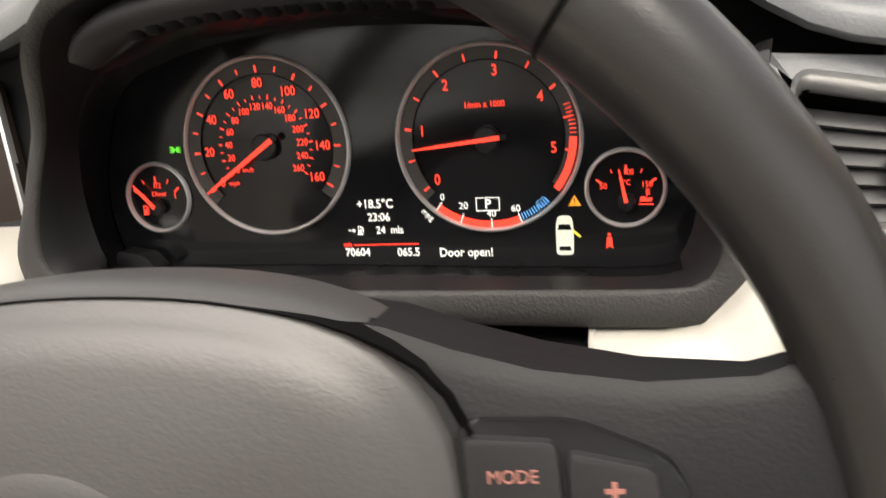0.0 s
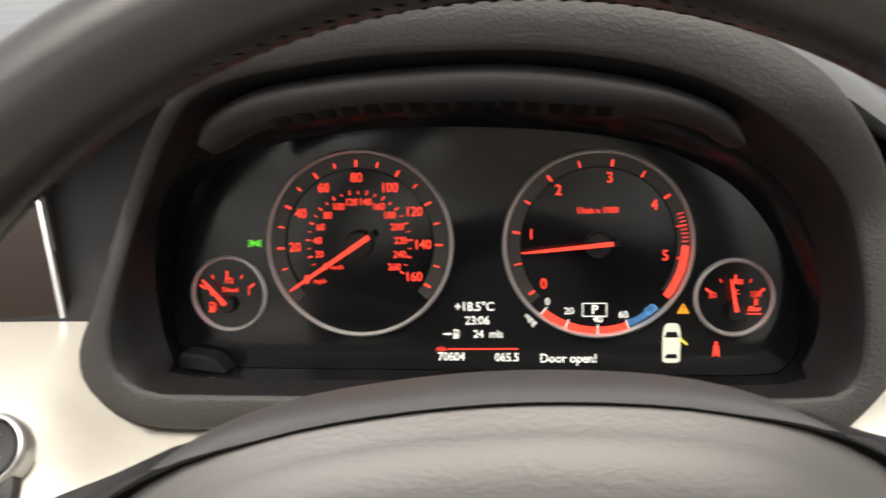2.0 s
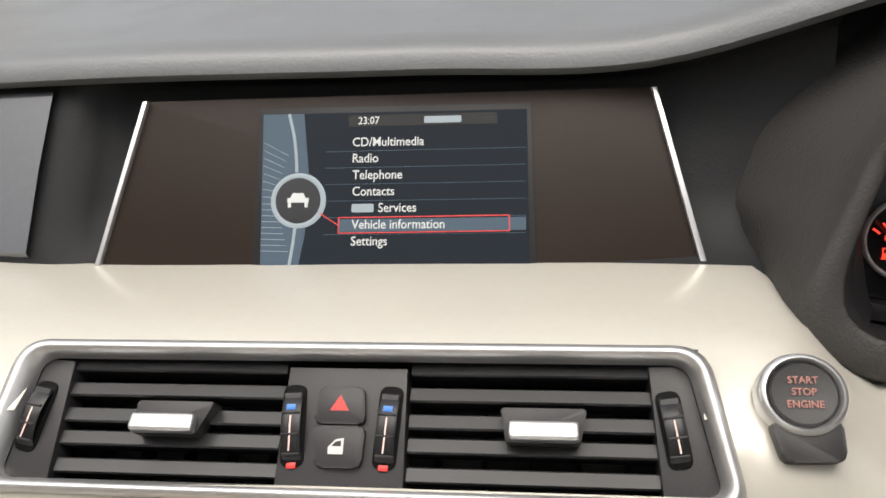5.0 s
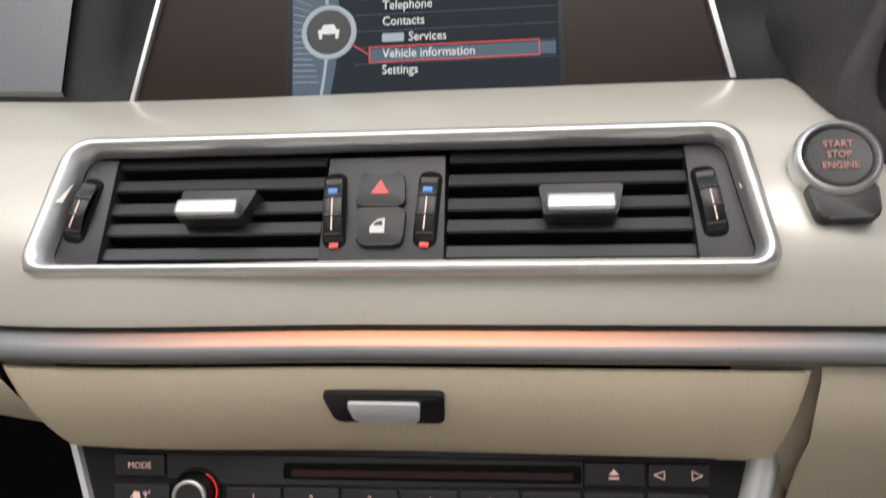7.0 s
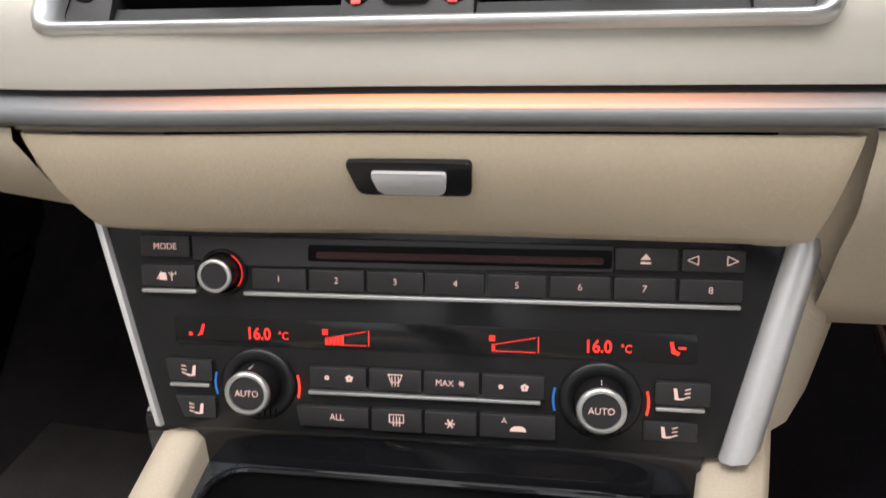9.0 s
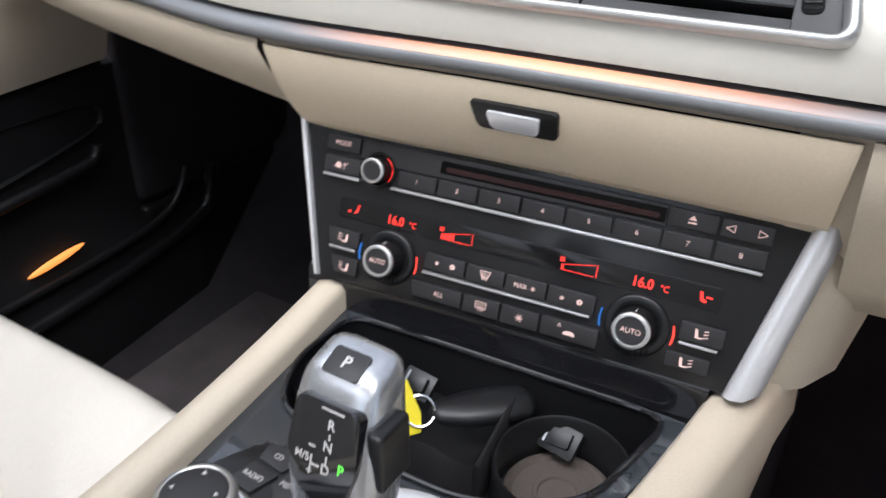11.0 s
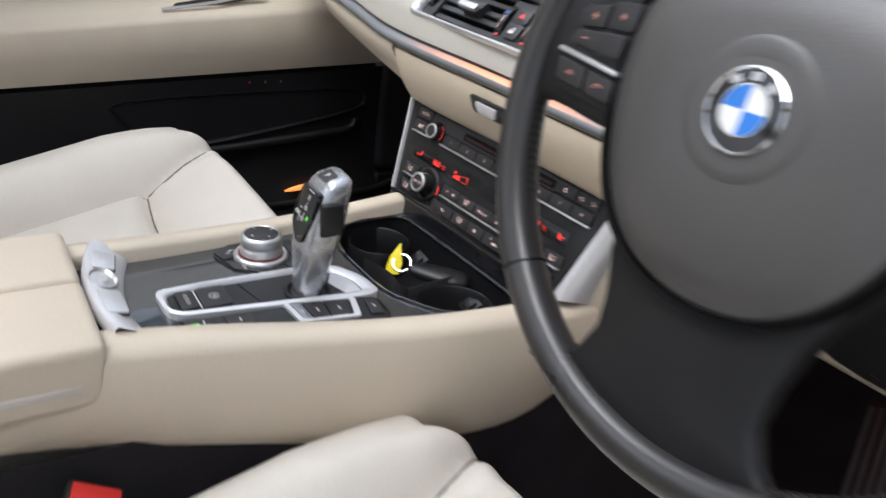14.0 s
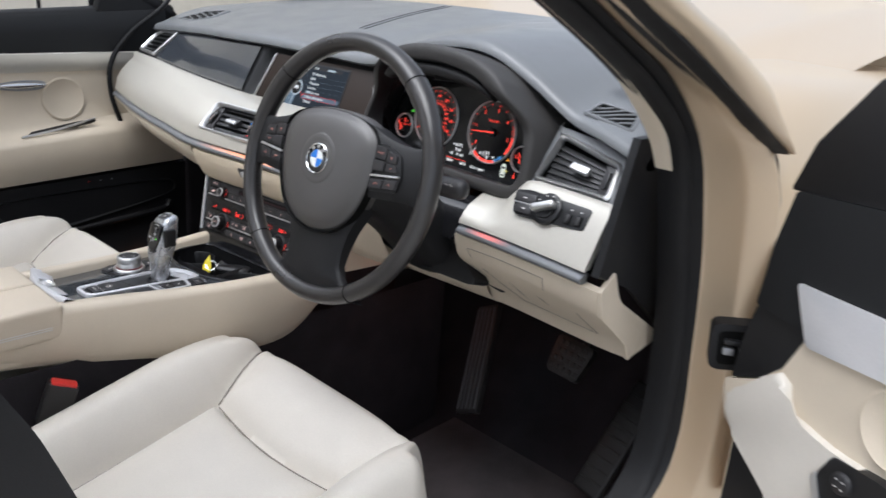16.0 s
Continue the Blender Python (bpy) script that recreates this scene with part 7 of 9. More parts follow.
for s in (-1, 1):
    # side spoke
    bm = bm_new()
    secs = []
    for x, y0, y1, zf, zb in ((0.050, -0.034, 0.0590, 0.0100, -0.020), (0.072, -0.032, 0.0545, 0.0110, -0.020), (0.086, -0.0310, 0.0490, 0.0110, -0.020), (0.102, -0.0300, 0.0438, 0.0105, -0.020), (0.120, -0.0280, 0.0400, 0.0095, -0.016), (0.138, -0.0270, 0.0395, 0.0070, -0.010), (0.152, -0.0310, 0.0440, 0.0045, -0.008), (0.162, -0.0400, 0.0550, 0.0020, -0.006)):
        x += max(x - 0.10, 0) / 0.062 * (0.007 + 0.0058 * s)
        secs.append([(s * x, y0, zb), (s * x, y0 - 0.001, zf - 0.004), (s * x, y0 + 0.004, zf), (s * x, (y0 + y1) / 2, zf + 0.0015), (s * x, y1 - 0.004, zf), (s * x, y1 + 0.001, zf - 0.004), (s * x, y1, zb)])
    loft(bm, secs, True, (True, True))
    part("spoke", bm, SOFT_BLACK, wheel, "black side spoke", angle=50)
    pod = new("button_pod")
    pod.parent, pod.matrix_basis = wheel, pose(0.0015 * s, -0.0058, 0.0100)
    tagged(pod, "black key pad with a chrome line")
    m = Matrix.Diagonal((s, 1, 1, 1))
    bm = bm_new()
    prism(bm, rounded([(0.0825, -0.0180), (0.1300, -0.0130), (0.1345, 0.0080), (0.1270, 0.0330), (0.1080, 0.0420), (0.0845, 0.0430)], 0.005, 4), -0.004, 0.0026, 0.0014, m=m)
    part("pad_plate", bm, SATIN_BLACK, pod)
    PAD_KEYS = (("MODE", [(0.0862, 0.0245), (0.1050, 0.0235), (0.1045, 0.0385), (0.0860, 0.0400)]), ("plus", [(0.1064, 0.0230), (0.1240, 0.0215), (0.1230, 0.0325), (0.1062, 0.0365)]),
            ("roller", [(0.0875, 0.0090), (0.1060, 0.0095), (0.1062, 0.0215), (0.0870, 0.0225)]), ("minus", [(0.1076, 0.0105), (0.1275, 0.0115), (0.1255, 0.0195), (0.1074, 0.0210)]),
            ("phone", [(0.0860, -0.0140), (0.1060, -0.0120), (0.1075, 0.0005), (0.0862, -0.0018)]), ("voice", [(0.1074, -0.0118), (0.1290, -0.0095), (0.1310, 0.0030), (0.1088, 0.0008)]))
    for use, pts in PAD_KEYS:
        bm = bm_new()
        prism(bm, rounded(pts, 0.0022, 3), 0.000, 0.0075 if use == "roller" else 0.0050, 0.0026 if use == "roller" else 0.0012, m=m)
        k = part("key", bm, BUTTON, pod)
        cx3, cy3 = s * sum(p[0] for p in pts) / 4, sum(p[1] for p in pts) / 4
        if use == "MODE" and s > 0:
            writing("key_text", "MODE", 0.0040, cx3, cy3, 0.0052, DIM_PRINT, k, squeeze=0.9)
        elif use != "roller":
            bm = bm_new()
            if use == "phone":
                tube(bm, [(cx3 + x, cy3 + y, 0.0051) for x, y in ((-0.0026, -0.0014), (-0.0018, 0.0006), (0.0, 0.0013), (0.0018, 0.0012), (0.0030, -0.0002))], [0.0008, 0.0005, 0.0005, 0.0005, 0.0008], 5)
            elif use == "voice":
                for a, b in ((-0.0030, 0.0), (-0.0022, 0.001), (0.0022, 0.001), (0.0030, 0.0)):
                    bar(bm, cx3 + a, cy3 - 0.0008, cx3 + a * 0.4, cy3 + b, 0.0006, 0.0050)
                bar(bm, cx3, cy3 - 0.0016, cx3, cy3 + 0.0016, 0.0008, 0.0050)
            else:
                bar(bm, cx3 - 0.0019, cy3, cx3 + 0.0019, cy3, 0.0010, 0.0050)
                if use in ("plus", "MODE"):
                    bar(bm, cx3, cy3 - 0.0019, cx3, cy3 + 0.0019, 0.0010, 0.0050)
            part("sign", bm, DIM_PRINT, k)
    bm = bm_new()
    rbox(bm, 0, 0, 0.0036, 0.0470, 0.0028, 0.0050, 0.0009, 2, m=pose(s * 0.1090, 0.0048, 0, 0, 0, s * 6))
    part("chrome_line", bm, SILVER, pod, "thin chrome line")
# lower spoke
bm = bm_new()
secs = []
for y, w, zf, zb in ((-0.050, 0.074, 0.006, -0.022), (-0.085, 0.058, 0.0075, -0.018), (-0.108, 0.051, 0.0075, -0.014), (-0.124, 0.050, 0.0070, -0.010), (-0.138, 0.058, 0.0060, -0.008), (-0.149, 0.074, 0.0045, -0.007), (-0.158, 0.096, 0.0020, -0.006)):
    k = max(-0.085 - y, 0) / 0.073
    c, y = RX * k, y - 0.0115 * k
    secs.append([(c - w, y, zb), (c - w - 0.001, y, zf - 0.005), (c - w + 0.005, y, zf), (c, y, zf + 0.002), (c + w - 0.005, y, zf), (c + w + 0.001, y, zf - 0.005), (c + w, y, zb)])
loft(bm, secs, True, (True, True))
part("spoke", bm, SOFT_BLACK, wheel, "black lower spoke", angle=50)

col = thing("steering_column", "black plastic steering column shroud with stalks", "steering column", WHEEL)
bm = bm_new()
loft(bm, [[(w * math.copysign(abs(math.cos(a)) ** 0.7, math.cos(a)), y0 + h * math.copysign(abs(math.sin(a)) ** 0.7, math.sin(a)), z) for a in np.linspace(0, 2 * math.pi, 28, endpoint=False)]
          for z, w, h, y0 in ((-0.015, 0.052, 0.045, 0), (-0.045, 0.060, 0.050, -0.002), (-0.09, 0.064, 0.052, -0.008), (-0.15, 0.062, 0.050, -0.03), (-0.24, 0.060, 0.045, -0.075))], True, (True, True))
part("shroud", bm, SOFT_BLACK, col, "black column shroud", angle=50)
for s, dy in ((1, 0.014), (-1, 0.014)):
    bm = bm_new()
    loft(bm, [[(s * x, y + h * math.sin(a), z + d * math.cos(a)) for a in np.linspace(0, 2 * math.pi, 16, endpoint=False)] for x, y, z, h, d in ((0.045, dy - 0.004, -0.090, 0.007, 0.007), (0.090, dy - 0.002, -0.090, 0.008, 0.008), (0.102, dy, -0.090, 0.0125, 0.011), (0.112, dy, -0.090, 0.0140, 0.0125), (0.146, dy + 0.001, -0.090, 0.0140, 0.0125), (0.153, dy + 0.001, -0.090, 0.0115, 0.010), (0.156, dy + 0.001, -0.090, 0.006, 0.005))], True, (True, True))
    st = part("stalk", bm, BUTTON, col, "black control stalk", angle=50)
    bm = bm_new()
    for k in range(3):
        bar(bm, s * 0.130 + 0.008 * (k - 1), dy + 0.004, s * 0.130 + 0.008 * (k - 1) + 0.003, dy + 0.001, 0.0010, -0.0774)
    part("stalk_sign", bm, PRINT_GREY, st)
bm = bm_new()
prism(bm, rounded([(-0.10, -0.005), (0.03, -0.008), (0.115, -0.062), (0.118, -0.080), (0.06, -0.070), (-0.08, -0.040)], 0.012, 4), -0.03, 0.0, 0.004, m=panel((-0.05, 0.427, 0.972), (1, 0, 0), (0, -0.30, 0.95)))
part("lower_shroud", bm, SOFT_BLACK, col, "black lower shroud", m=WHEEL.inverted())

# ---- driver's side vent and light switch ----
rvent = thing("side_air_vent", "black slatted side air vent in a satin silver frame", "air vent", RIGHT @ pose(0, 0, -0.011))
VO = rounded([(-0.0460, 0.0475), (0.0950, 0.0400), (0.0925, 0.0975), (-0.0295, 0.1290)], 0.010, 5)
VI = rounded([(-0.0432, 0.0550), (0.0840, 0.0485), (0.0850, 0.0910), (-0.0268, 0.1205)], 0.006, 5)
bm = bm_new()
loft(bm, [[(x, y, z) for x, y in p] for p, z in ((VO, -0.004), (VO, 0.003), ([((a[0] + b[0]) / 2, (a[1] + b[1]) / 2) for a, b in zip(VO, VI)], 0.0055), (VI, 0.001), (VI, -0.008))], True)
part("vent_frame", bm, SILVER, rvent, "satin silver frame", angle=60)
# near-black well, its inner shade painted in
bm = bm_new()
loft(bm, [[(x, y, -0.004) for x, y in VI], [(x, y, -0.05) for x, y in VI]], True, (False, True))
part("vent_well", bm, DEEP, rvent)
for k in range(6):
    t = k / 5
    y0, y1 = 0.0605 + 0.0500 * t, 0.0545 + 0.0330 * t
    bm = bm_new()
    L = 0.105
    rbox(bm, 0, 0, 0, L, 0.0095, 0.0022, 0.0007, 2)
    part("slat", bm, SLAT, rvent, m=pose(0.0180, (y0 + y1) / 2, -0.010, -22, 0, -math.degrees(math.atan2(y0 - y1, 0.11))))
bm = bm_new()
prism(bm, rounded([(0.0660, 0.0500), (0.0850, 0.0480), (0.0855, 0.0905), (0.0640, 0.0955)], 0.002), -0.012, -0.003, 0.001)
part("vent_plate", bm, BUTTON, rvent)
bm = bm_new()
rbox(bm, 0.0755, 0.0710, -0.001, 0.006, 0.026, 0.006, 0.002, 2)
part("thumbwheel", bm, SATIN_BLACK, rvent)
bm = bm_new()
rbox(bm, 0, 0, 0, 0.034, 0.012, 0.008, 0.002, 3)
part("tab_grip", bm, SILVER, rvent, "satin silver grip", m=pose(0.0250, 0.0790, 0.0, -15, 0, -9))
bm = bm_new()
VS = rounded([(-0.052, 0.0430), (0.1250, 0.0200), (0.1480, 0.0760), (0.100, 0.1180), (-0.040, 0.1380)], 0.002, 5)
loft(bm, [[(x, y, -0.02) for x, y in VS], [(x, y, 0.0) for x, y in VS], [(x, y, 0.0005) for x, y in VO]], True) if len(VS) == len(VO) else None
if not bm.faces:
    ob_ = curve(VS, 60, True)
    ib_ = curve(VO, 60, True)
    k0 = min(range(60), key=lambda i: (ob_[i][0] - ib_[0][0]) ** 2 + (ob_[i][1] - ib_[0][1]) ** 2)
    ob_ = ob_[k0:] + ob_[:k0]
    loft(bm, [[(x, y, -0.02) for x, y in ob_], [(x, y, 0.0) for x, y in ob_], [(x, y, 0.0005) for x, y in ib_]], True)
part("vent_surround", bm, PAD_TOP, rvent, "dark grey surround", angle=50)
bm = bm_new()
loft(bm, [[(-0.0455 + e, y, 0.0004), (-0.052 + e, y, -0.004), (-0.058 + e, y, -0.020), (-0.064 + e, y, -0.045), (-0.066 + e, y, -0.075)] for y, e in ((0.020, 0.0), (0.045, 0.0), (0.075, 0.002), (0.105, 0.004), (0.128, 0.005), (0.145, 0.008))], False)
part("inner_flank", bm, HOOD_LEATHER, rvent, "dark grained flank beside the binnacle", angle=60)

lsw = thing("light_switch", "black light switch panel with a round silver-gripped dial", "switch panel", RIGHT @ pose(0.0125, -0.003, 0.0125))
bm = bm_new()
prism(bm, rounded([(-0.0590, 0.0230), (-0.0320, 0.0270), (0.0800, 0.0205), (0.0790, -0.0110), (-0.0430, -0.0140), (-0.0500, -0.0080)], 0.005, 4), -0.012, 0.0020, 0.001)
part("switch_plate", bm, SATIN_BLACK, lsw)
for x0, y0, x1, y1 in ((-0.0545, 0.0055, -0.0160, 0.0205), (-0.0470, -0.0100, -0.0160, 0.0040)):
    bm = bm_new()
    prism(bm, rounded(rect(x0, y0, x1, y1), 0.002), 0.0, 0.0042, 0.001)
    k = part("fog_button", bm, BUTTON, lsw)
    bm = bm_new()
    bar(bm, (x0 + x1) / 2 - 0.003, (y0 + y1) / 2, (x0 + x1) / 2 + 0.003, (y0 + y1) / 2, 0.0016, 0.0043)
    part("sign", bm, PRINT_GREY, k)
bm = bm_new()
rbox(bm, -0.0345, 0.0048, 0.0036, 0.037, 0.0013, 0.0030, 0.0004, 1)
part("chrome_line", bm, SILVER, lsw)
bm = bm_new()
lathe(bm, [(0.0235, 0.000), (0.0235, 0.0050), (0.0215, 0.0065), (0.0160, 0.0060), (0.0150, 0.0085), (0.0005, 0.0088)], 44, pose(0.0085, 0.0055, 0))
dialk = part("dial", bm, SATIN_BLACK, lsw, "round black dial", angle=50)
bm = bm_new()
rbox(bm, 0, 0, 0, 0.0095, 0.0360, 0.0150, 0.003, 3, m=pose(0.0085, 0.0055, 0.0130, 0, 0, -68))
part("dial_grip", bm, SILVER, dialk, "satin silver grip")
for a in (150, 110, 75, 40):
    bm = bm_new()
    rbox(bm, 0.0085 + 0.0190 * math.cos(radians(a)), 0.0055 + 0.0190 * math.sin(radians(a)), 0.0067, 0.0024, 0.0014, 0.0003, 0, 1)
    part("sign", bm, PRINT_GREY, dialk)
for x in (0.0480, 0.0660):
    bm = bm_new()
    prism(bm, rounded(rect(x - 0.0055, -0.0085, x + 0.0055, 0.0075), 0.002), 0.0, 0.0030, 0.0006)
    b = part("dimmer_well", bm, DEEP, lsw)
    bm = bm_new()
    rbox(bm, x, -0.0005, 0.0030, 0.0062, 0.0130, 0.006, 0.002, 2)
    part("dimmer_wheel", bm, BUTTON, b)
    bm = bm_new()
    bar(bm, x - 0.002, 0.0130, x + 0.002, 0.0130, 0.0014, 0.0021)
    part("sign", bm, PRINT_GREY, b)

# defroster vents on the pad
def pad_z(x, y):
    r = pad_row(min(max(x, -1.245), 0.312))
    return float(np.interp(y, [p[1] for p in r[6:]], [p[2] for p in r[6:]]))


for pts, lean, n in (([(0.165, 0.483), (0.161, 0.533), (0.236, 0.524), (0.254, 0.473)], 35, 6), ([(-1.20, 0.60), (-1.16, 0.655), (-1.06, 0.67), (-1.05, 0.61), (-1.10, 0.585)], -20, 6)):
    dv = thing("defroster_vent", "dark slatted side window vent in the dash top", "air vent", DASH, group="defroster vents")
    cx4, cy4 = sum(p[0] for p in pts) / len(pts), sum(p[1] for p in pts) / len(pts)
    hole = [(cx4 + (x - cx4) * 0.84, cy4 + (y - cy4) * 0.78) for x, y in pts]
    edge = rounded(pts, 0.006, 4)
    bm = bm_new()
    loft(bm, [[(cx4 + (x - cx4) * k, cy4 + (y - cy4) * (k if k > 0.9 else k - 0.06), pad_z(x, y) + h) for x, y in edge] for k, h in ((1.02, -0.001), (1.0, 0.0020), (0.96, 0.0028), (0.87, 0.0024), (0.84, 0.0010))], True)
    part("vent_rim", bm, PAD_TOP, dv)
    ax, ay = math.cos(radians(lean)), math.sin(radians(lean))
    span = [-x * ay + y * ax for x, y in hole]
    step = (max(span) - min(span)) / n

    def cross_line(c):
        """Where the line at distance c along the slats' normal enters and leaves the opening."""
        hit = []
        for a, b in zip(hole, hole[1:] + hole[:1]):
            ca, cb = -a[0] * ay + a[1] * ax - c, -b[0] * ay + b[1] * ax - c
            if ca * cb < 0:
                hit.append((a[0] + (b[0] - a[0]) * ca / (ca - cb), a[1] + (b[1] - a[1]) * ca / (ca - cb)))
        hit.sort(key=lambda p: p[0] * ax + p[1] * ay)
        return hit

    for i in range(n):
        rows4 = [cross_line(min(span) + step * (i + f)) for f in (0.03, 0.25, 0.5, 0.72, 0.97)]
        # flat near-black sheet painted in for the shade of an opening
        bm = bm_new()
        loft(bm, [[(a[0] + (b[0] - a[0]) * t, a[1] + (b[1] - a[1]) * t, pad_z(a[0] + (b[0] - a[0]) * t, a[1] + (b[1] - a[1]) * t) + 0.0009) for t in np.linspace(0, 1, 7)] for a, b in rows4], False)
        part("vent_slot", bm, DEEP, dv)
        if i:
            a, b = cross_line(min(span) + step * i)
            bm = bm_new()
            loft(bm, [[(x - ay * o, y + ax * o, pad_z(x, y) + h) for o, h in ((-0.0016, 0.0004), (-0.0014, 0.0020), (0.0012, 0.0026), (0.0018, 0.0006))] for x, y in ((a[0] + (b[0] - a[0]) * t, a[1] + (b[1] - a[1]) * t) for t in np.linspace(0, 1, 5))], True, (True, True))
            part("slat", bm, PAD_TOP, dv)

# ---- seats ----
def seg_dist(px, py, a, b):
    a, b = np.array(a), np.array(b)
    d = b - a
    t = np.clip(((px - a[0]) * d[0] + (py - a[1]) * d[1]) / (d @ d), 0, 1)
    return np.hypot(px - a[0] - t * d[0], py - a[1] - t * d[1])


SEAMS = (((-0.152, 0.130), (0.152, 0.130)), ((-0.152, 0.130), (-0.196, 0.262)), ((0.152, 0.130), (0.196, 0.262)), ((-0.152, 0.130), (-0.158, -0.30)), ((0.152, 0.130), (0.158, -0.30)))


def make_seat(cx, up):
    s = thing("front_seat", "cream leather sports seat with stitched bolsters", "car seat", pose(cx, 0, up), group="front seats")
    W = 0.280
    X, Y = np.meshgrid(np.linspace(-1, 1, 111) * W, np.linspace(-0.30, 0.265, 111), indexing="ij")

    def front(A):
        return 0.262 - 0.040 * np.clip((A - 0.190) / 0.030, 0, 1) ** 1.5 - 0.035 * np.clip((A - 0.225) / 0.043, 0, 1) ** 2

    def height(X, Y):
        """The cushion's top: three cushions that swell between their seams, and raised sides."""
        A = np.abs(X)
        v = (Y + 0.30) / (front(A) + 0.30)
        side = np.clip((A - 0.150) / (W - 0.150), 0, 1)
        z = 0.688 + 0.25 * (Y - 0.128)
        z = z + 0.052 * np.sin(np.clip(side, 0, 0.55) / 0.55 * math.pi / 2) ** 1.2 * (1 - 0.55 * np.clip((v - 0.75) / 0.25, 0, 1) ** 1.2)
        z = z - 0.085 * np.clip((side - 0.55) / 0.45, 0, 1) ** 2.8
        seam = np.full_like(X, 1.0)
        for a, b in SEAMS:
            bow = 0.014 * np.cos(np.clip(X / 0.152, -1, 1) * math.pi / 2) if a[1] == b[1] else 0
            seam = np.minimum(seam, seg_dist(X, Y + bow, a, b))
        z = z + 0.030 * (1 - np.exp(-seam / 0.026)) - 0.012 - 0.007 * np.exp(-((seam / 0.009) ** 2))
        z = z + 0.010 * np.clip((v - 0.77) / 0.1, 0, 1) * (1 - side)
        return z - 0.070 * np.clip((v - 0.93) / 0.07, 0, 1) ** 2.6

    Y = -0.30 + (Y + 0.30) * (front(np.abs(X)) + 0.30) / 0.565
    z = height(X, Y)
    bm = bm_new()
    rows = [[bm.verts.new((float(X[i, j]), float(Y[i, j]), float(z[i, j]))) for j in range(111)] for i in range(111)]
    for i in range(110):
        for j in range(110):
            bm.faces.new((rows[i][j], rows[i + 1][j], rows[i + 1][j + 1], rows[i][j + 1]))
    edge = [r[0] for r in rows] + rows[-1][1:] + [r[-1] for r in rows[::-1]][1:] + rows[0][::-1][1:-1]
    low = [bm.verts.new((q.co.x * 1.02, q.co.y * 1.0 + 0.004, q.co.z - 0.035)) for q in edge]
    lower = [bm.verts.new((q.co.x * 0.96, q.co.y * 0.98, 0.50)) for q in edge]
    n = len(edge)
    for i in range(n):
        j = (i + 1) % n
        bm.faces.new((edge[i], edge[j], low[j], low[i]))
        bm.faces.new((low[i], low[j], lower[j], lower[i]))
    part("cushion", bm, SEAT, s, angle=70)
    # grey tubes draw the thin shadow that lies in the seams
    for k, (a, b) in enumerate(SEAMS):
        bm = bm_new()
        line = []
        for t in np.linspace(0.01, 0.96 if k in (1, 2) else 0.99, 24):
            x, y = a[0] + (b[0] - a[0]) * t, a[1] + (b[1] - a[1]) * t
            if k == 0:
                y -= 0.014 * math.cos(min(max(x / 0.152, -1), 1) * math.pi / 2)
            line.append((x, y, float(height(np.array([x]), np.array([y]))[0]) + 0.0030))
        tube(bm, curve(line, 40), 0.0014, 5)
        part("seam", bm, SEAM, s, "fine grey line for the seam's shadow")
    bm = bm_new()
    rbox(bm, 0, -0.02, 0.46, 0.44, 0.50, 0.14, 0.02)
    part("seat_base", bm, SOFT_BLACK, s, "black seat base")
    # backrest
    bm = bm_new()
    rings = []
    for t in np.linspace(0, 1, 16):
        y, zz = -0.252 - 0.235 * t, 0.66 + 0.56 * t
        w = 0.255 - 0.045 * t**2
        ring_ = []
        for k in range(36):
            a = 2 * math.pi * k / 36
            ca, sa = math.cos(a), math.sin(a)
            xx = w * math.copysign(abs(ca) ** 0.6, ca)
            dd = 0.055 * math.copysign(abs(sa) ** 0.8, sa)
            if sa > 0:
                dd += 0.050 * np.clip((abs(xx) - 0.13) / 0.1, 0, 1) ** 1.3 * (1 - t) ** 0.3
            ring_.append((xx, y + dd, zz + dd * 0.35))
        rings.append(ring_)
    loft(bm, rings, True, (True, True))
    part("backrest", bm, SEAT, s, "cream leather backrest", angle=70)
    bm = bm_new()
    rbox(bm, 0, -0.56, 1.36, 0.26, 0.09, 0.18, 0.035, 4)
    part("headrest", bm, SEAT, s, angle=70)
    return s


driver_seat = make_seat(-0.090, 0.0)
copy_thing(driver_seat, pose(-0.838, -0.010, 0.016))
buckle = thing("belt_buckle", "black seat belt buckle with a red release button", "belt buckle", pose(-0.356, -0.084, 0.684, 0, 20, 72) @ Matrix.Diagonal((1.15, 1.15, 1.0, 1)))
bm = bm_new()
rbox(bm, 0, 0, 0.02, 0.038, 0.022, 0.070, 0.004, 3)
part("buckle_body", bm, PEDAL, buckle)
bm = bm_new()
rbox(bm, 0, -0.002, 0.0555, 0.032, 0.016, 0.006, 0.002, 2)
part("release_button", bm, RED_PLASTIC, buckle, "red release button")
for i in range(6):
    bm = bm_new()
    rbox(bm, 0, 0, -0.02 - 0.010 * i, 0.033 + 0.002 * (i % 2), 0.020, 0.008, 0.002, 2)
    part("stem_fold", bm, RUBBER, buckle)
bm = bm_new()
rbox(bm, 0, 0, -0.115, 0.024, 0.010, 0.09, 0.002, 1)
part("stem", bm, RUBBER, buckle)

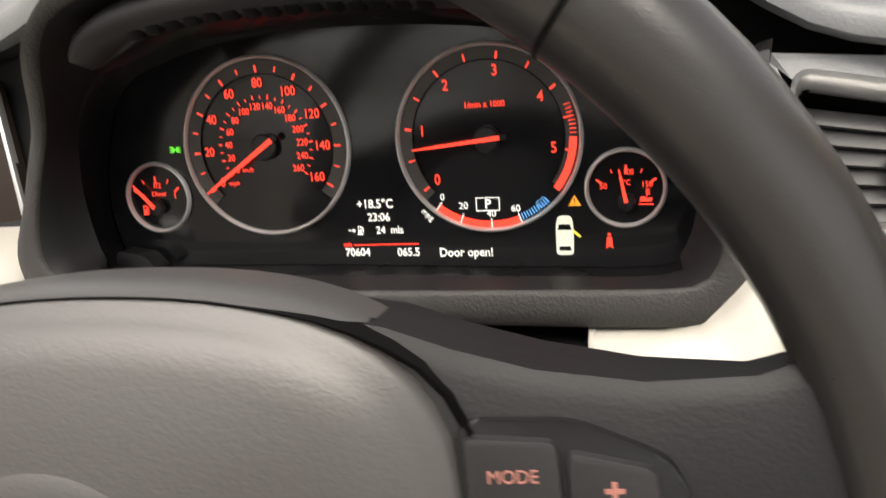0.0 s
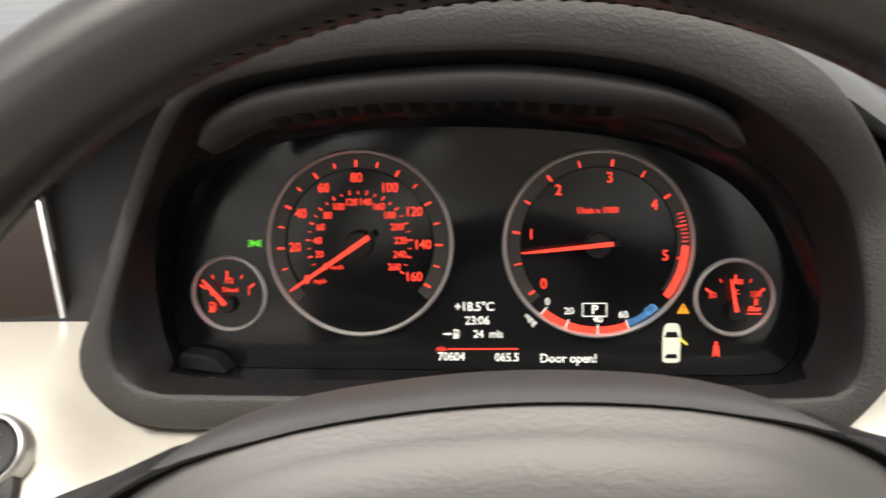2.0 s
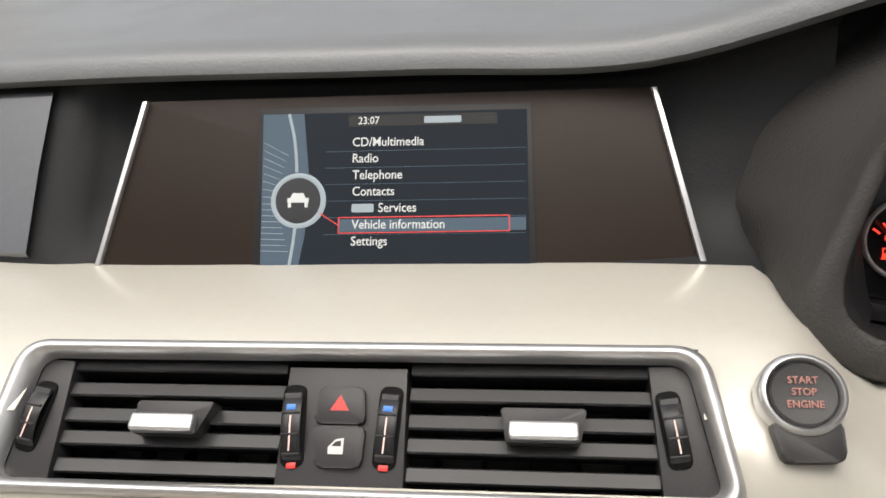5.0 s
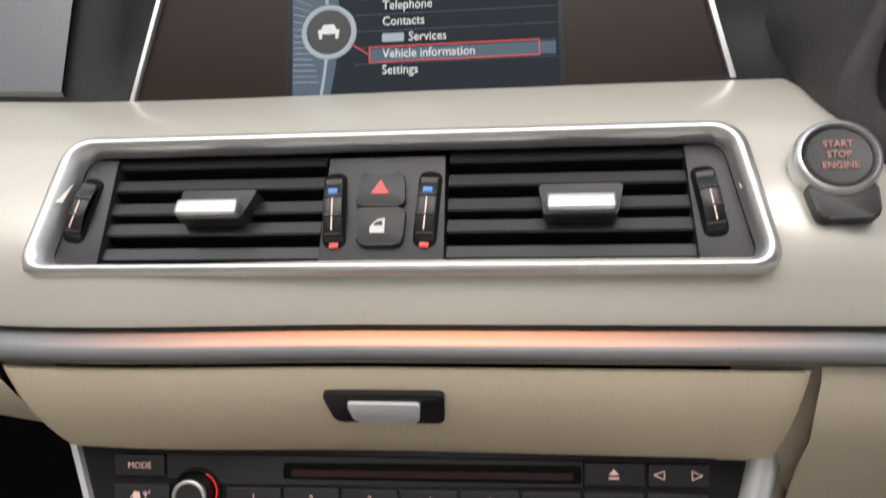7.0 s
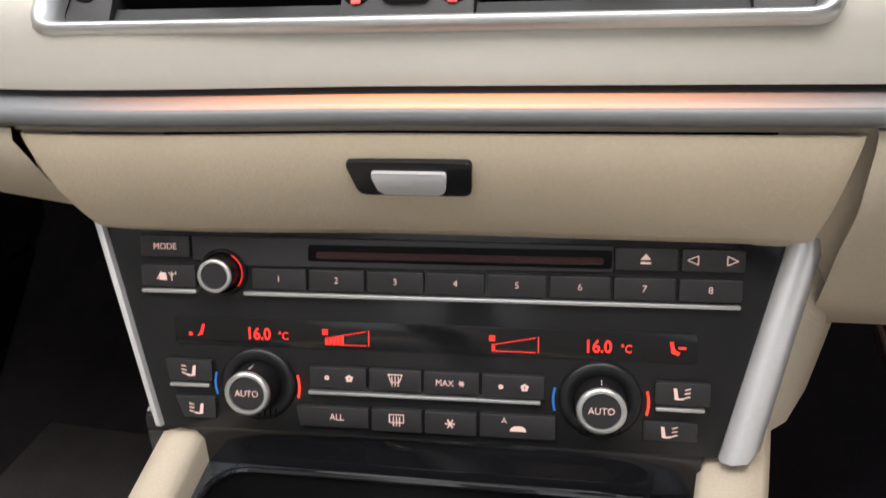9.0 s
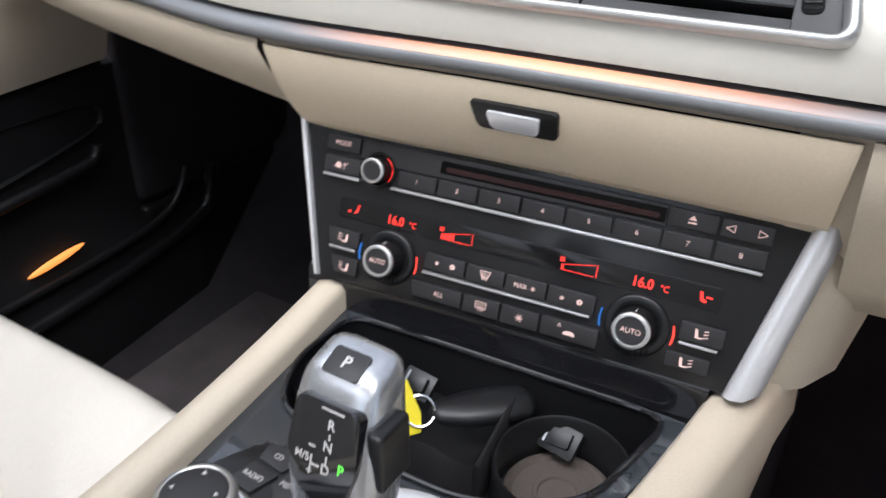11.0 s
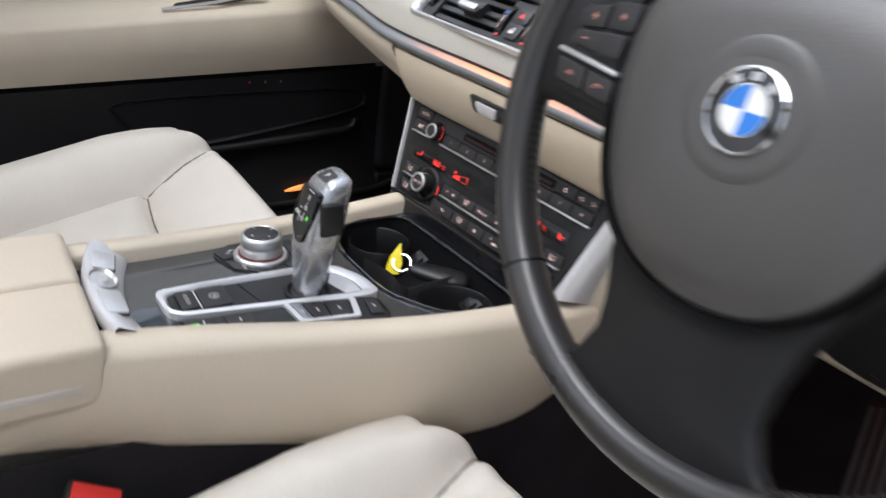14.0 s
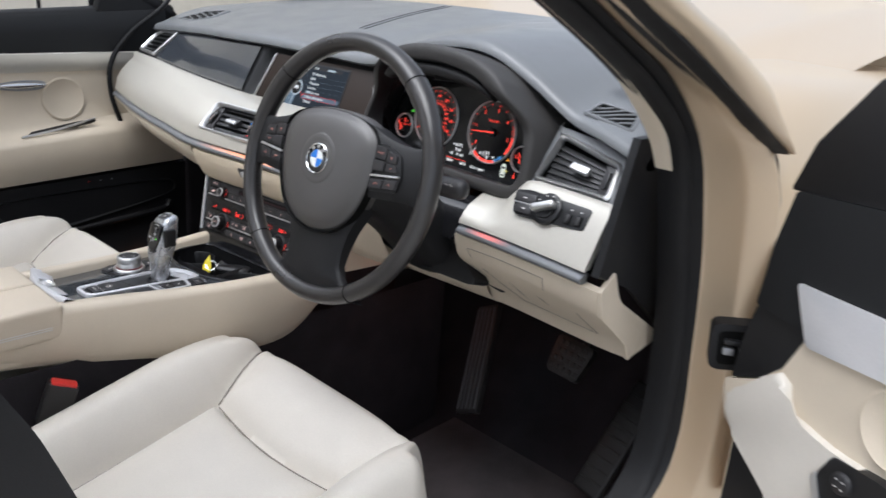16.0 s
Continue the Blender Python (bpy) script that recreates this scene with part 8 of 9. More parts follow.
# ---- floor, footwell and pedals ----
bm = bm_new()
loft(bm, [[(-1.30, y, z), (-0.62, y, z), (-0.36, y, z), (0.33, y, z)] for y, z in ((-1.9, 0.36), (-0.3, 0.36), (0.45, 0.37), (0.72, 0.40), (0.95, 0.62), (1.0, 1.10))], False)
tagged(new("floor", finish("floor", bm, CARPET, True, 60)), "black carpeted cabin floor", "floor", kind="structure")
for cx5 in (-0.06, -0.93):
    fm = thing("floor_mat", "dark brown carpet floor mat in the footwell", "floor mat", group="floor mats")
    bm = bm_new()
    rbox(bm, cx5, 0.50, 0.384, 0.40, 0.50, 0.012, 0.004, 2)
    part("mat_carpet", bm, MAT, fm, m=pose(0, 0, 0.006, 1.5, 0, 0))
ped = thing("footrest", "ribbed black footrest beside the pedals", "footrest", panel((-0.117, 0.630, 0.653), (1, -0.1, 0.5), (-0.41, 0.62, 0.78)))
bm = bm_new()
rbox(bm, 0, 0, 0, 0.062, 0.22, 0.014, 0.005, 2)
part("rest_plate", bm, PEDAL, ped)
for i in range(5):
    bm = bm_new()
    rbox(bm, -0.024 + 0.012 * i, 0, 0.008, 0.005, 0.205, 0.004, 0.0015, 2)
    part("rib", bm, RIB_GREY, ped)
acc = thing("accelerator_pedal", "long black ribbed accelerator pedal", "pedal", panel((0.190, 0.660, 0.610), (1, -0.2, 0), (0.12, 0.58, 0.80)))
bm = bm_new()
rbox(bm, 0, 0, 0, 0.060, 0.22, 0.014, 0.006, 3)
part("pedal_plate", bm, PEDAL, acc)
for i in range(9):
    bm = bm_new()
    rbox(bm, 0, -0.085 + 0.021 * i, 0.008, 0.046, 0.005, 0.003, 0.001, 1)
    part("rib", bm, PEDAL, acc)
brk = thing("brake_pedal", "wide black rubber brake pedal with a chequered face", "pedal", panel((0.085, 0.635, 0.735), (1, -0.1, 0), (0, 0.55, 0.83)))
bm = bm_new()
prism(bm, rounded([(-0.042, 0.032), (0.042, 0.032), (0.034, -0.036), (-0.034, -0.036)], 0.010, 4), -0.008, 0.006, 0.003)
part("pedal_pad", bm, PEDAL, brk)
for i in range(5):
    for j in range(4):
        bm = bm_new()
        rbox(bm, -0.028 + 0.014 * i, -0.024 + 0.015 * j, 0.006, 0.009, 0.009, 0.004, 0.001, 1, m=None)
        part("stud", bm, PEDAL, brk)
bm = bm_new()
rbox(bm, 0, 0.06, -0.03, 0.016, 0.20, 0.012, 0.003, 1, m=pose(0, 0.03, 0, 20, 0, 0))
part("pedal_arm", bm, SATIN_BLACK, brk)
kick = thing("kick_panel", "black side kick panel with a bonnet release lever", "kick panel")
bm = bm_new()
prism(bm, [(0.45, 0.44), (0.95, 0.44), (0.95, 0.90), (0.52, 0.88), (0.47, 0.66)], -0.03, 0.0, 0.004, m=panel((0.318, 0, 0), (0, -1, 0), (0, 0, 1)) @ Matrix.Diagonal((-1, 1, 1, 1)))
part("panel", bm, SOFT_BLACK, kick)
bm = bm_new()
prism(bm, rounded(rect(-0.006, -0.008, 0.006, 0.008), 0.003), 0, 0.003, 0.001, m=panel((0.282, 0.600, 0.780), (0.3, 1, 0), (0, 0, 1)) @ pose(0, 0, 0, 0, 0, 0))
part("release_sign", bm, PRINT, kick)
pkick = thing("passenger_kick_panel", "black carpeted kick panel in the passenger footwell", "kick panel")
bm = bm_new()
rbox(bm, -1.255, 0.83, 0.85, 0.05, 0.40, 0.52, 0.015, 3)
part("panel", bm, CARPET, pkick)
bm = bm_new()
rbox(bm, -1.252, 0.83, 0.467, 0.05, 0.40, 0.236, 0.010, 3)
part("lower_trim", bm, SATIN_BLACK, pkick, "black plastic lower trim")
bm = bm_new()
rbox(bm, 0.22, 0.86, 0.62, 0.2, 0.02, 0.4, 0.004)
tagged(new("firewall", finish("firewall", bm, CARPET)), "dark carpeted front wall of the footwell", "wall", kind="structure")

# ---- passenger door ----
pdoor = thing("passenger_door", "closed passenger door with cream panel, pearl band and black sill", "car door")
PX = -1.272


def door_strip(name, mat, label, rows_, y0=-0.62, y1=0.66, n=24, cut_front=None):
    bm = bm_new()
    loft(bm, [[(PX + dx, y, z + (dz * (y - 0.2) if dz else 0)) for dx, z, dz in rows_] for y in np.linspace(y0, y1, n)], False)
    return part(name, bm, mat, pdoor, label, angle=50)


door_strip("sill_trim", ANTHRACITE, "black padded window sill", ((-0.03, 1.20, 0.06), (0.0, 1.195, 0.06), (0.012, 1.185, 0.06), (0.016, 1.15, 0.02), (0.012, 1.106, 0)), y1=0.60)
door_strip("pearl_band", PEARL, "pearl satin band", ((0.010, 1.1055, 0), (0.018, 1.1035, 0), (0.020, 1.085, 0), (0.012, 1.064, 0), (0.006, 1.060, 0)), y1=0.52)
door_strip("cream_panel", CREAM, "cream upper panel", ((0.006, 1.0605, 0), (0.004, 1.05, 0), (0.002, 0.98, 0.02), (0.004, 0.93, 0.06), (0.022, 0.912, 0.08), (0.050, 0.902, 0.08), (0.056, 0.892, 0.07), (0.052, 0.84, 0.03), (0.040, 0.800, 0.04), (0.010, 0.792, 0.04)), y1=0.62)
door_strip("lower_panel", SOFT_BLACK, "black lower panel", ((0.012, 0.795, 0.04), (0.034, 0.790, 0.04), (0.030, 0.70, 0.0), (0.030, 0.58, 0), (0.046, 0.56, 0), (0.046, 0.33, 0)), y1=0.72)
bm = bm_new()
lathe(bm, [(0.052, -0.001), (0.052, 0.0022), (0.048, 0.0028), (0.046, 0.0010), (0.002, 0.0016)], 40, panel((PX + 0.004, 0.326, 0.994), (0, 1, 0), (0, 0, 1)))
part("speaker_cover", bm, CREAM, pdoor, "round cream speaker cover", angle=50)
PH = panel((PX + 0.006, 0.225, 1.030), (0, 1, 0), (0, 0, 1))
bm = bm_new()
prism(bm, curve([(-0.055, 0.004), (0.0, 0.012), (0.050, 0.010), (0.062, 0.0), (0.045, -0.010), (0.0, -0.012), (-0.050, -0.006)], 36, True), -0.004, 0.002, 0.001, m=PH)
part("handle_bowl", bm, SILVER_DARK, pdoor, "grey handle bowl")
bm = bm_new()
loft(bm, [[(x, 0.002 + h * math.sin(a), 0.010 + 0.006 * math.cos(a) * (1 if abs(x) < 0.05 else 0.5)) for a in np.linspace(0, 2 * math.pi, 12, endpoint=False)] for x, h in ((-0.050, 0.002), (-0.03, 0.006), (0.0, 0.0075), (0.03, 0.0065), (0.055, 0.002))], True, (True, True))
part("door_handle", bm, CHROME, pdoor, "bright chrome handle", m=PH)
bm = bm_new()
prism(bm, rounded([(-0.095, -0.014), (0.080, 0.012), (0.092, 0.020), (0.045, 0.0165), (-0.060, -0.002)], 0.004), -0.004, 0.004, 0.001, m=panel((PX + 0.022, 0.300, 0.922), (0, 1, 0.02), (0.45, 0, 0.9)))
part("pull_recess", bm, SATIN_BLACK, pdoor, "dark window switch recess")
bm = bm_new()
tube(bm, [(PX + 0.036, 0.21, 0.913), (PX + 0.036, 0.30, 0.926), (PX + 0.030, 0.39, 0.945)], 0.0028, 6)
part("recess_edge", bm, SILVER, pdoor)
# map pocket with a lit edge and a warm lamp below
bm = bm_new()
PK = curve([(0.13, 0.755), (0.30, 0.765), (0.56, 0.765), (0.60, 0.745), (0.57, 0.722), (0.40, 0.690), (0.25, 0.672), (0.17, 0.690), (0.13, 0.735)], 60, True)
loft(bm, [[(PX + 0.0335, y, z) for y, z in PK], [(PX + 0.036, y, z) for y, z in PK], [(PX + 0.030, 0.36 + (y - 0.36) * 0.97, 0.722 + (z - 0.722) * 0.9) for y, z in PK], [(PX - 0.01, 0.36 + (y - 0.36) * 0.95, 0.722 + (z - 0.722) * 0.85) for y, z in PK]], True, (False, True))
part("map_pocket", bm, SATIN_BLACK, pdoor, "black map pocket", angle=40)
bm = bm_new()
tube(bm, [(PX + 0.040, y, z) for y, z in curve([(0.12, 0.664), (0.29, 0.663), (0.407, 0.671), (0.555, 0.684), (0.573, 0.692), (0.577, 0.706)], 30)], 0.008, 8)
part("pocket_lip", bm, SATIN_BLACK, pdoor, "rounded black pocket lip", angle=80)
for line, r in ([(0.30, 0.538), (0.40, 0.540), (0.526, 0.5445), (0.638, 0.556), (0.690, 0.582), (0.713, 0.625)], 0.007), ([(0.30, 0.486), (0.44, 0.493), (0.584, 0.507), (0.719, 0.532), (0.752, 0.562), (0.764, 0.61)], 0.011):
    bm = bm_new()
    tube(bm, [(PX + 0.046, y, z) for y, z in curve(line, 30)], r, 8)
    part("sill_moulding", bm, SATIN_BLACK, pdoor, "black moulded ridge low on the door", angle=80)
bm = bm_new()
loft(bm, [[(PX + 0.047 + 0.004 * w * math.cos(a), 0.474 + u, 0.5740 + 0.13 * u + 0.0055 * w * math.sin(a)) for a in np.linspace(0, 2 * math.pi, 12, endpoint=False)] for u, w in ((-0.044, 0.25), (-0.034, 0.7), (-0.015, 1.0), (0.015, 1.0), (0.034, 0.7), (0.044, 0.25))], True, (True, True))
part("courtesy_lamp", bm, WARM_LAMP, pdoor, "lit warm courtesy lamp", angle=70)
for y in (0.36, 0.39, 0.42):
    bm = bm_new()
    rbox(bm, PX + 0.036, y, 0.785, 0.002, 0.003, 0.003, 0.0005, 1)
    part("screw", bm, RED_PLASTIC if y < 0.37 else SILVER_DARK, pdoor)
# window frame, mirror and glass
bm = bm_new()
tube(bm, [(PX - 0.01, -0.6, 1.52), (PX - 0.01, 0.0, 1.50), (PX - 0.01, 0.30, 1.37), (PX - 0.01, 0.62, 1.20)], 0.022, 8)
prism(bm, [(0.42, 1.205), (0.64, 1.19), (0.62, 1.22), (0.46, 1.31)], -0.02, 0.008, 0.003, m=panel((PX, 0, 0), (0, 1, 0), (0, 0, 1)))
part("window_frame", bm, RUBBER, pdoor, "black window frame", angle=50)
bm = bm_new()
bm.faces.new([bm.verts.new(p) for p in ((PX - 0.012, -0.6, 1.20), (PX - 0.012, 0.60, 1.20), (PX - 0.012, 0.30, 1.37), (PX - 0.012, 0.0, 1.50), (PX - 0.012, -0.6, 1.52))])
wg = part("window_glass", bm, GLASS, pdoor)
wg.visible_shadow = False
mir = thing("wing_mirror", "champagne and black wing mirror with silver glass", "mirror", pose(-1.42, 0.40, 1.208, 0, 0, 14))
bm = bm_new()
loft(bm, [[(0.105 * w * math.copysign(abs(math.cos(a)) ** 0.6, math.cos(a)), y, 0.055 * w * math.copysign(abs(math.sin(a)) ** 0.6, math.sin(a))) for a in np.linspace(0, 2 * math.pi, 28, endpoint=False)] for y, w in ((0.0, 1.0), (0.03, 1.03), (0.07, 0.92), (0.10, 0.6))], True, (False, True))
part("housing", bm, SOFT_BLACK, mir, "black housing", angle=60)
bm = bm_new()
prism(bm, rounded(rect(-0.095, -0.047, 0.095, 0.047), 0.03, 6), -0.004, 0.0, m=panel((0, 0.006, 0), (1, 0, 0), (0, 0, 1)))
part("mirror_glass", bm, material("mirror_silver", (0.9, 0.9, 0.9), 0.02, 1.0, stain=0), mir, "mirror glass")
bm = bm_new()
rbox(bm, 0.10, 0.05, -0.05, 0.12, 0.05, 0.03, 0.01, 2)
part("mirror_arm", bm, SOFT_BLACK, mir)

# ---- driver's side opening: pillar, seal, paint ----
shell = thing("car", "champagne metallic car body around the open driver's door", "car")
EDGE_A = [(0.330, -0.60, 1.49), (0.330, -0.10, 1.435), (0.330, 0.05, 1.378), (0.330, 0.174, 1.3235), (0.330, 0.244, 1.290), (0.330, 0.314, 1.251), (0.330, 0.3775, 1.2076), (0.330, 0.407, 1.159), (0.330, 0.439, 1.052), (0.330, 0.462, 0.978), (0.330, 0.475, 0.907), (0.330, 0.482, 0.8035), (0.330, 0.470, 0.720), (0.330, 0.4315, 0.677), (0.330, 0.35, 0.635), (0.330, 0.15, 0.605), (0.330, -0.6, 0.595)]
EDGE_B = [(0.360, -0.60, 1.52), (0.360, -0.10, 1.458), (0.360, 0.10, 1.378), (0.360, 0.2305, 1.3194), (0.360, 0.308, 1.284), (0.360, 0.375, 1.2352), (0.360, 0.424, 1.177), (0.360, 0.455, 1.10), (0.360, 0.470, 1.0548), (0.360, 0.483, 0.9886), (0.360, 0.493, 0.9075), (0.360, 0.508, 0.789), (0.360, 0.4935, 0.7195), (0.360, 0.460, 0.6897), (0.360, 0.37, 0.643), (0.360, 0.16, 0.613), (0.360, -0.6, 0.603)]
EDGE_C = [(0.400, -0.60, 1.53), (0.400, -0.10, 1.452), (0.400, 0.08, 1.374), (0.400, 0.1667, 1.3372), (0.400, 0.2362, 1.3081), (0.400, 0.3282, 1.2693), (0.400, 0.4314, 1.2206), (0.410, 0.500, 1.190), (0.420, 0.535, 1.12), (0.420, 0.560, 1.00), (0.420, 0.575, 0.90), (0.420, 0.580, 0.78), (0.420, 0.555, 0.68), (0.420, 0.500, 0.610), (0.420, 0.38, 0.565), (0.420, 0.16, 0.545), (0.420, -0.6, 0.535)]


def ribbon(name, a, b, mat, label, swell, n=90, back=0.02, span=(0.0, 1.0), angle=60):
    """A rounded band between two edge lines, with a body behind it."""
    pa, pb = curve(a, n), curve(b, n)
    k0, k1 = int(span[0] * (n - 1)), int(span[1] * (n - 1)) + 1
    bm = bm_new()
    rings = []
    for p, q in list(zip(pa, pb))[k0:k1]:
        p, q = Vector(p), Vector(q)
        rings.append([p + Vector((-back, 0.004, 0.004))] + [p.lerp(q, t) + Vector((w, 0, 0)) for t, w in swell] + [q + Vector((-back, 0.012, 0.008))])
    loft(bm, rings, True, (True, True))
    return part(name, bm, mat, shell, label, angle=angle)


ribbon("door_seal", EDGE_A, EDGE_B, RUBBER, "black rubber door seal", ((0, 0), (0.08, 0.010), (0.25, 0.016), (0.42, 0.012), (0.5, 0.004), (0.6, 0.006), (0.8, 0.010), (1.0, 0.0)))
ribbon("painted_frame", EDGE_B, EDGE_C, PAINT, "champagne metallic door frame", ((0, 0), (0.06, 0.002), (0.3, -0.004), (0.42, 0.010), (0.55, 0.006), (0.9, 0.008), (1.0, 0.002)), back=0.03)
GASKET_OUT = [(0.420, -0.60, 1.56), (0.420, -0.10, 1.462), (0.420, 0.134, 1.3571), (0.420, 0.2232, 1.3227), (0.420, 0.338, 1.2719), (0.420, 0.4884, 1.2034), (0.420, 0.525, 1.186)]
ribbon("window_gasket", [(0.400, -0.60, 1.53), (0.400, -0.10, 1.452), (0.400, 0.1667, 1.3372), (0.400, 0.2362, 1.3081), (0.400, 0.3282, 1.2693), (0.402, 0.4314, 1.2206), (0.408, 0.500, 1.188)], GASKET_OUT, RUBBER, "black window gasket", ((0, 0.004), (0.1, 0.009), (0.6, 0.011), (1.0, 0.003)), n=50)
ribbon("outer_pillar", GASKET_OUT, [(0.400, -0.60, 1.60), (0.405, -0.10, 1.488), (0.412, 0.2243, 1.3593), (0.412, 0.2939, 1.3364), (0.412, 0.3972, 1.2932), (0.412, 0.452, 1.2619), (0.414, 0.520, 1.190)], PAINT, "champagne windscreen pillar", ((0, 0.002), (0.15, 0.010), (0.5, 0.015), (0.85, 0.010), (1.0, 0.0)), n=50, back=0.05)
bm = bm_new()
tube(bm, [(0.405, 0.452, 1.266), (0.408, 0.475, 1.235), (0.412, 0.500, 1.206)], 0.0035, 6)
part("pillar_edge", bm, CHROME, shell, "pale edge strip of the windscreen")
ribbon("pillar_trim", [(0.325, -0.60, 1.52), (0.325, -0.13, 1.462), (0.325, 0.030, 1.398), (0.325, 0.130, 1.350), (0.325, 0.204, 1.321), (0.325, 0.290, 1.270), (0.325, 0.372, 1.202), (0.325, 0.402, 1.160)],
       [(0.332, -0.60, 1.49), (0.332, -0.10, 1.435), (0.332, 0.06, 1.374), (0.332, 0.174, 1.3235), (0.332, 0.244, 1.290), (0.332, 0.314, 1.251), (0.332, 0.3775, 1.2076), (0.332, 0.407, 1.159)], CREAM, "cream pillar trim", ((0, -0.012), (0.15, 0.0), (0.5, 0.004), (0.9, 0.003), (1.0, -0.004)), n=60, back=0.012)
bm = bm_new()
tube(bm, curve([(PX + 0.02, 0.66, 1.33), (PX + 0.02, 0.60, 1.23), (PX + 0.02, 0.50, 1.155), (PX + 0.02, 0.445, 1.085), (PX + 0.02, 0.44, 1.00), (PX + 0.02, 0.47, 0.90)], 30), 0.0065, 8)
part("door_seal", bm, RUBBER, shell, "black rubber seal of the passenger door", angle=80)
bm = bm_new()
swp = [(0.405, 0.54, 1.185), (0.42, 0.66, 1.20), (0.43, 0.85, 1.20), (0.43, 1.2, 1.19), (0.41, 1.8, 1.15), (0.36, 2.3, 1.05)]
loft(bm, [[(x - 0.26, y, z + 0.060), (x - 0.13, y, z + 0.055), (x - 0.08, y, z + 0.048), (x - 0.03, y, z + 0.030), (x, y, z - 0.010), (x + 0.015, y, z - 0.06), (x + 0.02, y, z - 0.15), (x + 0.02, y, z - 0.5)] for x, y, z in curve(swp, 24)], False)
part("wing", bm, PAINT, shell, "champagne front wing", angle=60)
bm = bm_new()
loft(bm, [[(x, y, zc - 0.035 * abs((x + 0.47) / 0.85) ** 2.2 + 0.012 * math.exp(-((abs(x + 0.47) - 0.55) / 0.05) ** 2)) for x in np.linspace(-1.25, 0.298, 36)] for y, zc in ((0.98 , 1.262), (1.2, 1.295), (1.5, 1.330), (1.9, 1.365), (2.3, 1.375), (2.6, 1.33), (2.75, 1.15))], False)
part("bonnet", bm, PAINT, shell, "champagne bonnet", angle=60)
bm = bm_new()
loft(bm, [[(x, 0.985 - 0.26 * abs((x + 0.47) / 0.8) ** 2.5 + d, z) for d, z in ((-0.02, 1.268), (0.0, 1.276), (0.03, 1.268), (0.09, 1.25))] for x in np.linspace(-1.10, 0.10, 30)], False)
part("scuttle", bm, RUBBER, shell, "black scuttle below the windscreen", angle=60)
bm = bm_new()
rbox(bm, -0.06, 0.94, 1.285, 0.05, 0.02, 0.018, 0.004, 2)
part("washer_nozzle", bm, RUBBER, shell)
# unseen roof with a glass panel, rear wall and left side, added to shape the light
bm = bm_new()
ro, ri = rounded([(-1.20, -0.12), (0.26, -0.12), (0.24, -1.95), (-1.18, -1.95)], 0.1, 6), rounded([(-1.04, -0.30), (0.10, -0.30), (0.08, -1.60), (-1.02, -1.60)], 0.08, 6)
loft(bm, [[(x, y, 1.50) for x, y in ri], [(x, y, 1.485) for x, y in ri], [(x, y, 1.46) for x, y in ro], [(x, y, 1.51) for x, y in ro], [(x, y, 1.53) for x, y in ri], [(x, y, 1.50) for x, y in ri]], True)
part("roof", bm, SEAT, shell, "unseen pale roof lining frame", angle=50)
bm = bm_new()
bm.faces.new([bm.verts.new((x, y, 1.515)) for x, y in ri])
rg = part("roof_glass", bm, GLASS, shell, "unseen glass roof panel that lets light in")
rg.visible_shadow = False
bm = bm_new()
rbox(bm, -0.47, -1.93, 0.65, 1.55, 0.06, 0.6, 0.02)
rbox(bm, PX - 0.01, -1.28, 0.80, 0.05, 1.30, 0.86, 0.02)
part("rear_wall", bm, SEAT, shell, "unseen pale rear cabin wall")
bm = bm_new()
rbox(bm, PX, -0.70, 1.30, 0.05, 0.10, 0.50, 0.02)
rbox(bm, 0.30, -0.95, 1.10, 0.05, 0.12, 0.90, 0.02)
part("rear_pillar", bm, SOFT_BLACK, shell)
bm = bm_new()
rbox(bm, -0.47, 1.66, 0.62, 1.58, 1.28, 0.36, 0.05)
part("front_body", bm, RUBBER, shell)
bm = bm_new()
rbox(bm, -0.47, -0.5, 0.30, 1.60, 3.0, 0.10, 0.03)
part("under_body", bm, RUBBER, shell)
bm = bm_new()
for xw in (-1.20, 0.26):
    for yw in (1.45, -1.50):
        lathe(bm, [(0.05, -0.11), (0.30, -0.11), (0.335, -0.08), (0.335, 0.08), (0.30, 0.11), (0.05, 0.11)], 32, pose(xw, yw, 0.335, 0, 90, 0))
part("tyre", bm, RUBBER, shell)
bm = bm_new()
prism(bm, rounded([(-0.47, 1.46), (-0.41, 1.26), (-0.369, 1.161), (-0.353, 1.13), (-0.336, 1.083), (-0.316, 1.00), (-0.310, 0.85), (-0.33, 0.62), (-0.44, 0.62), (-0.45, 1.0), (-0.53, 1.46)], 0.01, 3), 0.385, 0.400, 0.006, 3, m=panel((0, 0, 0), (0, 1, 0), (0, 0, 1)))
part("centre_pillar", bm, SOFT_BLACK, shell, "black centre pillar trim", angle=50)
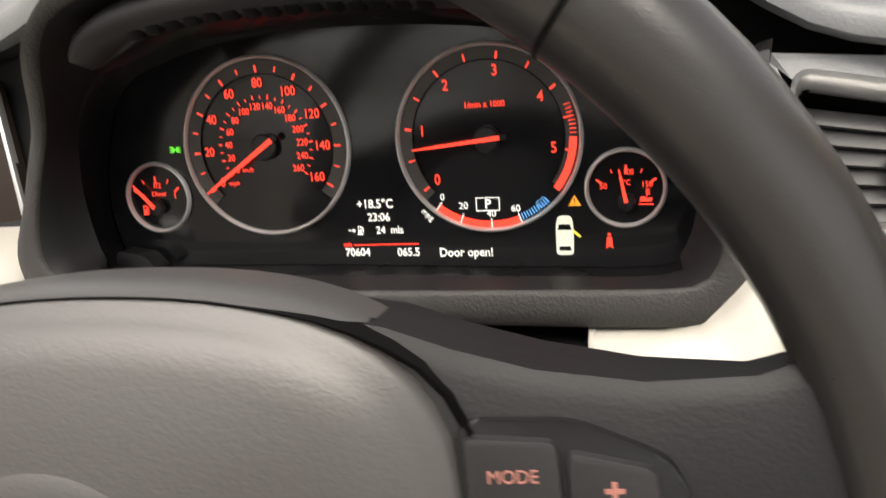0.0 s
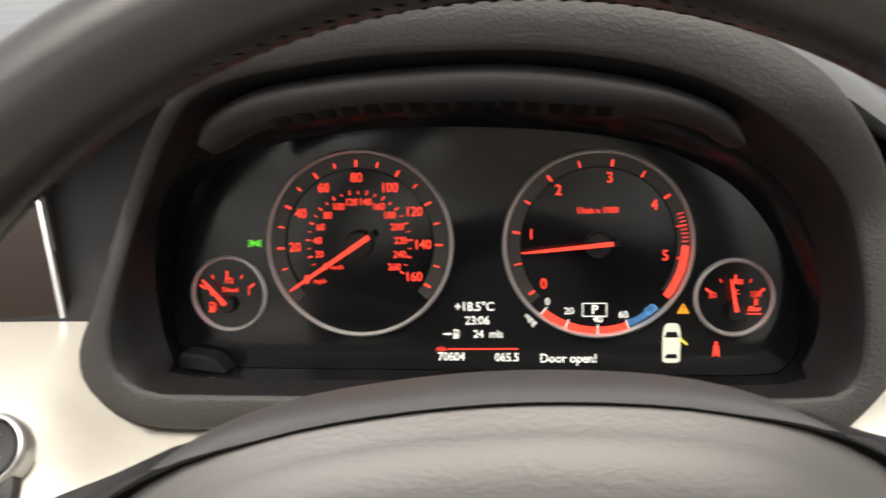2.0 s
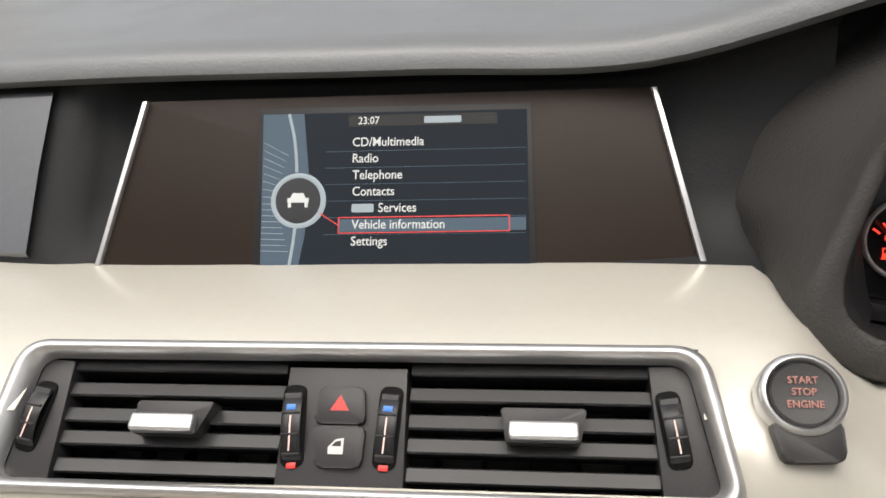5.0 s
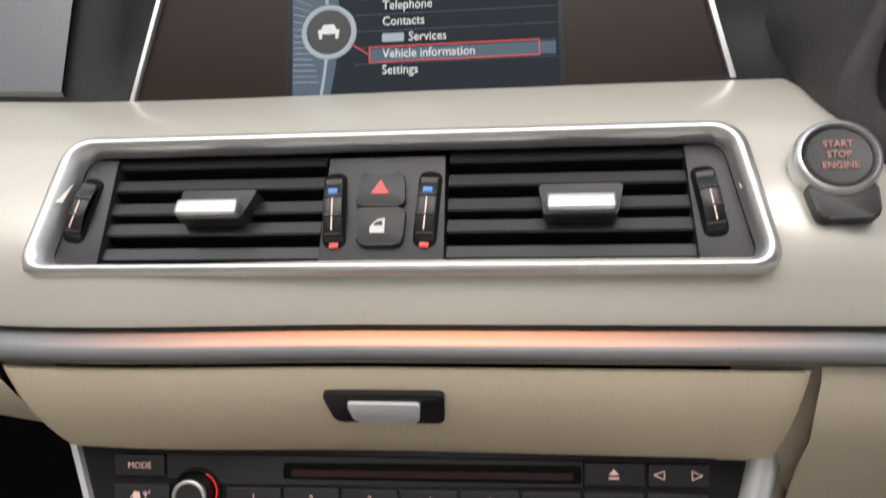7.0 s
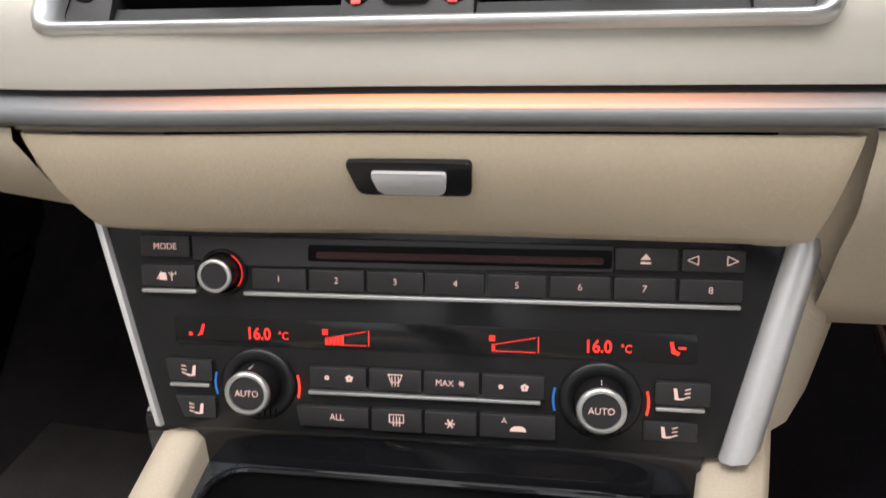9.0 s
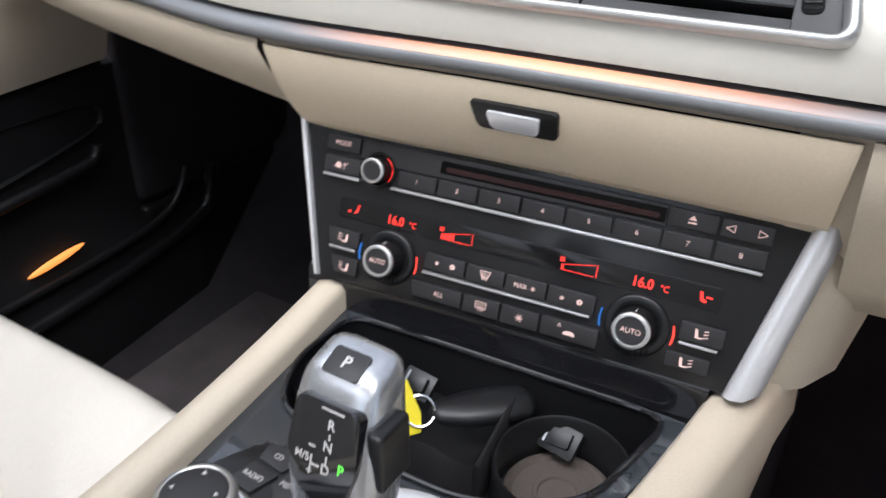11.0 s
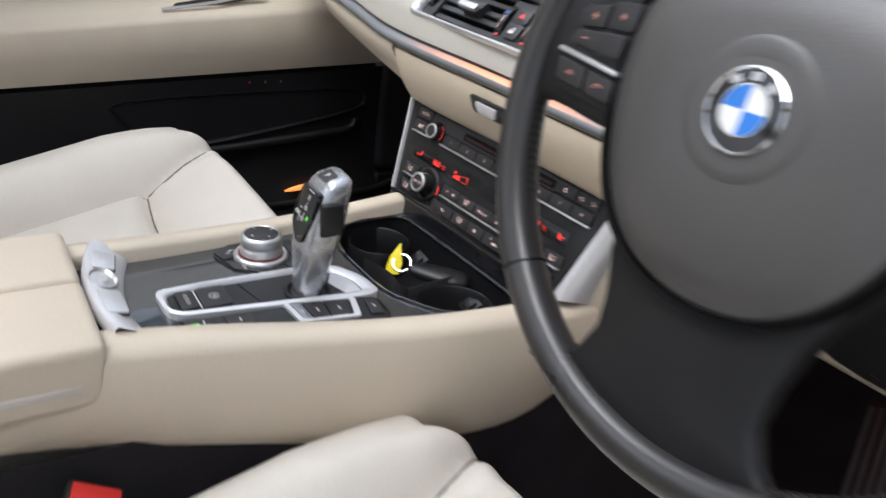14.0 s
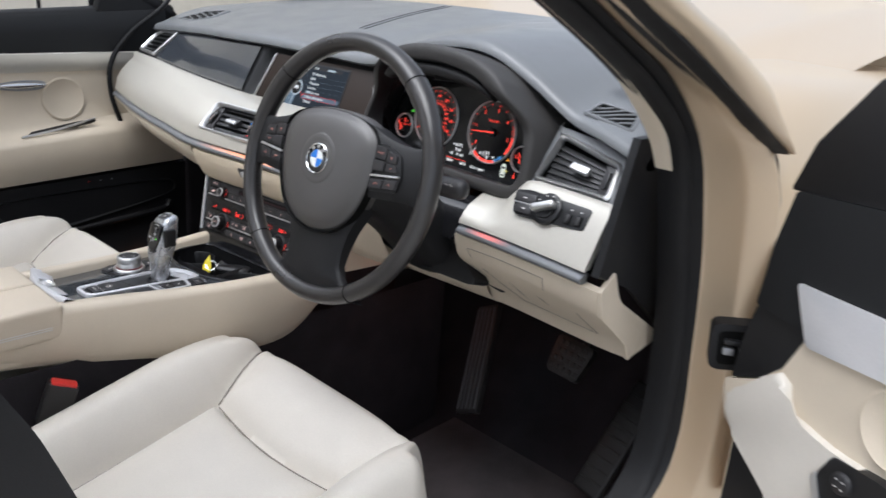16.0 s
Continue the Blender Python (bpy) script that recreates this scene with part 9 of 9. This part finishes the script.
# hinge
hng = thing("door_hinge", "black door check in a recessed plate on the pillar", "hinge")
HG = panel((0.428, 0.478, 0.940), (0.87, 0.5, 0), (0, 0, 1))
bm = bm_new()
prism(bm, rounded([(-0.036, 0.030), (0.034, 0.036), (0.038, -0.026), (-0.032, -0.034)], 0.012, 5), -0.020, 0.006, 0.003, m=HG)
part("hinge_plate", bm, RUBBER, hng)
# flat near-black plate that draws the shade of a recess
bm = bm_new()
prism(bm, rounded([(-0.027, 0.021), (0.025, 0.027), (0.028, -0.018), (-0.023, -0.025)], 0.009, 5), 0.0055, 0.0068, m=HG)
part("recess", bm, DEEP, hng)
for x7, y7, w7, h7, z7, mat in ((-0.006, 0.010, 0.026, 0.007, 0.0105, SATIN_BLACK), (-0.012, -0.002, 0.014, 0.010, 0.0115, SILVER_DARK), (0.006, -0.004, 0.010, 0.016, 0.0100, SILVER_DARK), (0.012, -0.014, 0.014, 0.005, 0.0100, SATIN_BLACK)):
    bm = bm_new()
    rbox(bm, x7, y7, z7, w7, h7, 0.008, 0.002, 2, m=HG)
    part("check_arm", bm, mat, hng)

# ---- driver's door, standing open ----
DD = panel((0.489, 0.422, 1.012), (math.sin(radians(65)), -math.cos(radians(65)), 0), (0, 0, 1)) @ Matrix.Diagonal((0.77, 0.77, 0.77, 1))
ddoor = thing("driver_door", "open driver's door with cream panel, silver band and black sill", "car door", DD)


def door_piece(name, pts, z0, z1, mat, label="", bev=0.004):
    bm = bm_new()
    prism(bm, pts, z0, z1, bev, 3)
    return part(name, bm, mat, ddoor, label, angle=50)


door_piece("door_skin", [(-0.06, -0.42), (1.05, -0.42), (1.08, 0.0), (1.05, 0.36), (0.085, 0.36), (-0.01, 0.255), (-0.045, 0.1)], -0.10, -0.035, PAINT, "champagne outer skin")
door_piece("lower_door", [(-0.05, -0.42), (1.04, -0.42), (1.04, -0.12), (-0.05, -0.12)], -0.04, -0.012, SOFT_BLACK, "black lower door")
door_piece("sail_trim", rounded([(-0.028, 0.200), (0.000, 0.275), (0.082, 0.377), (1.05, 0.36), (1.05, 0.30), (0.135, 0.217), (-0.010, 0.2025)], 0.006), -0.04, 0.004, SOFT_BLACK, "smooth black upper trim")
door_piece("sill_trim", rounded([(-0.045, 0.014), (-0.040, 0.055), (-0.034, 0.115), (-0.014, 0.2015), (0.135, 0.216), (1.05, 0.298), (1.05, 0.08), (0.175, 0.084), (0.0285, 0.078), (0.0590, 0.012), (0.0480, 0.009)], 0.004), -0.04, 0.006, ANTHRACITE, "black padded sill")
door_piece("silver_band", rounded([(0.0285, 0.0775), (0.172, 0.0845), (1.02, 0.080), (1.02, 0.005), (0.195, 0.0065), (0.0680, -0.0055)], 0.006), -0.02, 0.012, DOOR_SILVER, "satin silver band", 0.005)
door_piece("hinge_cover", rounded([(-0.060, -0.052), (-0.044, 0.0135), (0.048, 0.0085), (0.060, 0.0078), (0.0303, -0.0575), (-0.011, -0.097), (-0.068, -0.1245)], 0.006), -0.03, 0.002, SOFT_BLACK, "black corner cover")
door_piece("cream_panel", rounded([(-0.077, -0.130), (-0.066, -0.1265), (-0.011, -0.099), (0.031, -0.0595), (0.0625, 0.0068), (0.0680, -0.0070), (0.195, 0.005), (1.04, 0.003), (1.04, -0.38), (0.20, -0.38), (0.055, -0.267), (-0.064, -0.193), (-0.076, -0.157)], 0.005), -0.03, 0.004, CREAM, "cream padded panel", 0.006)
door_piece("arm_bulge", curve([(0.034, -0.064), (0.060, -0.082), (0.066, -0.110), (0.110, -0.116), (0.161, -0.121), (0.30, -0.115), (0.60, -0.11), (0.60, -0.34), (0.20, -0.36), (0.080, -0.268), (-0.040, -0.195), (-0.058, -0.150), (-0.020, -0.112)], 70, True), -0.02, 0.018, SEAT, "cream leather armrest bulge", 0.012)
bm = bm_new()
lathe(bm, [(0.058, 0.003), (0.058, 0.0075), (0.054, 0.0085), (0.052, 0.0065), (0.002, 0.0070)], 40, pose(0.232, -0.048, 0))
part("speaker_cover", bm, CREAM, ddoor, "round cream speaker cover", angle=50)
bm = bm_new()
tube(bm, curve([(-0.062, -0.150, 0.0075), (-0.045, -0.185, 0.012), (0.02, -0.225, 0.015), (0.09, -0.272, 0.013)], 20), 0.0012, 5)
part("panel_seam", bm, PRINT_GREY, ddoor, "fine pale seam")
door_piece("switch_recess", rounded([(0.143, -0.165), (0.1625, -0.124), (0.232, -0.116), (0.33, -0.12), (0.33, -0.24), (0.185, -0.235), (0.158, -0.19)], 0.006), -0.01, 0.021, SATIN_BLACK, "black mirror switch plate", 0.003)
door_piece("recess_edge", rounded([(0.137, -0.172), (0.1435, -0.160), (0.160, -0.195), (0.186, -0.236), (0.176, -0.238), (0.150, -0.200)], 0.002), -0.01, 0.023, SILVER, "silver recess edge", 0.002)
bm = bm_new()
lathe(bm, [(0.016, 0.020), (0.0155, 0.026), (0.0130, 0.028), (0.0005, 0.0275)], 32, pose(0.188, -0.150, 0))
msw = part("mirror_switch", bm, BUTTON, ddoor, "round mirror switch", angle=50)
for a in (45, 135, 225, 315):
    bm = bm_new()
    rbox(bm, 0.188 + 0.008 * math.cos(radians(a)), -0.150 + 0.008 * math.sin(radians(a)), 0.0285, 0.004, 0.002, 0.0006, 0, 1)
    part("sign", bm, PRINT_GREY, msw)

# ---- ground and surroundings ----
bm = bm_new()
bm.faces.new([bm.verts.new(p) for p in ((-60, -60, 0), (60, -60, 0), (60, 60, 0), (-60, 60, 0))])
tagged(new("ground", finish("ground", bm, CONCRETE, False)), "pale concrete ground under the car", "ground", kind="structure")
WALL = material("pale_plaster_wall", (0.62, 0.58, 0.50), 0.8, 0, 0.3, 40, 0.06)
bm = bm_new()
rbox(bm, -1.0, 6.5, 1.1, 16, 0.2, 2.2, 0.01)
tagged(new("wall_north", finish("wall_north", bm, WALL)), "pale plaster wall ahead of the car", "wall", kind="structure")
bm = bm_new()
rbox(bm, -5.5, 0.0, 2.0, 0.2, 12.8, 4.0, 0.01)
tagged(new("wall_west", finish("wall_west", bm, WALL)), "pale plaster wall beside the car", "wall", kind="structure")
